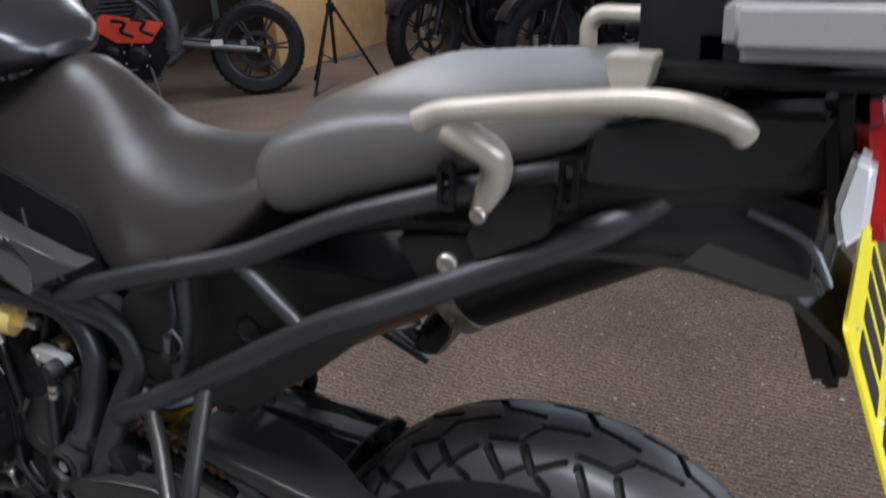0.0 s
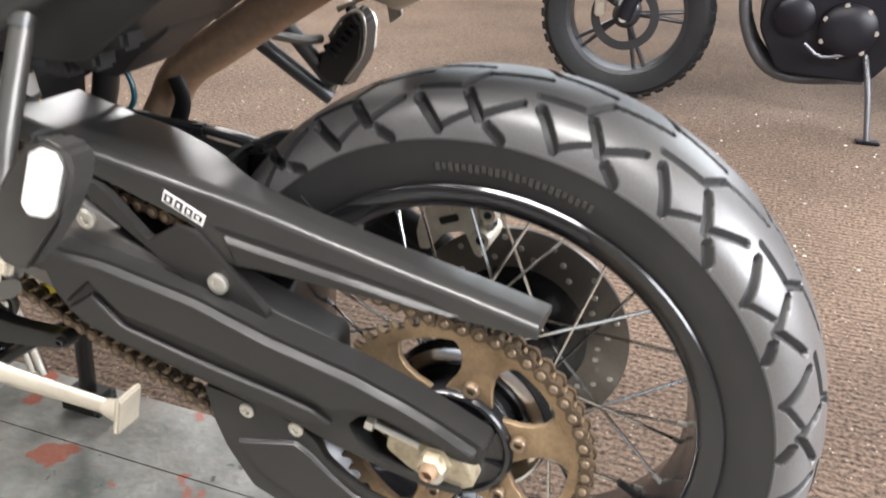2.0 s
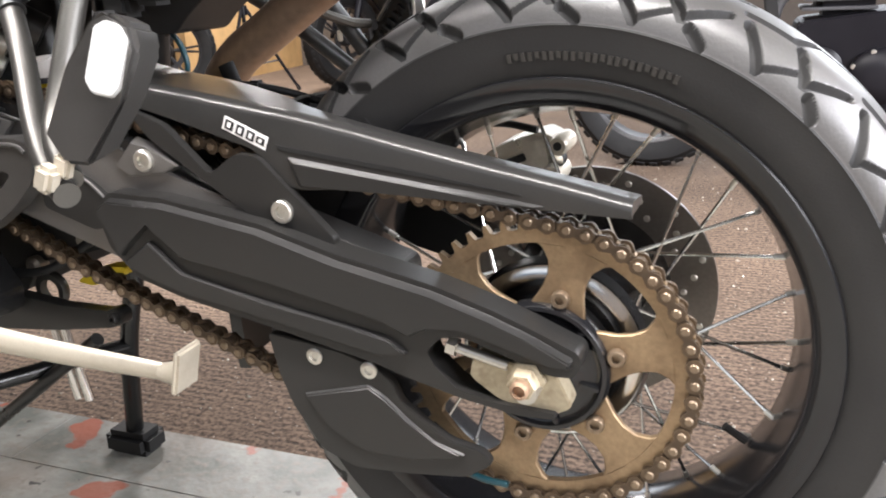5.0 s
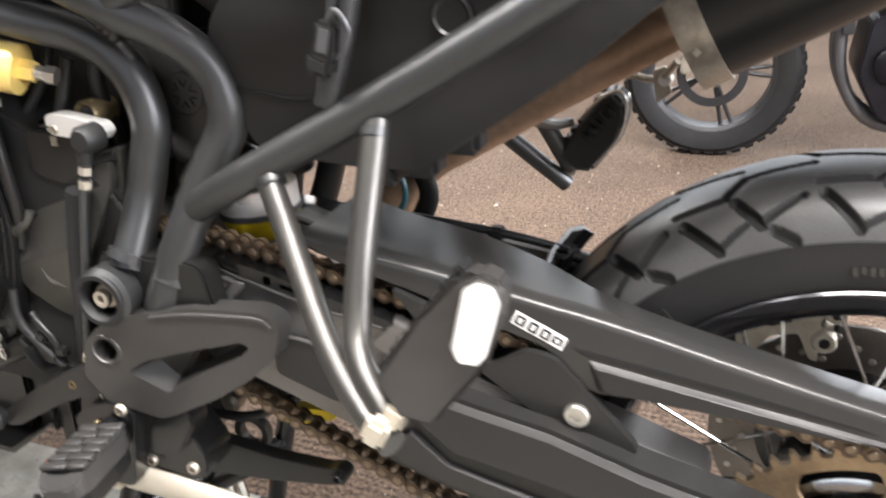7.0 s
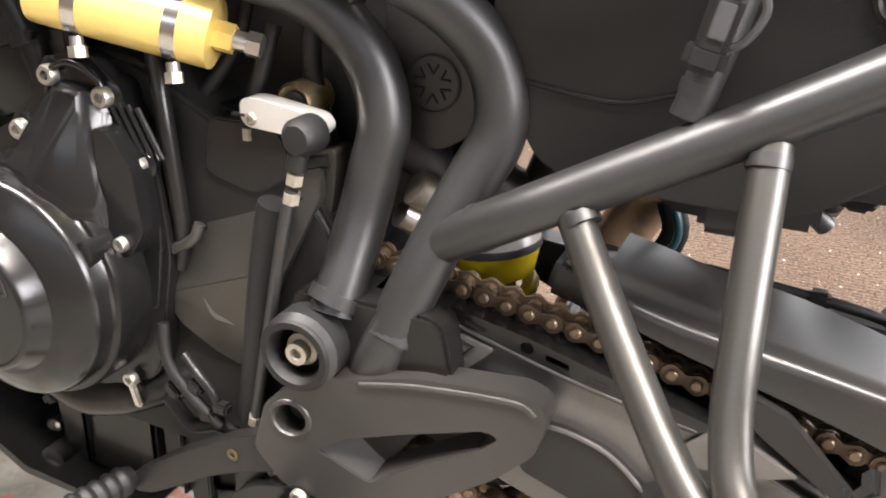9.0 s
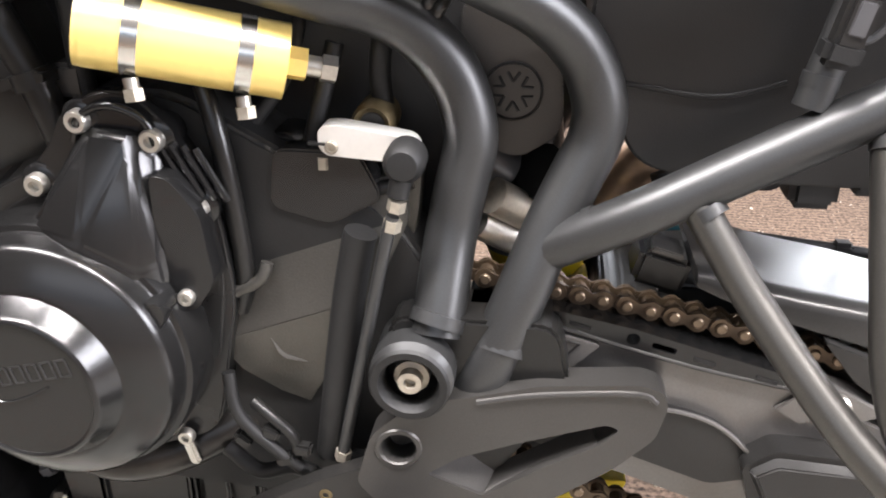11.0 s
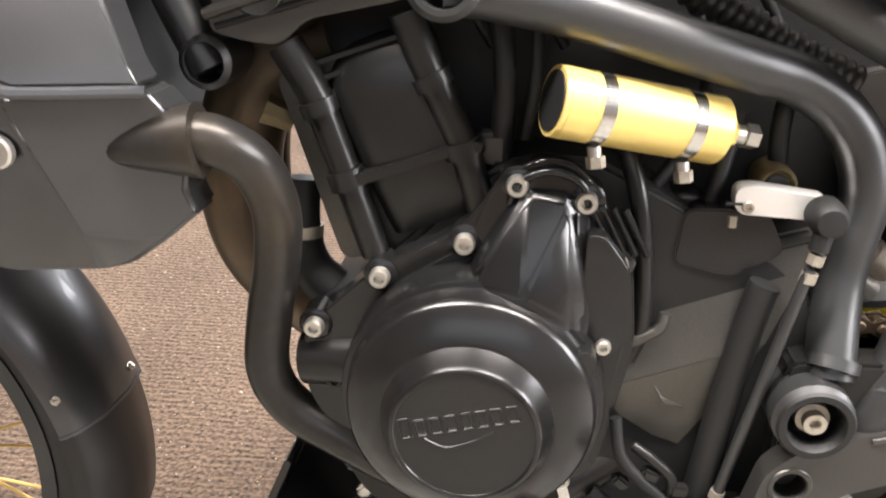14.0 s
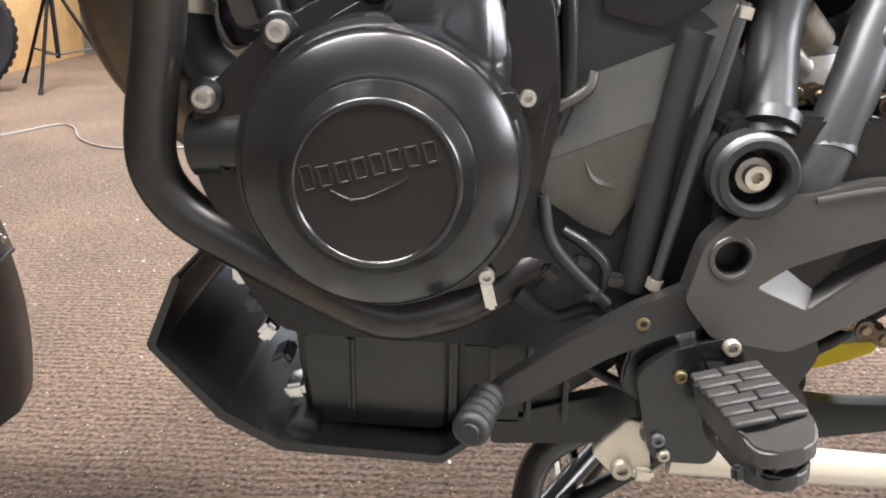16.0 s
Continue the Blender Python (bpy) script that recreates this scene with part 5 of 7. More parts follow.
# ---- chain guard label, hugger, cables ----
_sx = Vector((0.040, 0, -0.0178)).normalized()
_sz = Vector((_sx.z * -1, 0, _sx.x))
_so = Vector((-0.281, -0.1346, 0.577))
sticker = part("warning_label", leaned(prism([tuple(_so + _sx * u + _sz * v) for u, v in ((0, -0.0062), (0.046, -0.0062), (0.046, 0.0062), (0, 0.0062))], [tuple(_so + _sx * u + _sz * v + Vector((0, 0.002, 0))) for u, v in ((0, -0.0062), (0.046, -0.0062), (0.046, 0.0062), (0, 0.0062))], 0)), M["sticker"], guard, "small black and white warning label")
for _u, _w, _h in ((0.0065, 0.0085, 0.0085), (0.018, 0.008, 0.009), (0.029, 0.008, 0.0085), (0.0395, 0.0085, 0.006)):
    _q = [(_u - _w / 2, -_h / 2), (_u + _w / 2, -_h / 2), (_u + _w / 2, _h / 2), (_u - _w / 2, _h / 2)]
    part("label_mark", leaned(prism([tuple(_so + _sx * u + _sz * v + Vector((0, -0.0005, 0))) for u, v in _q], [tuple(_so + _sx * u + _sz * v + Vector((0, 0.001, 0))) for u, v in _q], 0)), M["rubber"], sticker)
    part("label_mark", leaned(prism([tuple(_so + _sx * (_u + 0.4 * (u - _u)) + _sz * v * 0.55 + Vector((0, -0.0009, 0))) for u, v in _q], [tuple(_so + _sx * (_u + 0.4 * (u - _u)) + _sz * v * 0.55) for u, v in _q], 0)), M["sticker"], sticker)


part("rear_hugger", sector([(0.322, -0.090), (0.338, -0.088), (0.348, -0.060), (0.352, 0), (0.348, 0.060), (0.338, 0.088), (0.322, 0.090), (0.334, 0.084), (0.344, 0.058), (0.348, 0), (0.344, -0.058), (0.334, -0.084)], 143, 190, (0, 0, AX)), M["hugger"], swingarm, "semi-gloss black mudguard over the tyre front")
hose([(-0.48, 0.000, 0.588), (-0.43, 0.002, 0.597), (-0.36, 0.003, 0.592), (-0.31, 0.005, 0.586), (-0.27, 0.02, 0.572)], 0.0042, swingarm, name="brake_line")
part("line_clip", block(-0.335, 0.004, 0.589, 0.016, 0.014, 0.014, 0.003), M["rubber"], swingarm)
part("far_leg_rail", tube([(-0.50, 0.105, 0.535), (-0.36, 0.11, 0.530), (-0.2, 0.115, 0.49), (-0.02, 0.115, 0.40)], 0.018, 14), M["engine_satin"], swingarm)
slider = part("chain_slider", plate_h(rounded([(-0.611, 0.600), (-0.580, 0.600), (-0.549, 0.597), (-0.502, 0.588), (-0.442, 0.572), (-0.383, 0.557), (-0.393, 0.549), (-0.461, 0.561), (-0.520, 0.576), (-0.575, 0.592), (-0.611, 0.594)], 0.002, 3), [ring_pts(-0.502, 0.5805, 0.0045, 14), rounded([(-0.489, 0.5795), (-0.473, 0.5755), (-0.474, 0.571), (-0.490, 0.575)], 0.002, 3)], -0.1395, -0.105, 0.0012), M["black_paint"], swingarm, "black chain slider with slots")
part("slider_edge", tube([(-0.575, -0.1390, 0.5935), (-0.520, -0.1392, 0.5775), (-0.461, -0.1392, 0.5625), (-0.393, -0.1390, 0.5505)], 0.0016, 8, 4), M["plastic_grey"], slider)
for _x, _z in ((-0.537, 0.588), (-0.455, 0.5675), (-0.414, 0.5570)):
    part("slider_slot", block(_x, -0.1392, _z, 0.016, 0.002, 0.0042, 0.0008, rot=ry(15)), M["rubber"], slider)
part("arm_gusset", plate(rounded([(-0.576, 0.588), (-0.522, 0.575), (-0.545, 0.551), (-0.556, 0.541), (-0.572, 0.548)], 0.004), -0.1420, -0.132, 0.002), M["arm_grey"], swingarm)
part("gusset_line", tube([(-0.561, -0.1422, 0.5815), (-0.5365, -0.1422, 0.5755), (-0.5560, -0.1422, 0.5530)], 0.0010, 6, 1), M["rubber"], swingarm)
part("arm_shield", plate(rounded([(-0.500, 0.530), (-0.470, 0.530), (-0.443, 0.522), (-0.420, 0.504), (-0.404, 0.480), (-0.440, 0.470), (-0.500, 0.490)], 0.006), -0.143, -0.132, 0.003), M["plastic"], swingarm)
part("shield_rim", tube([(-0.497, -0.1435, 0.530), (-0.470, -0.1440, 0.530), (-0.443, -0.1440, 0.522), (-0.421, -0.1440, 0.504), (-0.406, -0.1435, 0.482)], 0.0016, 8, 4), M["arm_grey"], swingarm)
part("chain_guide_block", block(-0.484, -0.082, 0.611, 0.036, 0.040, 0.026, 0.004, rot=ry(15)), M["engine_satin"], swingarm, "black guide block over the chain")
part("guide_top", block(-0.481, -0.090, 0.6245, 0.022, 0.020, 0.004, 0.001, rot=ry(15)), M["plastic_grey"], swingarm)
bolt(swingarm, -0.5625, -0.146, 0.5505, 0.0095, 0.006, "steel")
part("bolt_collar", lathe([(0.0145, 0.016), (0.0145, 0.002), (0.012, 0), (0, 0)], (-0.5625, -0.147, 0.5505), 24), M["rubber"], swingarm)
hose([(-0.10, -0.12, 0.268), (-0.06, -0.13, 0.258), (-0.03, -0.128, 0.253)], 0.0032, swingarm, "teal", "drain_hose")
part("yellow_guide", plate(rounded([(-0.556, 0.379), (-0.540, 0.391), (-0.512, 0.400), (-0.484, 0.402), (-0.488, 0.392), (-0.508, 0.384), (-0.535, 0.376)], 0.004), -0.066, -0.045, 0.003), M["yellow"], swingarm, "yellow plastic chain guide")

part("hugger_nose", prism([(x, -0.090, z) for x, z in ((-0.486, 0.598), (-0.449, 0.595), (-0.376, 0.584), (-0.290, 0.564), (-0.28, 0.545), (-0.40, 0.565), (-0.486, 0.590))], [(x, 0.004, z) for x, z in ((-0.498, 0.598), (-0.449, 0.598), (-0.376, 0.592), (-0.275, 0.574), (-0.28, 0.540), (-0.40, 0.560), (-0.498, 0.585))], 0.006), M["hugger"], swingarm, "semi-gloss black cover over the swingarm bridge")

part("hugger_side", prism([(x, 0.002, z) for x, z in ((-0.498, 0.594), (-0.449, 0.592), (-0.376, 0.586), (-0.270, 0.573), (-0.28, 0.540), (-0.40, 0.550), (-0.46, 0.555))], [(x, 0.075, z) for x, z in ((-0.455, 0.556), (-0.449, 0.558), (-0.376, 0.558), (-0.265, 0.556), (-0.28, 0.535), (-0.40, 0.540), (-0.455, 0.545))], 0.004), M["hugger"], swingarm)

# ---- rider heel guard ----
def heel_y(x):
    """The guard leans inwards towards its rear."""
    return -0.186 + (x + 0.66) / 0.18 * 0.02


def heel_lean(bm):
    for v in bm.verts:
        v.co.y += heel_y(v.co.x)
    return bm


heel = part("heel_guard", heel_lean(plate_h(rounded([(-0.679, 0.482), (-0.669, 0.520), (-0.655, 0.534), (-0.636, 0.547), (-0.597, 0.554), (-0.560, 0.562), (-0.496, 0.564), (-0.482, 0.558), (-0.478, 0.548), (-0.484, 0.522), (-0.510, 0.496), (-0.545, 0.472), (-0.590, 0.449), (-0.606, 0.443), (-0.658, 0.455)], 0.006), [rounded([(-0.632, 0.490), (-0.611, 0.504), (-0.572, 0.517), (-0.516, 0.533), (-0.507, 0.529), (-0.520, 0.516), (-0.556, 0.497), (-0.594, 0.472)], 0.004), ring_pts(-0.6505, 0.511, 0.0115)], 0.0, 0.022, 0.003)), M["plastic_grey"], bike, "grey rider heel guard bracket with cut-outs")
part("hole_bush", heel_lean(lathe([(0.0150, 0.020), (0.0150, 0.022), (0.0090, 0.022), (0.0080, 0.014), (0, 0.014)], (-0.6505, 0, 0.511), 24)), M["rubber"], heel)
part("hole_collar", heel_lean(lathe([(0.0115, 0.0005), (0.0125, -0.0015), (0.0150, -0.0012), (0.0165, 0.001)], (-0.6505, 0, 0.511), 32)), M["plastic_grey"], heel)
# sloping faces inside the triangular opening
part("guard_facet", heel_lean(prism([(-0.633, 0.002, 0.489), (-0.594, 0.002, 0.4715), (-0.586, 0.016, 0.487), (-0.609, 0.016, 0.500)], [(-0.640, 0.021, 0.480), (-0.596, 0.021, 0.466), (-0.588, 0.021, 0.480), (-0.612, 0.021, 0.494)], 0.0005)), M["plastic_grey"], heel)
part("guard_facet", heel_lean(prism([(-0.594, 0.002, 0.4715), (-0.520, 0.002, 0.5155), (-0.526, 0.018, 0.521), (-0.586, 0.018, 0.486)], [(-0.592, 0.021, 0.465), (-0.516, 0.021, 0.510), (-0.524, 0.021, 0.516), (-0.588, 0.021, 0.480)], 0.0005)), M["plastic_grey"], heel)
part("guard_rib", heel_lean(tube([(-0.600, 0.0, 0.549), (-0.560, 0.0, 0.5555), (-0.500, 0.0, 0.5575), (-0.486, 0.0, 0.550)], 0.0022, 8, 4)), M["plastic_grey"], heel)
part("peg_hanger", plate(rounded([(-0.70, 0.478), (-0.60, 0.470), (-0.575, 0.44), (-0.60, 0.395), (-0.68, 0.385), (-0.715, 0.41)], 0.012), -0.172, -0.145, 0.004), M["black_paint"], bike)
brace = part("lower_brace", plate(rounded([(-0.80, 0.354), (-0.70, 0.378), (-0.640, 0.402), (-0.622, 0.396), (-0.598, 0.380), (-0.531, 0.372), (-0.470, 0.372), (-0.458, 0.377), (-0.449, 0.370), (-0.452, 0.358), (-0.468, 0.353), (-0.545, 0.342), (-0.630, 0.335), (-0.80, 0.330)], 0.006), -0.118, -0.102, 0.004, 3), M["engine_satin"], bike, "slender black lower frame brace")
bolt(brace, -0.460, -0.118, 0.3655, 0.0058, 0.006, "engine_satin")
part("link_ring", lathe([(0.0130, -0.094), (0.0130, -0.084), (0.0200, -0.084), (0.0215, -0.087), (0.0215, -0.091), (0.0200, -0.094)], (-0.571, 0, 0.377), 28, closed=True), M["engine_cast"], bike, "grey link eye")
hanger_low = part("hanger_casting", plate(rounded([(-0.690, 0.440), (-0.640, 0.452), (-0.600, 0.432), (-0.574, 0.392), (-0.580, 0.366), (-0.625, 0.362), (-0.660, 0.372), (-0.690, 0.405)], 0.010), -0.163, -0.120, 0.004), M["black_paint"], bike, "black cast bracket below the footpeg")
for _x, _z in ((-0.621, 0.415), (-0.640, 0.378), (-0.592, 0.379)):
    bolt(hanger_low, _x, -0.163, _z, 0.0062, 0.005, "alloy")
bolt(bike, -0.672, -0.172, 0.452, 0.007, 0.004, "steel")

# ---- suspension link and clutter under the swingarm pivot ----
# the link's shade is painted in with the near-black material
rocker = part("suspension_link", plate(rounded([(-0.67, 0.50), (-0.56, 0.49), (-0.485, 0.455), (-0.480, 0.432), (-0.54, 0.414), (-0.60, 0.402), (-0.63, 0.360), (-0.69, 0.40)], 0.012), -0.075, 0.07, 0.008), M["rubber"], bike, "dark suspension link with its shade put into the black colour")
for _x, _z, _r in ((-0.520, 0.436, 0.010), (-0.600, 0.400, 0.011), (-0.640, 0.455, 0.012)):
    part("link_bolt", lathe([(_r, -0.07), (_r, -0.083), (_r * 0.6, -0.087), (0, -0.087)], (_x, 0, _z), 12), M["alloy"], rocker)
hose([(-0.50, -0.09, 0.44), (-0.56, -0.10, 0.405), (-0.63, -0.10, 0.40), (-0.69, -0.11, 0.43)], 0.005, rocker)
hose([(-0.64, -0.11, 0.36), (-0.70, -0.12, 0.385), (-0.745, -0.13, 0.42), (-0.76, -0.13, 0.47)], 0.0045, rocker)

# ---- pillion peg hangers on both sides ----
def pillion(sign):
    peg = empty("pillion_footpeg", bike)
    tagged(peg, "folded pillion footpeg with polished end face")
    m = Matrix.Diagonal((1, -sign, 1, 1))
    front = [(-0.279, -0.277, 0.675), (-0.267, -0.275, 0.680), (-0.251, -0.266, 0.669), (-0.249, -0.266, 0.650), (-0.260, -0.279, 0.614), (-0.293, -0.286, 0.569), (-0.318, -0.286, 0.570), (-0.338, -0.280, 0.592), (-0.306, -0.281, 0.643)]
    back = [(-0.290 + (x + 0.290) * 0.86, y + 0.034, 0.622 + (z - 0.622) * 0.88) for x, y, z in front]
    body = prism(front, back, 0.004)
    body.transform(m)
    part("peg_body", body, M["plastic_grey"], peg)
    # small teeth along the upper edge
    for k in range(7):
        f = k / 6
        tooth = block(-0.333 + 0.052 * f, -0.262 + 0.004 * f, 0.600 + 0.074 * f, 0.008, 0.020, 0.006, 0.0015, rot=ry(-52))
        tooth.transform(m)
        part("peg_tooth", tooth, M["rubber"], peg)
    # polished metal end let into the outer face, its glare put into the pale alloy
    nrm = Vector((0.48, -0.82, 0.32)).normalized()
    quad = [Vector(p) for p in ((-0.273, -0.2785, 0.668), (-0.266, -0.274, 0.672), (-0.257, -0.270, 0.668), (-0.253, -0.269, 0.658), (-0.259, -0.279, 0.626), (-0.264, -0.283, 0.620), (-0.274, -0.290, 0.624), (-0.277, -0.291, 0.633))]
    face = prism([tuple(p + nrm * 0.0035) for p in quad], [tuple(p - nrm * 0.006) for p in quad], 0.001)
    face.transform(m)
    part("peg_face", face, M["glare_alloy"], peg, "bright polished peg face")
    if sign < 0:
        # the inner side shows a silver rim and a row of rubber teeth
        part("peg_rim", tube([(-0.306, 0.244, 0.640), (-0.282, 0.240, 0.668), (-0.262, 0.240, 0.676), (-0.254, 0.240, 0.660), (-0.262, 0.246, 0.622), (-0.290, 0.252, 0.584)], 0.0022, 8, 3), M["steel"], peg, "bright worn edge")
        for k in range(6):
            part("rubber_tooth", block(-0.298 + 0.007 * k, 0.238, 0.622 + 0.008 * k, 0.013, 0.012, 0.0045, 0.001, rot=ry(40)), M["rubber"], peg)
    clev = block(-0.333, -0.288, 0.560, 0.017, 0.016, 0.022, 0.004, rot=ry(24))
    join(clev, block(-0.323, -0.280, 0.568, 0.016, 0.010, 0.018, 0.003, rot=ry(24)))
    clev.transform(m)
    part("peg_clevis", clev, M["cream"], peg)


pillion(1)
pillion(-1)

# ---- side stand ----
part("leg", tube([(-0.672, -0.165, 0.354), (-0.50, -0.168, 0.345), (-0.345, -0.170, 0.341)], (0.0165, 0.0090), 12, 4, 0.6), M["cream"], stand)
part("foot", block(-0.326, -0.178, 0.354, 0.007, 0.036, 0.047, 0.003, rot=ry(14)), M["cream"], stand)
part("neck", tube([(-0.36, -0.170, 0.341), (-0.330, -0.176, 0.346)], (0.009, 0.014), 10, 2), M["cream"], stand)
part("spring_hook", block(-0.690, -0.165, 0.338, 0.016, 0.014, 0.010, 0.003), M["cream"], stand)
part("stand_spring", coil((-0.685, -0.150, 0.372), (-0.60, -0.150, 0.360), 0.006, 0.0018, 9), M["far_grey"], stand)
for _x, _z in ((-0.688, 0.372), (-0.668, 0.352)):
    bolt(stand, _x, -0.166, _z, 0.007, 0.005, "far_grey")

# ---- engine details ----
cover_s = part("sprocket_cover", plate(rounded([(-0.781, 0.592), (-0.756, 0.606), (-0.744, 0.617), (-0.748, 0.648), (-0.674, 0.678), (-0.643, 0.688), (-0.645, 0.660), (-0.655, 0.600), (-0.700, 0.500), (-0.722, 0.508), (-0.745, 0.517), (-0.771, 0.532), (-0.782, 0.553)], 0.005), -0.130, -0.105, 0.004, 3), M["engine_cast"], engine, "dark grey cast sprocket cover")
# its face: an upper plane, a lower plane that falls inwards, and a rolled top edge
_up = [(-0.7415, 0.617), (-0.749, 0.638), (-0.745, 0.644), (-0.700, 0.661), (-0.652, 0.675), (-0.650, 0.655), (-0.672, 0.604), (-0.779, 0.562), (-0.779, 0.589), (-0.754, 0.604)]
_lo = [(-0.779, 0.562), (-0.672, 0.604), (-0.700, 0.550), (-0.722, 0.511), (-0.742, 0.519), (-0.768, 0.537), (-0.779, 0.554)]
part("cover_face", prism([(x, -0.1500 + max(0.0, z - 0.562 - (x + 0.779) * 0.39) * 0.22, z) for x, z in _up], [(x, -0.130, z) for x, z in _up], 0.0005), M["engine_cast"], cover_s)
part("cover_face", prism([(x, -0.1500 + max(0.0, 0.562 + (x + 0.779) * 0.39 - z) * 0.12, z) for x, z in _lo], [(x, -0.130, z) for x, z in _lo], 0.0004), M["engine_cast"], cover_s)
part("cover_rim", tube([(-0.750, -0.132, 0.645), (-0.720, -0.132, 0.657), (-0.674, -0.132, 0.672), (-0.648, -0.130, 0.679)], 0.0050, 12, 5), M["engine_satin"], cover_s)
part("cover_corner", tube([(-0.781, -0.150, 0.592), (-0.760, -0.152, 0.604), (-0.746, -0.152, 0.613), (-0.742, -0.149, 0.624)], 0.0042, 10, 5), M["engine_cast"], cover_s)
part("cover_pocket", prism([(-0.744, -0.1430, 0.566), (-0.708, -0.1430, 0.573), (-0.713, -0.1430, 0.546), (-0.738, -0.1430, 0.5525)], [(-0.744, -0.140, 0.566), (-0.708, -0.140, 0.573), (-0.713, -0.140, 0.546), (-0.738, -0.140, 0.5525)], 0), M["engine_satin"], cover_s)
part("cover_lip", sheet([(-0.7455, -0.1495, 0.567), (-0.7400, -0.1495, 0.5535), (-0.7350, -0.1495, 0.5495), (-0.7120, -0.1430, 0.5435), (-0.7110, -0.1440, 0.5490), (-0.7330, -0.1440, 0.5545), (-0.7370, -0.1440, 0.5580), (-0.7410, -0.1440, 0.5680)], 0.006, 0.0008), M["engine_cast"], cover_s)
part("guard_tube", tube([(-0.678, -0.151, 0.651), (-0.681, -0.151, 0.640), (-0.690, -0.151, 0.590), (-0.706, -0.151, 0.476)], 0.0110, 14), M["rubber"], engine, "black rubber hose behind the shift rod")
hose([(-0.776, -0.140, 0.738), (-0.766, -0.148, 0.705), (-0.760, -0.150, 0.66), (-0.758, -0.148, 0.612), (-0.765, -0.145, 0.585)], 0.0065, engine, "engine_satin", "breather_hose")
_bdir = Vector((0.079, 0, 0.0195)).normalized()
_bup = Vector((-_bdir.z, 0, _bdir.x))
_bo = Vector((-0.916, -0.2352, 0.5640))
for _k in range(8):
    _c = _bo + _bdir * (0.003 + _k * 0.0104)
    _h = 0.0115 if _k else 0.0140
    _q = [_c + _bdir * a + _bup * h for a, h in ((-0.0034, 0), (0.0034, 0), (0.0034, _h), (-0.0034, _h))]
    _frame = bmesh.new()
    for _p, _r in zip(_q, _q[1:] + _q[:1]):
        sweep(_frame, [_p + Vector((0, 0.0012, 0)), _r + Vector((0, 0.0012, 0))], 0.0007, 6)
    part("badge_bar", _frame, M["engine_satin"], cover)
part("badge_swoosh", tube([(-0.902, -0.2340, 0.5645), (-0.888, -0.2342, 0.5590), (-0.870, -0.2342, 0.5650), (-0.856, -0.2340, 0.5730)], 0.0009, 6, 5), M["black_paint"], cover)
part("cover_tab", plate(rounded([(-0.813, 0.605), (-0.805, 0.617), (-0.795, 0.619), (-0.790, 0.610), (-0.798, 0.595)], 0.005), -0.202, -0.180, 0.005, 3), M["black_paint"], cover)
bolt(engine, -0.786, -0.176, 0.611, 0.0055, 0.007, "steel")
bolt(engine, -0.790, -0.160, 0.556, 0.006, 0.008, "steel")
bolt(engine, -0.980, -0.160, 0.562, 0.006, 0.006, "engine_satin")
bolt(engine, -0.719, -0.112, 0.664, 0.0070, 0.008, "steel")

part("front_case_tube", tube([(-1.005, -0.145, 0.572), (-0.96, -0.15, 0.576)], 0.022, 20), M["engine_satin"], engine)
part("clutch_dome", lathe([(0.030, -0.09), (0.030, -0.118), (0.027, -0.123), (0.020, -0.123), (0.018, -0.120), (0, -0.120)], (-0.735, 0, 0.674), 32), M["black_paint"], engine)
part("rear_case", plate(rounded([(-0.735, 0.70), (-0.68, 0.70), (-0.665, 0.67), (-0.70, 0.65), (-0.74, 0.66)], 0.008), -0.142, -0.12, 0.004), M["black_paint"], engine)
part("shift_cap", lathe([(0.0135, -0.10), (0.0135, -0.128), (0.0115, -0.131), (0.0085, -0.127), (0, -0.127)], (-0.674, 0, 0.714), 28), M["brass_dull"], engine, "tarnished round cap")
part("cap_disc", lathe([(0.0080, -0.1275), (0.0074, -0.1285), (0.0030, -0.1285), (0, -0.1278)], (-0.674, 0, 0.714), 20), M["rubber"], engine)
hose([(-0.70, -0.11, 0.76), (-0.715, -0.12, 0.70), (-0.735, -0.12, 0.62)], 0.006, engine)
hose([(-0.665, -0.10, 0.79), (-0.672, -0.11, 0.74), (-0.66, -0.10, 0.66)], 0.007, engine)
hose([(-0.72, -0.10, 0.80), (-0.73, -0.11, 0.745), (-0.76, -0.12, 0.70)], 0.005, engine)
# small cables and clips behind the alternator cover
hose([(-0.772, -0.163, 0.545), (-0.766, -0.168, 0.515), (-0.745, -0.168, 0.490), (-0.725, -0.165, 0.470)], 0.0045, engine)
hose([(-0.757, -0.160, 0.520), (-0.742, -0.166, 0.512), (-0.728, -0.166, 0.496), (-0.730, -0.160, 0.470)], 0.004, engine, "engine_satin")
hose([(-0.785, -0.150, 0.470), (-0.760, -0.155, 0.455), (-0.735, -0.155, 0.462), (-0.715, -0.150, 0.450)], 0.006, engine)
for _x, _z, _a in ((-0.744, 0.500, 20), (-0.735, 0.478, -15), (-0.765, 0.492, 40), (-0.722, 0.488, 5)):
    part("cable_clip", block(_x, -0.166, _z, 0.013, 0.010, 0.009, 0.002, rot=ry(_a)), M["engine_satin"], engine)
for _k in range(3):
    part("sump_rib", block(-0.800 + 0.028 * _k, -0.124, 0.395, 0.004, 0.008, 0.085, 0.0015), M["black_paint"], engine)
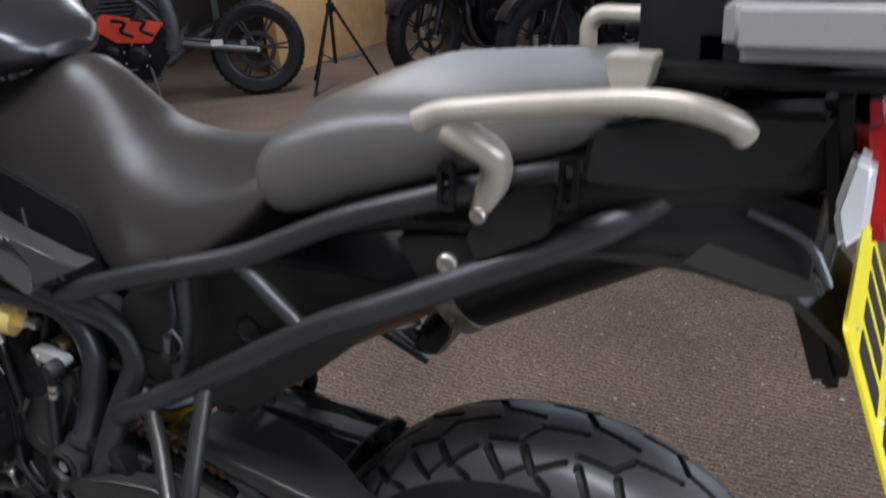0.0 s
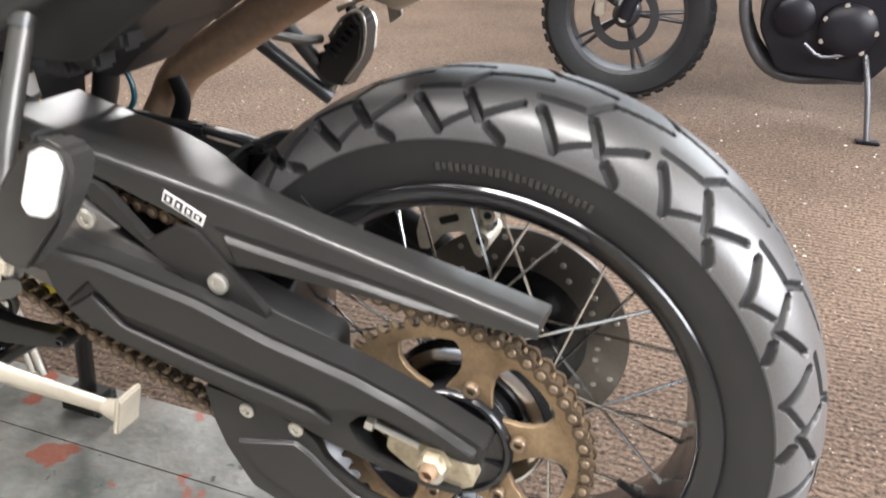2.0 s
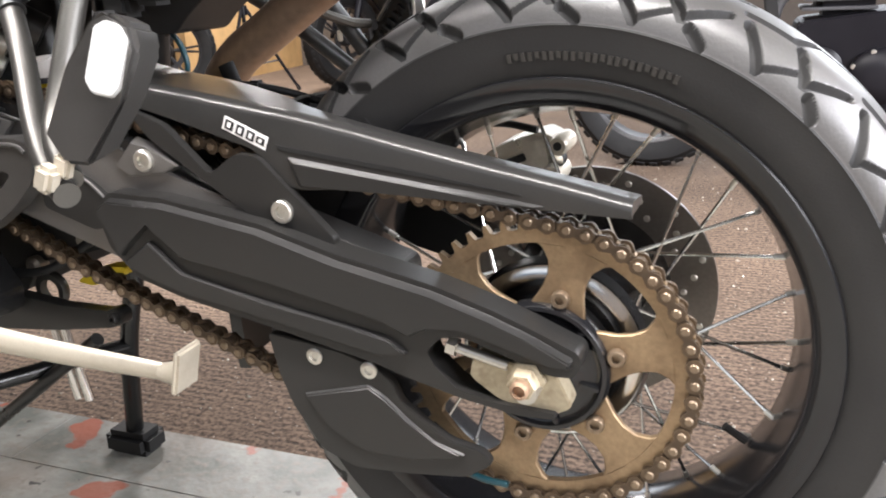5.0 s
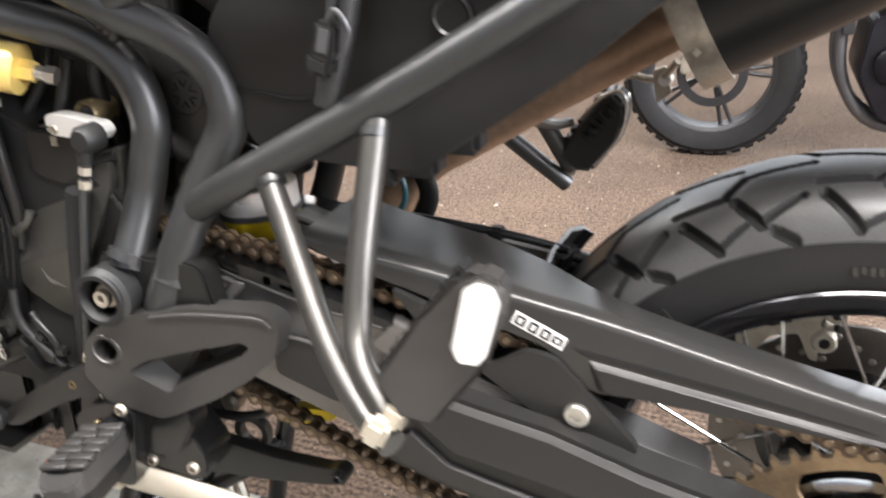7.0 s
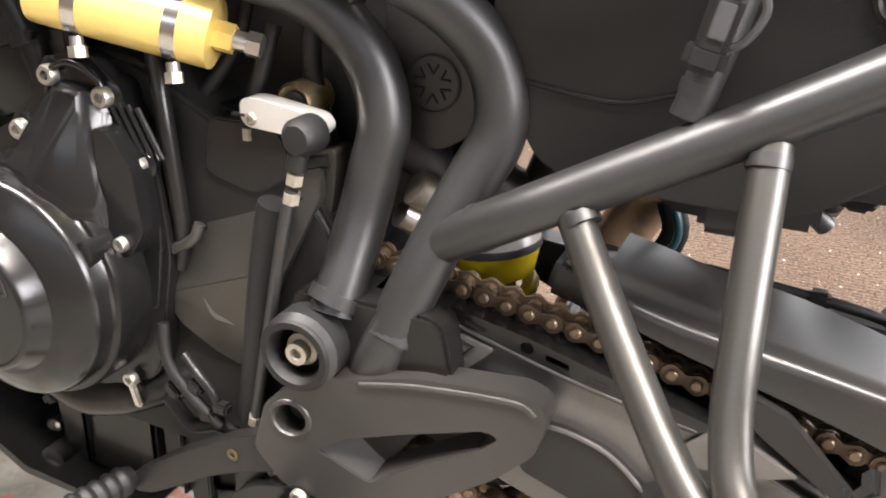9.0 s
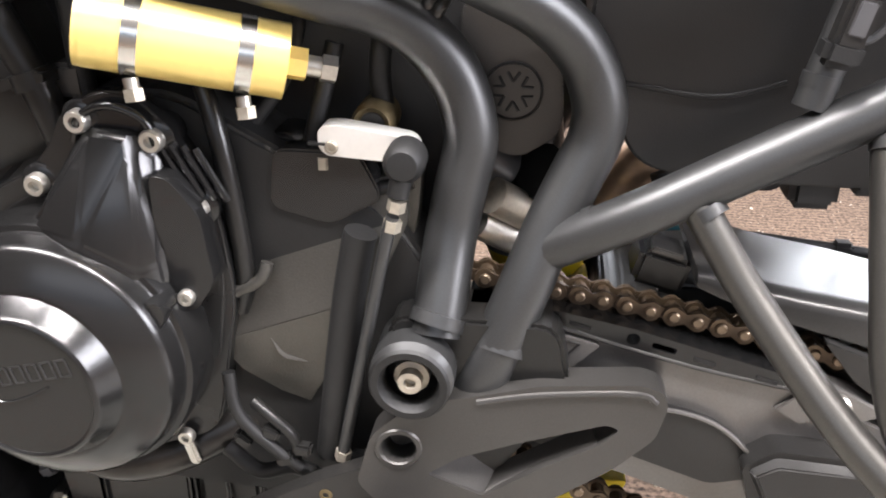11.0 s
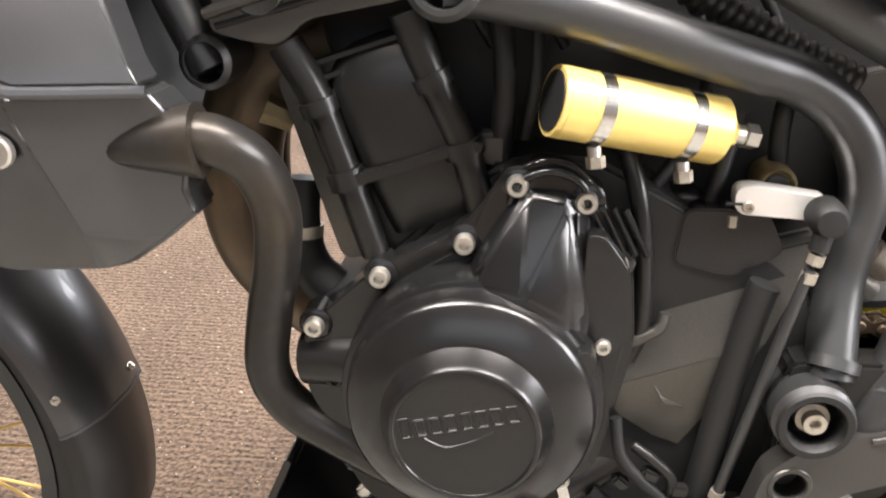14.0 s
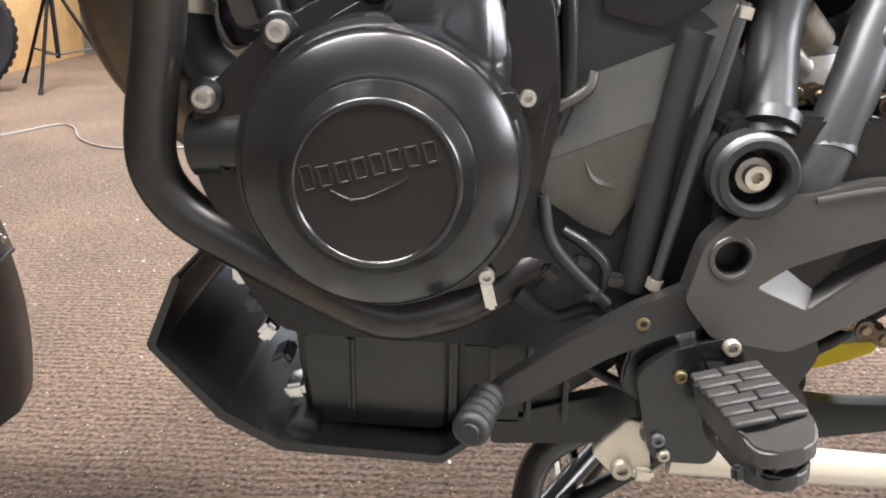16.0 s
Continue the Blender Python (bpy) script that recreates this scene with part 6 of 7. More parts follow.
# coolant pipe with its cone at the radiator cowl
_cp = [(-1.060, -0.203, 0.754), (-1.040, -0.200, 0.754), (-1.020, -0.187, 0.736), (-1.012, -0.172, 0.700), (-1.018, -0.160, 0.655), (-1.029, -0.153, 0.611), (-1.035, -0.151, 0.561), (-1.018, -0.150, 0.528), (-0.980, -0.150, 0.503), (-0.927, -0.148, 0.472), (-0.877, -0.152, 0.452), (-0.84, -0.150, 0.456), (-0.81, -0.142, 0.467), (-0.76, -0.12, 0.49)]
pipe_c = part("coolant_pipe", tube(_cp, 0.0170, 20), M["header"], engine, "dark coolant pipe with brown heat marks")
part("pipe_cone", tube([(-1.118, -0.208, 0.748), (-1.10, -0.207, 0.750), (-1.075, -0.205, 0.753), (-1.047, -0.203, 0.755)], (0.008, 0.0245), 20, 4), M["header"], pipe_c)
part("pipe_clamp", tube([(-0.814, -0.139, 0.466), (-0.806, -0.138, 0.4705)], 0.0185, 18), M["steel"], pipe_c)
part("clamp_screw", block(-0.806, -0.162, 0.474, 0.008, 0.008, 0.022, 0.002, rot=ry(-14)), M["chrome"], pipe_c)
bolt(pipe_c, -0.808, -0.162, 0.488, 0.006, 0.006, "steel")
part("header_pipe", tube([(-0.99, -0.06, 0.80), (-1.045, -0.06, 0.780), (-1.072, -0.06, 0.725), (-1.076, -0.06, 0.660), (-1.052, -0.06, 0.608), (-0.99, -0.05, 0.555), (-0.88, -0.02, 0.47)], 0.034, 24), M["bronze"], engine, "browned exhaust header")
part("header_pipe", tube([(-0.99, 0.06, 0.80), (-1.06, 0.06, 0.775), (-1.09, 0.06, 0.71), (-1.092, 0.06, 0.62), (-1.05, 0.06, 0.54), (-0.98, 0.05, 0.47), (-0.88, 0.02, 0.41)], 0.022, 16), M["header"], engine)
part("brass_fitting", tube([(-1.015, -0.105, 0.745), (-1.035, -0.110, 0.755)], (0.010, 0.012), 8, 2), M["brass_dull"], engine)
part("front_hose", tube([(-1.012, -0.10, 0.70), (-1.015, -0.105, 0.66), (-1.010, -0.10, 0.625), (-0.985, -0.10, 0.60)], (0.013, 0.019), 14), M["rubber"], engine)
part("hose_band", tube([(-1.0145, -0.104, 0.664), (-1.015, -0.105, 0.655)], 0.0165, 16, 2), M["alloy"], engine)
for _x, _z in ((-0.928, 0.356), (-0.850, 0.352)):
    part("sump_rib", block(_x + 0.02, -0.122, 0.386, 0.006, 0.012, 0.075, 0.003), M["black_paint"], engine)
part("sump_step", block(-0.80, -0.112, 0.385, 0.05, 0.02, 0.07, 0.004), M["engine_satin"], engine)
part("sump_plug", lathe([(0.014, -0.11), (0.014, -0.135), (0.010, -0.138), (0, -0.138)], (-0.945, 0, 0.345), 18), M["rubber"], engine)
for _k in range(5):
    part("inner_bracket", block(-1.0 + 0.012 * _k, -0.07 - 0.01 * _k, 0.455 - 0.02 * _k, 0.012, 0.03, 0.016, 0.003, rot=ry(20 * _k)), M["chrome" if _k % 2 == 0 else "far_grey"], engine)
part("head_rib", tube([(-1.056, -0.153, 0.826), (-0.985, -0.156, 0.850), (-0.912, -0.155, 0.877)], 0.0042, 8, 3), M["engine_cast"], engine)
part("head_rib", tube([(-1.050, -0.151, 0.818), (-0.985, -0.152, 0.836), (-0.914, -0.151, 0.862)], 0.0022, 8, 3), M["rubber"], engine)
part("block_fitting", block(-0.868, -0.125, 0.735, 0.022, 0.02, 0.022, 0.003), M["plastic_grey"], engine)

# ---- dark airbox and throttle gear between the frame rails ----
air = empty("airbox", bike)
tagged(air, "black airbox and intake parts inside the frame")
# filler block whose black stands in for the deep shade between the rails
part("box", plate(rounded([(-1.16, 0.84), (-1.08, 0.97), (-0.90, 1.0), (-0.62, 0.90), (-0.60, 0.80), (-0.63, 0.62), (-0.80, 0.62), (-0.93, 0.66), (-0.99, 0.80)], 0.02), -0.085, 0.10, 0.008), M["rubber"], air)
part("radiator_core", block(-1.17, 0, 0.78, 0.03, 0.28, 0.17, 0.006, rot=ry(-12)), M["rubber"], air)


def corrugated():
    a, b = Vector((-0.915, -0.118, 0.930)), Vector((-0.63, -0.118, 0.782))
    bm, n = bmesh.new(), 44
    d = (b - a).normalized()
    u, v = d.cross(Vector((0, 1, 0))).normalized(), Vector((0, 1, 0))
    rings = []
    for k in range(n * 3 + 1):
        r = (0.0085, 0.0112, 0.0112)[k % 3]
        p = a.lerp(b, k / (n * 3))
        rings.append([p + u * r * math.cos(2 * math.pi * j / 12) + v * r * math.sin(2 * math.pi * j / 12) for j in range(12)])
    return loft(rings)


part("corrugated_loom", corrugated(), M["plastic_grey"], air, "grey corrugated cable sleeve", 60)
for _k in range(5):
    part("small_connector", block(-0.86 + 0.045 * _k, -0.10, 0.83 - 0.008 * _k, 0.012, 0.016, 0.009, 0.002, rot=ry(25 * _k)), M["far_grey"], air)
    hose([(-0.92 + 0.05 * _k, -0.095, 0.90), (-0.90 + 0.05 * _k, -0.105, 0.85), (-0.87 + 0.05 * _k, -0.095, 0.80)], 0.004, air)
hose([(-0.875, -0.12, 0.87), (-0.86, -0.13, 0.80), (-0.862, -0.125, 0.72)], 0.008, air)
hose([(-0.845, -0.115, 0.86), (-0.838, -0.125, 0.80), (-0.845, -0.12, 0.74)], 0.005, air)

# ---- pivot casting, shock and yellow spring ----
part("pivot_casting", plate(rounded([(-0.624, 0.785), (-0.60, 0.790), (-0.560, 0.765), (-0.556, 0.705), (-0.585, 0.685), (-0.618, 0.70)], 0.012), -0.099, -0.075, 0.004), M["plastic_grey"], frame_part, "grey cast frame plate")
cap = part("star_cap", lathe([(0.0190, -0.095), (0.0190, -0.1010), (0.0178, -0.1018), (0.0172, -0.1000), (0, -0.1000)], (-0.589, 0, 0.731), 40), M["plastic_grey"], frame_part, "round plastic cap with a star")
for _k in range(6):
    _a = math.pi / 6 + _k * math.pi / 3
    for _s in (-0.3, 0.3):
        part("star_ridge", tube([(-0.589 + 0.0065 * math.cos(_a), -0.1003, 0.731 + 0.0065 * math.sin(_a)), (-0.589 + 0.0130 * math.cos(_a + _s), -0.1003, 0.731 + 0.0130 * math.sin(_a + _s))], 0.0009, 6), M["rubber"], cap)
shock = empty("rear_shock", bike)
tagged(shock, "rear shock with yellow spring and silver collar")
part("shock_body", tube([(-0.590, -0.03, 0.78), (-0.570, -0.03, 0.61)], 0.024, 20), M["engine_satin"], shock)
part("collar", tube([(-0.5725, -0.03, 0.628), (-0.5700, -0.03, 0.605)], 0.040, 28), M["glare_alloy"], shock, "silver spring collar")
part("collar_rim", tube([(-0.5700, -0.03, 0.606), (-0.5695, -0.03, 0.600)], 0.041, 28), M["far_grey"], shock)
part("spring_seat", tube([(-0.5695, -0.03, 0.600), (-0.567, -0.03, 0.578)], (0.040, 0.034), 28), M["yellow"], shock)
part("spring", coil((-0.567, -0.03, 0.580), (-0.545, -0.03, 0.46), 0.030, 0.0065, 4.5), M["yellow"], shock, "yellow coil spring")
part("damper", tube([(-0.568, -0.03, 0.60), (-0.54, -0.03, 0.44)], 0.016, 14), M["alloy"], shock)
for _k, (_x, _y, _z, _r) in enumerate(((-0.620, -0.09, 0.690, 0.018), (-0.600, -0.10, 0.660, 0.013), (-0.570, -0.08, 0.672, 0.020), (-0.610, -0.10, 0.640, 0.011))):
    part("shock_fitting", tube([(_x, _y, _z), (_x + 0.024, _y + 0.02, _z - 0.02)], _r, 14), M[("far_grey", "alloy", "header", "steel")[_k]], shock)

# ---- battery box behind the subframe, with its connector ----
tray = part("battery_box", plate(rounded([(-0.545, 0.80), (-0.545, 0.76), (-0.510, 0.690), (-0.43, 0.684), (-0.362, 0.684), (-0.320, 0.714), (-0.242, 0.768), (-0.13, 0.865), (-0.10, 0.90), (-0.30, 0.90), (-0.48, 0.86)], 0.02), -0.118, 0.09, 0.010, 3), M["box_black"], bike, "black plastic battery box and inner mudguard")
part("inner_guard", plate(rounded([(-0.50, 0.70), (-0.440, 0.648), (-0.402, 0.646), (-0.383, 0.665), (-0.336, 0.698), (-0.316, 0.747), (-0.27, 0.80), (-0.40, 0.80)], 0.008), -0.03, 0.06, 0.006), M["box_black"], tray)
part("box_plug", lathe([(0.0165, -0.110), (0.0165, -0.1215), (0.014, -0.1225), (0.012, -0.1205), (0, -0.1205)], (-0.333, 0, 0.806), 28), M["plastic"], tray)
part("box_seam", tube([(-0.53, -0.1185, 0.745), (-0.47, -0.1190, 0.738), (-0.43, -0.1185, 0.748)], 0.0016, 6), M["rubber"], tray)
for _x, _z, _r in ((-0.40, 0.690, 0.014), (-0.365, 0.700, 0.012), (-0.33, 0.722, 0.010)):
    part("box_lug", block(_x, -0.10, _z - 0.012, 0.03, 0.03, 0.022, 0.005), M["rubber"], tray)
conn = part("wire_connector", block(-0.414, -0.163, 0.792, 0.016, 0.015, 0.030, 0.003, rot=ry(12)), M["plastic"], bike, "black wire connector on the strut")
part("connector_label", block(-0.4125, -0.1705, 0.794, 0.009, 0.002, 0.018, 0.0008, rot=ry(12)), M["far_grey"], conn)
part("connector_boot", block(-0.418, -0.163, 0.776, 0.021, 0.018, 0.016, 0.004, rot=ry(12)), M["rubber"], conn)
part("wire", tube([(-0.412, -0.163, 0.806), (-0.402, -0.168, 0.815), (-0.394, -0.165, 0.800), (-0.402, -0.162, 0.784), (-0.412, -0.160, 0.780)], 0.0022, 8), M["far_grey"], conn)
part("wire", tube([(-0.412, -0.160, 0.806), (-0.408, -0.155, 0.83), (-0.412, -0.150, 0.86)], 0.003, 8), M["rubber"], conn)
part("wire", tube([(-0.412, -0.16, 0.80), (-0.413, -0.15, 0.84), (-0.405, -0.15, 0.90)], 0.0025, 8), M["rubber"], conn)
hose([(-0.455, 0.02, 0.655), (-0.446, 0.03, 0.634), (-0.439, 0.03, 0.615), (-0.441, 0.03, 0.599), (-0.452, 0.03, 0.588), (-0.469, 0.03, 0.588)], 0.0032, bike, "teal", "overflow_hose")

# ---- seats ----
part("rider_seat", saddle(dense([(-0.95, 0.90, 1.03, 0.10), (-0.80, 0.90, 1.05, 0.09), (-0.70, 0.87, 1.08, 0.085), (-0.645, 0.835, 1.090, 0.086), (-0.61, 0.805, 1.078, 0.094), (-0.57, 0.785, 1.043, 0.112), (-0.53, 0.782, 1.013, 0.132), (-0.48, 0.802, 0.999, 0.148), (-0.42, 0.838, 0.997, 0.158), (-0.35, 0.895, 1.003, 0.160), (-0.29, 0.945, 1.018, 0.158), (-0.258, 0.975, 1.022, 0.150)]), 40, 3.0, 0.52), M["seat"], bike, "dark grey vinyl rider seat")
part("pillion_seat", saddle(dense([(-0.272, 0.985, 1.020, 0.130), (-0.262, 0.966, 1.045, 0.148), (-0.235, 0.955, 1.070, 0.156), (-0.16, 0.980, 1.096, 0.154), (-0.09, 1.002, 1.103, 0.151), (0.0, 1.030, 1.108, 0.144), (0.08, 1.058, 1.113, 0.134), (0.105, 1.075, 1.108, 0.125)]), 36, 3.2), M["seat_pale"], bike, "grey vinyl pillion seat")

# ---- tank side panel, tank and emblem ----
panel = part("side_panel", folded_panel([(-0.93, -0.186, 0.975), (-0.857, -0.188, 0.950), (-0.726, -0.189, 0.899), (-0.93, -0.174, 1.008), (-0.775, -0.175, 0.950), (-0.640, -0.173, 0.899), (-0.574, -0.166, 0.875), (-0.550, -0.158, 0.866), (-0.697, -0.181, 0.9135), (-0.645, -0.179, 0.899), (-0.615, -0.177, 0.867), (-0.609, -0.183, 0.842)],
                                        [(0, 1, 4, 3), (1, 2, 8, 4), (8, 9, 5, 4), (9, 10, 6, 5), (10, 11, 7, 6)], 0.03, 0.0015), M["panel_grey"], bike, "graphite painted side panel")
part("panel_facet", folded_panel([(-0.727, -0.1905, 0.897), (-0.697, -0.170, 0.913), (-0.645, -0.163, 0.899), (-0.615, -0.168, 0.867), (-0.610, -0.189, 0.836), (-0.618, -0.191, 0.834)], [(0, 1, 2), (0, 2, 3), (0, 3, 4, 5)], 0.02, 0.001), M["panel_grey"], panel, "sloped lower facet of the panel")
part("panel_ridge", tube([(-0.727, -0.189, 0.899), (-0.711, -0.1855, 0.907), (-0.697, -0.1825, 0.9135), (-0.670, -0.181, 0.907), (-0.645, -0.1795, 0.899)], 0.0032, 10, 3), M["panel_grey"], panel)
part("fuel_tank", saddle(dense([(-1.16, 0.98, 1.16, 0.13), (-1.05, 1.0, 1.21, 0.17), (-0.92, 1.04, 1.22, 0.17), (-0.82, 1.055, 1.20, 0.15), (-0.75, 1.066, 1.165, 0.105), (-0.70, 1.078, 1.135, 0.075), (-0.675, 1.09, 1.108, 0.04)]), 32, 2.6), M["cowl"], bike, "graphite fuel tank")
_txt = bpy.data.curves.new("model_number", "FONT")
_txt.body, _txt.size, _txt.extrude, _txt.bevel_depth, _txt.space_character = "800", 0.029, 0.0010, 0.0004, 1.52
_txt.offset = 0.0010
_tob = new("temporary_text", _txt)
_ux = Vector((0.131, -0.001, -0.051)).normalized()
_uy = Vector((0.014, 0.013, 0.036))
_uy = (_uy - _ux * _uy.dot(_ux)).normalized()
_rotm = Matrix((_ux, _uy, _ux.cross(_uy))).transposed().to_4x4()
bpy.context.view_layer.update()
_tme = bpy.data.meshes.new_from_object(_tob.evaluated_get(bpy.context.evaluated_depsgraph_get()))
bpy.data.objects.remove(_tob)
_tme.transform(Matrix.Translation(Vector((-0.808, -0.1884, 0.931)) + _uy * 0.010 + _ux.cross(_uy) * 0.0008) @ _rotm)
_tme.materials.clear()
_tme.materials.append(M["disc_steel"])
part("model_number", _tme, None, panel, "pale metal number 800")

# ---- tail ----
part("seat_latch_box", block(-0.13, -0.125, 0.985, 0.075, 0.03, 0.035, 0.005, rot=ry(-12)), M["plastic"], bike)
part("latch_lock", lathe([(0.009, -0.135), (0.009, -0.145), (0.006, -0.146), (0.005, -0.143), (0, -0.143)], (-0.148, 0, 0.985), 18), M["rubber"], bike)
part("subframe_gusset", plate(rounded([(-0.11, 0.965), (-0.03, 0.975), (0.02, 0.945), (-0.05, 0.915), (-0.085, 0.92)], 0.01), -0.142, -0.125, 0.003), M["engine_satin"], frame_part)
bolt(frame_part, -0.051, -0.143, 0.946, 0.011, 0.006, "steel")
part("tail_bracket", plate(rounded([(0.02, 1.03), (0.06, 1.04), (0.05, 0.99), (-0.02, 0.955), (-0.03, 0.98)], 0.008), -0.15, -0.13, 0.003), M["plastic"], bike)
for _x, _z in ((-0.045, 1.025), (0.068, 1.040)):
    part("strap_loop", plate_h(rounded([(_x - 0.008, _z - 0.022), (_x + 0.008, _z - 0.022), (_x + 0.010, _z + 0.022), (_x - 0.006, _z + 0.022)], 0.004), [rounded([(_x - 0.004, _z - 0.016), (_x + 0.004, _z - 0.016), (_x + 0.006, _z + 0.016), (_x - 0.002, _z + 0.016)], 0.003)], -0.155, -0.148, 0.001), M["engine_satin"], bike)
part("tail_side", sheet([(0.07, -0.130, 1.030), (0.15, -0.128, 1.035), (0.235, -0.115, 1.045), (0.262, -0.105, 1.100), (0.16, -0.13, 1.100), (0.08, -0.138, 1.085)], 0.05, 0.006), M["plastic"], bike, "black tail side panel")
part("under_tray", loft([[(x, y, z) for y, z in ((-w, z0), (-w * 0.8, z0 + 0.05), (w * 0.8, z0 + 0.05), (w, z0), (w, z0 - 0.01), (-w, z0 - 0.01))] for x, z0, w in ((-0.06, 0.93, 0.10), (0.08, 0.975, 0.115), (0.18, 0.985, 0.11), (0.255, 0.965, 0.10))]), M["plastic"], bike)
part("side_flash", sheet([(0.150, -0.112, 0.965), (0.175, -0.112, 0.990), (0.262, -0.100, 0.962), (0.268, -0.098, 0.945), (0.225, -0.105, 0.942)], 0.012, 0.003), M["panel_grey"], bike, "graphite strip on the mudguard")
light = part("tail_light", block(0.292, 0, 1.045, 0.045, 0.17, 0.115, 0.018, seg=4, rot=ry(-8)), M["red_lens"], bike, "glossy red tail light")
part("light_surround", block(0.266, 0, 1.05, 0.02, 0.18, 0.13, 0.01, rot=ry(-8)), M["plastic"], light)
part("indicator", sheet([(0.275, -0.118, 1.075), (0.292, -0.110, 1.065), (0.292, -0.110, 1.01), (0.274, -0.122, 0.995), (0.266, -0.125, 1.03)], 0.03, 0.006), M["clear_lens"], bike, "clear indicator lens")
part("plate_bracket", tube([(0.204, -0.10, 1.014), (0.250, -0.105, 0.996), (0.270, -0.11, 0.962)], 0.004, 8, 3), M["far_grey"], bike)
plate_top, plate_low = Vector((0.284, 0, 0.944)), Vector((0.352, 0, 0.746))
pd = (plate_low - plate_top).normalized()
nplate = part("number_plate", prism([tuple(plate_top + pd * v + Vector((0, u, 0))) for u, v in rounded([(-0.14, 0), (0.14, 0), (0.14, 0.205), (-0.14, 0.205)], 0.012)], [tuple(plate_top + pd * v + Vector((0.003, u, 0.001))) for u, v in rounded([(-0.14, 0), (0.14, 0), (0.14, 0.205), (-0.14, 0.205)], 0.012)], 0), M["plate_yellow"], bike, "yellow number plate with black bars")
for _row in range(2):
    for _k in range(4):
        _u, _v = -0.095 + 0.062 * _k, 0.035 + 0.085 * _row
        _q = [(_u - 0.02, _v), (_u + 0.02, _v), (_u + 0.02, _v + 0.06), (_u - 0.02, _v + 0.06)]
        part("plate_bar", prism([tuple(plate_top + pd * v + Vector((-0.0006, u, 0))) for u, v in _q], [tuple(plate_top + pd * v + Vector((0.0042, u, 0.001))) for u, v in _q], 0), M["rubber"], nplate)
for _u, _v in ((-0.10, 0.02), (-0.10, 0.11), (0.10, 0.02)):
    part("plate_screw", block(*(plate_top + pd * _v + Vector((0, _u, 0))), 0.012, 0.012, 0.012, 0.004), M["sticker"], nplate)
part("plate_holder", block(0.262, 0, 0.90, 0.03, 0.13, 0.13, 0.01, rot=ry(-18)), M["plastic"], bike)
part("rack_pad", block(0.145, 0.05, 1.165, 0.085, 0.28, 0.15, 0.015), M["rubber"], bike, "black padded block on the tail")
rackp = part("tail_rack", block(0.26, 0, 1.125, 0.30, 0.24, 0.012, 0.004), M["plastic"], bike, "black tail rack")
part("rack_spacer", block(0.20, 0, 1.142, 0.10, 0.18, 0.03, 0.005), M["plastic"], rackp)
top_case = tagged(empty("luggage_box", None, (0.40, 0, 1.158)), "grey luggage box with a paler lid on the tail rack", "luggage box")
part("box_body", block(0.0, 0.01, 0.020, 0.42, 0.44, 0.046, 0.012, seg=3), M["case_grey"], top_case)
part("box_lid", block(0.0, 0.01, 0.120, 0.43, 0.45, 0.15, 0.035, seg=4), M["case_lid"], top_case, "cream lid")
part("lid_seam", block(0.0, 0.01, 0.0445, 0.40, 0.425, 0.006, 0.002), M["rubber"], top_case)

# ---- exhaust ----
part("link_pipe", tube([(-0.535, 0.13, 0.455), (-0.516, 0.155, 0.520), (-0.500, 0.166, 0.556), (-0.484, 0.167, 0.584), (-0.458, 0.166, 0.609), (-0.420, 0.164, 0.632), (-0.350, 0.160, 0.676), (-0.27, 0.154, 0.724), (-0.19, 0.150, 0.772)], 0.0260, 24), M["rust_pipe"], exh, "browned steel link pipe")
_e0, _ed = Vector((-0.186, 0.150, 0.770)), Vector((0.88, 0.04, 0.465)).normalized()
part("silencer", sweep(bmesh.new(), [_e0, _e0 + _ed * 0.01, _e0 + _ed * 0.36, _e0 + _ed * 0.40], 0.066, 36), M["plastic"], exh, "satin black silencer can")
part("clamp_band", sweep(bmesh.new(), [_e0 - _ed * 0.012, _e0 + _ed * 0.016], 0.069, 36), M["alloy"], exh, "dull silver end band")
for _k in range(4):
    _a = radians(90 * _k + 200)
    _c = _e0 + _ed * 0.002 + Vector((0, math.cos(_a), 0)) * 0.070 + Vector((-_ed.z, 0, _ed.x)) * math.sin(_a) * 0.070
    part("rivet", block(*_c, 0.007, 0.007, 0.007, 0.002), M["steel"], exh)
part("heat_shield", tube([(-0.46, 0.13, 0.60), (-0.452, 0.13, 0.57), (-0.47, 0.13, 0.53)], 0.012, 10, 4, 0.4), M["rubber"], exh)

# slim bracket of the silencer and the worn far footpeg
part("hanger", tube([(-0.200, 0.222, 0.716), (-0.222, 0.246, 0.690), (-0.262, 0.264, 0.690), (-0.300, 0.258, 0.672)], 0.0042, 8, 3), M["alloy"], exh, "thin silver exhaust hanger")
part("hanger_tab", plate(rounded([(-0.228, 0.700), (-0.214, 0.706), (-0.206, 0.676), (-0.222, 0.664)], 0.003), 0.243, 0.249, 0.001), M["alloy"], exh)
part("hanger_stay", tube([(-0.345, 0.170, 0.655), (-0.330, 0.215, 0.640), (-0.318, 0.245, 0.636)], 0.006, 8, 3), M["engine_cast"], exh)
part("hanger_nut", tube([(-0.214, 0.236, 0.692), (-0.212, 0.250, 0.692)], 0.0075, 8), M["glare_alloy"], exh)

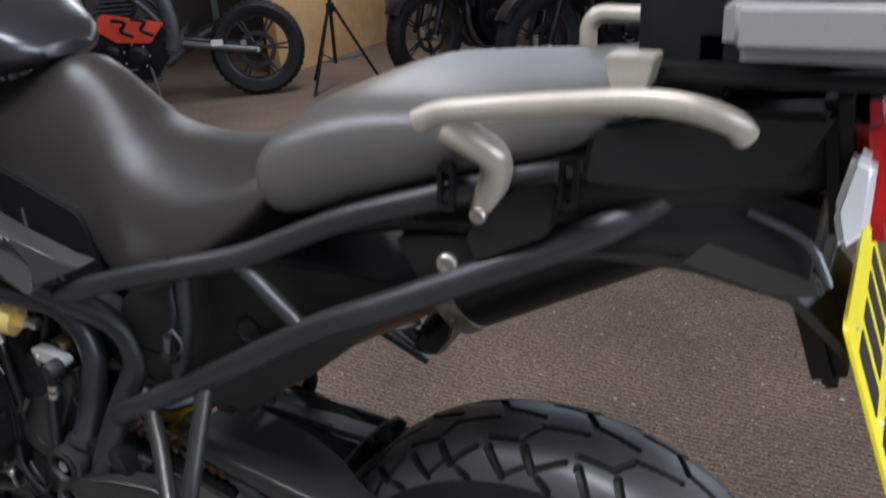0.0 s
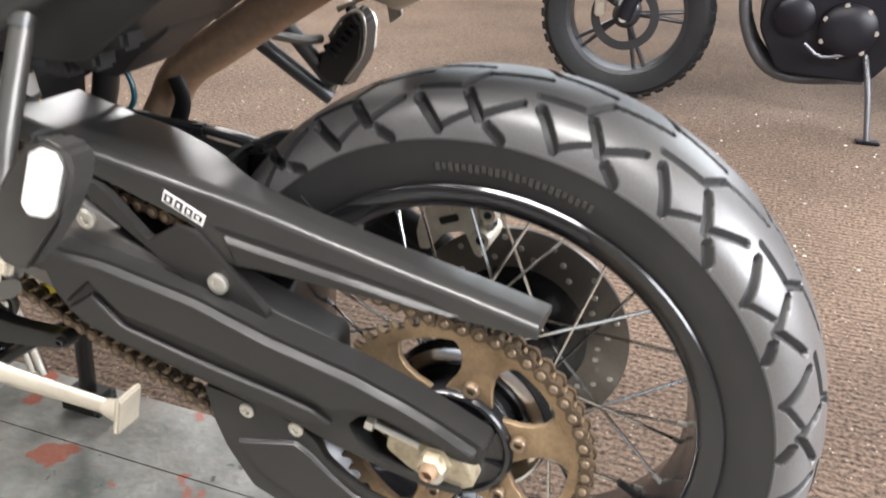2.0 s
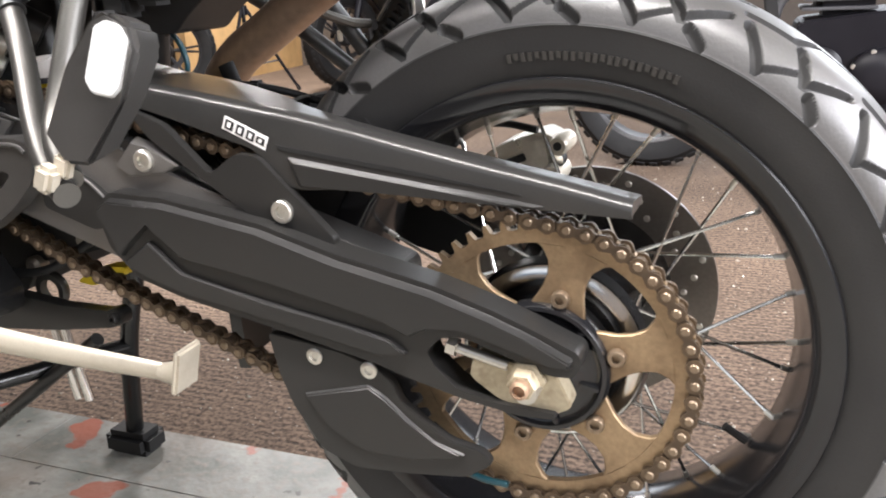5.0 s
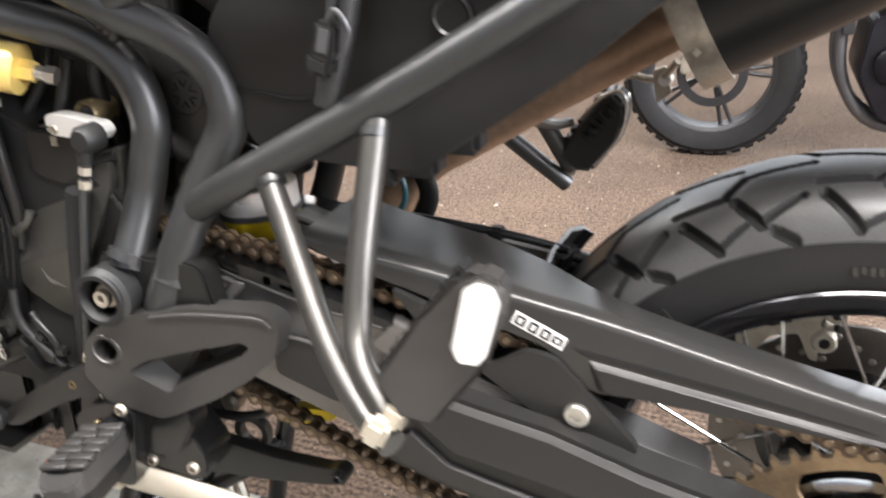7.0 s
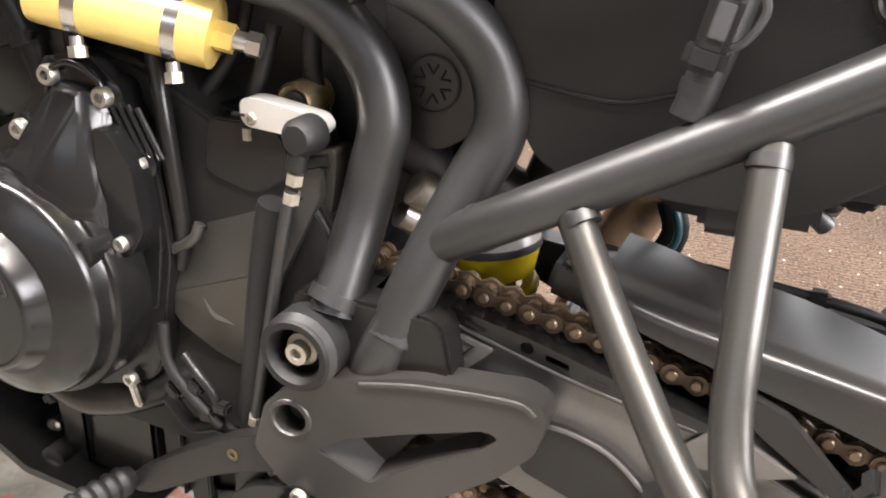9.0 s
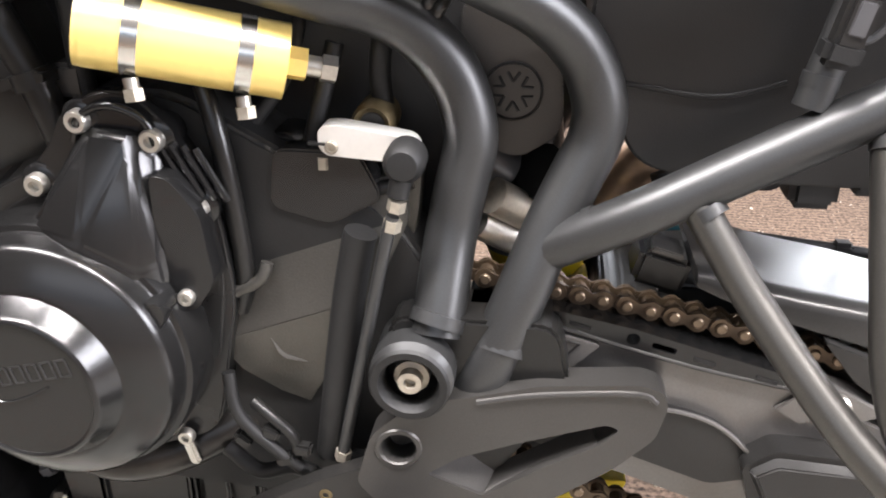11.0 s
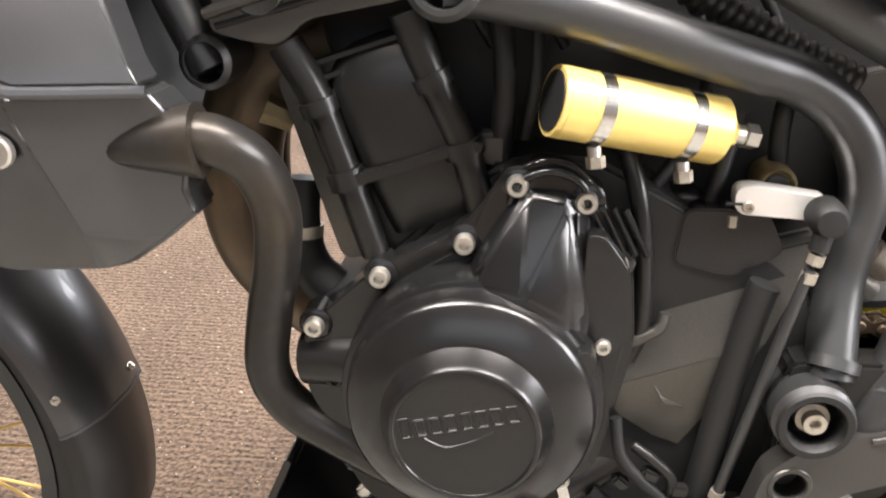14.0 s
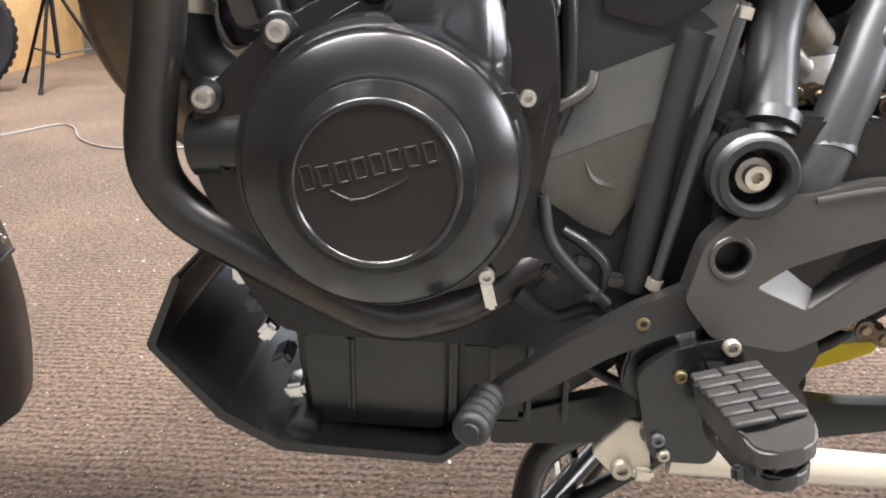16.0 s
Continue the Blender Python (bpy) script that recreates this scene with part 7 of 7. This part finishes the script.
# ---- radiator cowl and upper fairing ----
cowl = part("radiator_cowl", folded_panel([(-1.40, -0.175, 0.778), (-1.159, -0.237, 0.787), (-1.071, -0.216, 0.788), (-1.052, -0.206, 0.757), (-1.060, -0.204, 0.721), (-1.054, -0.203, 0.705), (-1.077, -0.203, 0.686), (-1.105, -0.203, 0.667), (-1.127, -0.202, 0.661), (-1.20, -0.192, 0.652), (-1.40, -0.160, 0.660), (-1.128, -0.222, 0.695)], [(0, 1, 11, 8, 9, 10), (1, 2, 3, 4, 5, 6, 11), (11, 6, 7, 8)], 0.035), M["cowl"], bike, "graphite radiator side cowl")
part("cowl_upper", folded_panel([(-1.40, -0.170, 0.800), (-1.172, -0.236, 0.802), (-1.147, -0.236, 0.792), (-1.074, -0.219, 0.791), (-1.083, -0.214, 0.803), (-1.103, -0.202, 0.855), (-1.19, -0.205, 0.862), (-1.40, -0.165, 0.866), (-1.196, -0.226, 0.838)], [(0, 1, 8, 7), (1, 2, 3, 4, 5, 8), (8, 5, 6, 7)], 0.030, 0.0025), M["cowl"], cowl)
part("cowl_crease", tube([(-1.36, -0.200, 0.790), (-1.172, -0.236, 0.793), (-1.147, -0.237, 0.789), (-1.071, -0.219, 0.788)], 0.004, 8, 2), M["cowl"], cowl)
bolt(cowl, -1.166, -0.230, 0.752, 0.011, 0.006, "steel")
part("upper_fairing", sheet([(-1.36, -0.20, 0.862), (-1.20, -0.21, 0.872), (-1.135, -0.205, 0.886), (-1.111, -0.203, 0.900), (-1.036, -0.195, 0.940), (-0.96, -0.185, 0.972), (-0.97, -0.18, 1.0), (-1.065, -0.19, 0.965), (-1.151, -0.205, 0.925), (-1.36, -0.20, 0.91)], 0.03, 0.006), M["box_black"], bike, "dark grey fairing strip")
part("inner_fairing", plate(rounded([(-1.40, 0.84), (-1.11, 0.84), (-1.08, 0.93), (-1.0, 0.99), (-1.0, 1.12), (-1.40, 1.12)], 0.02), -0.16, -0.12, 0.006), M["rubber"], bike)

# ---- front wheel ----
steer = Matrix.Translation((-1.610, 0.0, 0.345)) @ Matrix.Rotation(radians(3), 4, "Z")


def turned(bm):
    bm.transform(steer)
    return bm


fw = empty("front_wheel", bike)
tagged(fw, "spoked front wheel with golden spokes")
part("tyre", turned(lathe([(0.275, -0.026), (0.295, -0.040), (0.315, -0.042), (0.328, -0.030), (0.334, 0), (0.328, 0.030), (0.315, 0.042), (0.295, 0.040), (0.275, 0.026)], n=72, closed=True)), M["tyre"], fw)
part("rim", turned(lathe([(0.262, -0.030), (0.280, -0.032), (0.284, -0.024), (0.272, 0), (0.284, 0.024), (0.280, 0.032), (0.262, 0.030), (0.258, 0)], n=72, closed=True)), M["rim"], fw)
part("hub", turned(lathe([(0, -0.05), (0.03, -0.05), (0.034, -0.03), (0.02, -0.02), (0.02, 0.02), (0.034, 0.03), (0.03, 0.05), (0, 0.05)], n=24)), M["rim"], fw)
for _n in range(36):
    _a, _s, _l = 2 * math.pi * _n / 36, (-1 if _n % 2 else 1), (1 if (_n // 2) % 2 else -1)
    _b = _a + _l * radians(60)
    part("spoke", turned(sweep(bmesh.new(), [Vector((0.032 * math.cos(_b), _s * 0.034, 0.032 * math.sin(_b))), Vector((0.262 * math.cos(_a), _s * 0.008, 0.262 * math.sin(_a)))], 0.0019, 6)), M["brass"], fw)
_gp = [(0.330, -0.078), (0.336, -0.0765), (0.345, -0.070), (0.360, -0.046), (0.367, 0), (0.360, 0.046), (0.345, 0.070), (0.336, 0.0765), (0.330, 0.078), (0.333, 0.072), (0.340, 0.065), (0.355, 0.042), (0.362, 0), (0.355, -0.042), (0.340, -0.065), (0.333, -0.072)]
mg = part("front_mudguard", turned(sector(_gp, 12, 150, (0, 0, 0), 60)), M["cowl"], bike, "graphite front mudguard")
# thin raised grey strip draws the highlight where guard and flap meet
part("edge_highlight", turned(sector([(r + 0.0012, y * 1.012) for r, y in _gp[:9]] + [(r - 0.001, y) for r, y in _gp[:9]][::-1], 12.0, 12.5, (0, 0, 0), 3)), M["far_grey"], mg, "strip standing in for the highlight on the mudguard's lower edge")
part("mudguard_flap", turned(sector([(r - 0.003, y * 0.97) for r, y in _gp], -12, 12.4, (0, 0, 0), 14)), M["plastic"], mg, "black mudguard extension")
for _a, _y, _r in ((15, 0.022, 0.3665), (19, -0.076, 0.343)):
    _q = steer @ Vector((_r * math.cos(radians(_a)), _y, _r * math.sin(radians(_a))))
    part("mudguard_screw", block(*_q, 0.009, 0.009, 0.009, 0.003), M["steel"], mg)
for _s in (-1, 1):
    _f = [steer @ Vector(p) for p in ((0.0, 0.095 * _s, 0.0), (0.09, 0.095 * _s, 0.26), (0.26, 0.095 * _s, 0.72))]
    part("fork_leg", tube([tuple(p) for p in _f], (0.028, 0.024), 16, 4), M["plastic_grey"], bike)


# ---- parked motorcycles in the background ----
def far_wheel(parent, x, z, r, spokes, disc=True):
    w = empty("wheel", parent, (x, 0, z))
    tyre = part("tyre", lathe([(r * 0.70, -0.045), (r * 0.80, -0.060), (r * 0.90, -0.062), (r * 0.965, -0.045), (r, 0), (r * 0.965, 0.045), (r * 0.90, 0.062), (r * 0.80, 0.060), (r * 0.70, 0.045)], n=64, closed=True), M["far_tyre"], w, "worn black tyre")
    pad = mesh_of("tread_pad", block(0, 0, 0, 0.030, 0.024, 0.006, 0.0015, seg=1), M["far_tyre"])
    for k in range(40):
        a = 2 * math.pi * k / 40
        for s in (-1, 1):
            o = part("tread_pad", pad, None, tyre)
            o.matrix_local = Matrix.Rotation(-a + 0.05 * s, 4, "Y") @ Matrix.Translation((0, 0.041 * s, r * 0.972)) @ Matrix.Rotation(radians(-40 * s), 4, "X")
    part("rim", lathe([(r * 0.655, -0.040), (r * 0.70, -0.046), (r * 0.715, -0.040), (r * 0.69, 0), (r * 0.715, 0.040), (r * 0.70, 0.046), (r * 0.655, 0.040), (r * 0.645, 0)], n=56, closed=True), M["far_rim"], w)
    for k in range(spokes):
        a = 2 * math.pi * k / spokes
        for s in (-0.09, 0.09):
            p, q = Vector((0.04 * math.cos(a), -0.012, 0.04 * math.sin(a))), Vector((r * 0.66 * math.cos(a + s), -0.005, r * 0.66 * math.sin(a + s)))
            part("wheel_spoke", sweep(bmesh.new(), [p, q], (0.010, 0.0065), 8), M["far_rim"], w)
    part("hub", lathe([(0, -0.06), (0.03, -0.06), (0.046, -0.04), (0.046, 0.04), (0.03, 0.06), (0, 0.06)], n=24), M["far_rim"], w)
    part("axle_cap", lathe([(0, -0.118), (0.012, -0.117), (0.014, -0.110), (0.014, -0.09), (0, -0.09)], n=18), M["glare_alloy"], w)
    if disc:
        part("disc", lathe([(r * 0.29, -0.068), (r * 0.39, -0.068), (r * 0.39, -0.063), (r * 0.29, -0.063)], n=40, closed=True), M["far_rim"], w)
        part("caliper", block(-0.085, -0.072, 0.03, 0.035, 0.03, 0.07, 0.006), M["alloy"], w)
    return w


def parked_bike(label, m, r=0.30, base=1.36, spokes=5, panel=None):
    b = tagged(empty("parked_motorcycle"), label, "motorcycle", "parked motorcycles")
    f, e = -base / 2, base / 2
    far_wheel(b, f, r, r, spokes)
    far_wheel(b, e, r, r, spokes)
    for s in (-1, 1):
        part("fork_leg", tube([(f, 0.10 * s, r), (f + 0.10, 0.10 * s, r + 0.28), (f + 0.26, 0.09 * s, r + 0.68)], (0.026, 0.022), 14, 4), M["far_black"], b)
        part("swingarm_leg", tube([(e, 0.10 * s, r), (e - 0.25, 0.11 * s, r + 0.04), (e - 0.48, 0.10 * s, r + 0.08)], 0.024, 10, 3), M["far_grey"], b)
        part("frame_rail", tube([(f + 0.26, 0.06 * s, r + 0.58), (-0.05, 0.15 * s, r + 0.42), (0.18, 0.14 * s, r + 0.15), (0.16, 0.12 * s, r + 0.02)], 0.020, 12, 5), M["far_grey"], b)
        part("footpeg", tube([(0.16, 0.13 * s, r + 0.04), (0.17, 0.25 * s, r + 0.05)], 0.012, 10, 2), M["rubber"], b)
        part("peg_bracket", plate(rounded([(0.10, r + 0.14), (0.20, r + 0.10), (0.28, r + 0.20), (0.25, r + 0.08), (0.17, r + 0.01), (0.09, r + 0.04)], 0.012), 0.135 * s - 0.006, 0.135 * s + 0.006, 0.002), M["far_grey"], b)
    part("front_mudguard", sector([(r + 0.012, -0.07), (r + 0.035, -0.05), (r + 0.042, 0), (r + 0.035, 0.05), (r + 0.012, 0.07), (r + 0.030, 0), ], 25, 150, (f, 0, r), 24), M["far_black"], b)
    part("crankcase", plate(rounded([(-0.28, r + 0.20), (0.10, r + 0.24), (0.16, r + 0.02), (0.05, r - 0.13), (-0.22, r - 0.12), (-0.30, r + 0.02)], 0.03), -0.15, 0.15, 0.02, 3), M["far_black"], b)
    part("clutch_cover", lathe([(0.085, -0.14), (0.085, -0.17), (0.07, -0.185), (0.03, -0.19), (0, -0.19)], (-0.04, 0, r + 0.03), 32), M["far_black"], b)
    part("case_cover", lathe([(0.06, -0.14), (0.06, -0.165), (0.045, -0.175), (0, -0.175)], (-0.20, 0, r + 0.06), 28), M["far_black"], b)
    for k in range(6):
        part("cooling_fin", block(-0.16 + 0.008 * k, 0, r + 0.235 + 0.028 * k, 0.22, 0.25, 0.010, 0.003), M["far_grey"], b)
    part("cylinder", block(-0.14, 0, r + 0.31, 0.17, 0.20, 0.20, 0.02), M["far_black"], b)
    for y in (-0.08, 0.0, 0.08):
        part("header_pipe", tube([(-0.25, y, r + 0.32), (-0.34, y, r + 0.24), (-0.34, y, r + 0.02), (-0.22, y, r - 0.14), (0.05, y * 0.6 + 0.04, r - 0.15)], 0.019, 12, 6), M["far_grey"], b)
    part("silencer", tube([(0.08, 0.12, r - 0.08), (0.34, 0.17, r + 0.08), (0.70, 0.18, r + 0.22)], (0.04, 0.05), 18, 4), M["far_grey"], b)
    part("fuel_tank", saddle(dense([(f + 0.28, r + 0.50, r + 0.74, 0.10), (-0.28, r + 0.46, r + 0.80, 0.17), (-0.06, r + 0.46, r + 0.76, 0.16), (0.10, r + 0.46, r + 0.62, 0.10)])), M["far_black"], b)
    part("seat", saddle(dense([(0.06, r + 0.46, r + 0.58, 0.11), (0.30, r + 0.46, r + 0.56, 0.15), (0.55, r + 0.50, r + 0.64, 0.13), (0.80, r + 0.56, r + 0.66, 0.07)])), M["seat"], b)
    part("tail", saddle(dense([(0.40, r + 0.40, r + 0.50, 0.10), (0.75, r + 0.48, r + 0.58, 0.09), (0.92, r + 0.54, r + 0.60, 0.05)])), M["far_black"], b)
    part("handlebar", tube([(f + 0.42, -0.36, r + 0.80), (f + 0.32, -0.14, r + 0.76), (f + 0.32, 0.14, r + 0.76), (f + 0.42, 0.36, r + 0.80)], 0.013, 10, 5), M["far_grey"], b)
    part("headlamp", lathe([(0.0, -0.09), (0.06, -0.08), (0.085, -0.02), (0.09, 0.05), (0, 0.06)], n=24), M["far_black"], b).matrix_local = Matrix.Translation((f + 0.12, 0, r + 0.58)) @ Matrix.Rotation(radians(90), 4, "Z")
    part("side_stand", tube([(0.02, -0.13, r - 0.02), (0.05, -0.19, 0.16), (0.075, -0.235, 0.008)], 0.009, 10, 4), M["far_grey"], b)
    part("stand_foot", block(0.078, -0.238, 0.006, 0.07, 0.035, 0.010, 0.003), M["far_black"], b)
    part("gear_lever", tube([(0.0, -0.17, r - 0.03), (-0.10, -0.19, r - 0.05), (-0.16, -0.20, r - 0.01)], 0.006, 8, 3), M["far_grey"], b)
    for k in range(7):
        part("case_bolt", lathe([(0.008, 0), (0.008, -0.008), (0, -0.009)], n=10), M["steel"], b).location = (-0.04 + 0.078 * math.cos(k * 0.9), -0.172, r + 0.03 + 0.078 * math.sin(k * 0.9))
    part("radiator", block(-0.36, 0, r + 0.26, 0.04, 0.26, 0.24, 0.006, rot=ry(-10)), M["rubber"], b)
    if panel:
        sh = part("side_shroud", sheet([(-0.28, -0.205, r + 0.23), (-0.20, -0.20, r + 0.31), (0.16, -0.19, r + 0.23), (0.06, -0.20, r + 0.11), (-0.14, -0.205, r + 0.13)], 0.02, 0.004), M[panel], b, "red side shroud with dark wavy shapes")
        for k in range(2):
            part("shroud_mark", tube([(-0.15 + 0.12 * k, -0.213, r + 0.27), (-0.07 + 0.12 * k, -0.211, r + 0.25), (-0.10 + 0.12 * k, -0.212, r + 0.20), (-0.03 + 0.12 * k, -0.210, r + 0.16)], 0.011, 8, 5, 0.5), M["far_black"], sh)
        part("white_label", block(0.46, -0.13, r + 0.07, 0.075, 0.004, 0.04, 0.001), M["sticker"], b)
        part("side_cover", tube([(-0.02, -0.17, r + 0.55), (0.14, -0.18, r + 0.45), (0.20, -0.17, r + 0.22), (0.18, -0.16, r + 0.05)], 0.045, 14, 6, 0.5), M["far_grey"], b)
    b.matrix_world = m
    return b


M["far_tyre"] = mat("far_tyre", (0.011, 0.011, 0.0115), 0.62, 0, 80, 0.3, 0.3, stain=(0.028, 0.027, 0.026), stain_amt=0.5, spec=0.3)
M["far_rim"] = mat("far_rim", (0.03, 0.03, 0.032), 0.35, 0.3, 60, 0.2, 0.05)
parked_bike("dark motorcycle with cast wheels on its side stand", pose(0.47, 2.36, 0, 0, 0, 2), 0.295, 1.46)
parked_bike("black motorcycle with a bright red side shroud", pose(-4.07, 3.35, 0, 0, 0, 37), 0.31, 1.42, 6, "far_red")
parked_bike("black motorcycle standing before the far wall", pose(-2.32, 5.05, 0, 0, 0, 68), 0.31, 1.36)
parked_bike("dark motorcycle parked beside another", pose(-1.35, 4.85, 0, 0, 0, 60), 0.31, 1.36)


def light_stand():
    t = tagged(empty("tripod", None, (-3.10, 4.08, 0)), "black folding tripod stand on the carpet", "tripod")
    part("column", tube([(0, 0, 0.16), (0, 0, 1.3)], 0.013, 12), M["far_black"], t)
    part("collar", tube([(0, 0, 0.50), (0, 0, 0.56)], 0.028, 14), M["far_black"], t)
    for k in range(3):
        a = radians(35 + 120 * k)
        c, s = math.cos(a), math.sin(a)
        leg = part("leg", tube([(0.02 * c, 0.02 * s, 0.54), (0.24 * c, 0.24 * s, 0.13), (0.31 * c, 0.31 * s, 0.012)], 0.010, 10, 3), M["far_black"], t)
        part("rubber_foot", tube([(0.30 * c, 0.30 * s, 0.03), (0.312 * c, 0.312 * s, 0.0)], 0.013, 10, 2), M["rubber"], leg)
        part("brace", tube([(0.012 * c, 0.012 * s, 0.18), (0.20 * c, 0.20 * s, 0.205)], 0.006, 8), M["far_grey"], t)


light_stand()


def floor_cable(pts):
    ob = part("cable", tube([(x, y, 0.0045) for x, y in pts], 0.0045, 8, 8), M["cable"])
    tagged(ob, "thin grey cable lying on the carpet", "cable")


floor_cable([(-3.3, 2.4), (-2.95, 2.45), (-2.72, 2.66), (-2.60, 2.92), (-2.50, 2.87), (-2.36, 2.62), (-2.17, 2.47), (-1.9, 2.5)])


# crumbs of dirt trodden into the carpet
def carpet_crumbs():
    rnd = random.Random(5)
    bm = bmesh.new()
    for _ in range(520):
        x, y = rnd.uniform(-2.3, 1.6), rnd.uniform(0.25, 2.4)
        s = rnd.uniform(0.0014, 0.0038)
        a = rnd.uniform(0, 3.14)
        d = rnd.uniform(1, 2.2)
        vs = [bm.verts.new((x + s * d * math.cos(a + k * 1.571) if k % 2 == 0 else x + s * math.cos(a + k * 1.571), y + s * math.sin(a + k * 1.571), 0.0005)) for k in range(4)]
        top = bm.verts.new((x, y, 0.003 + s * 0.4))
        for k in range(4):
            bm.faces.new((vs[k], vs[(k + 1) % 4], top))
    ob = part("carpet_crumbs", bm, M["cream"])
    tagged(ob, "pale crumbs of dirt on the carpet", "dirt", kind="stuff")


carpet_crumbs()
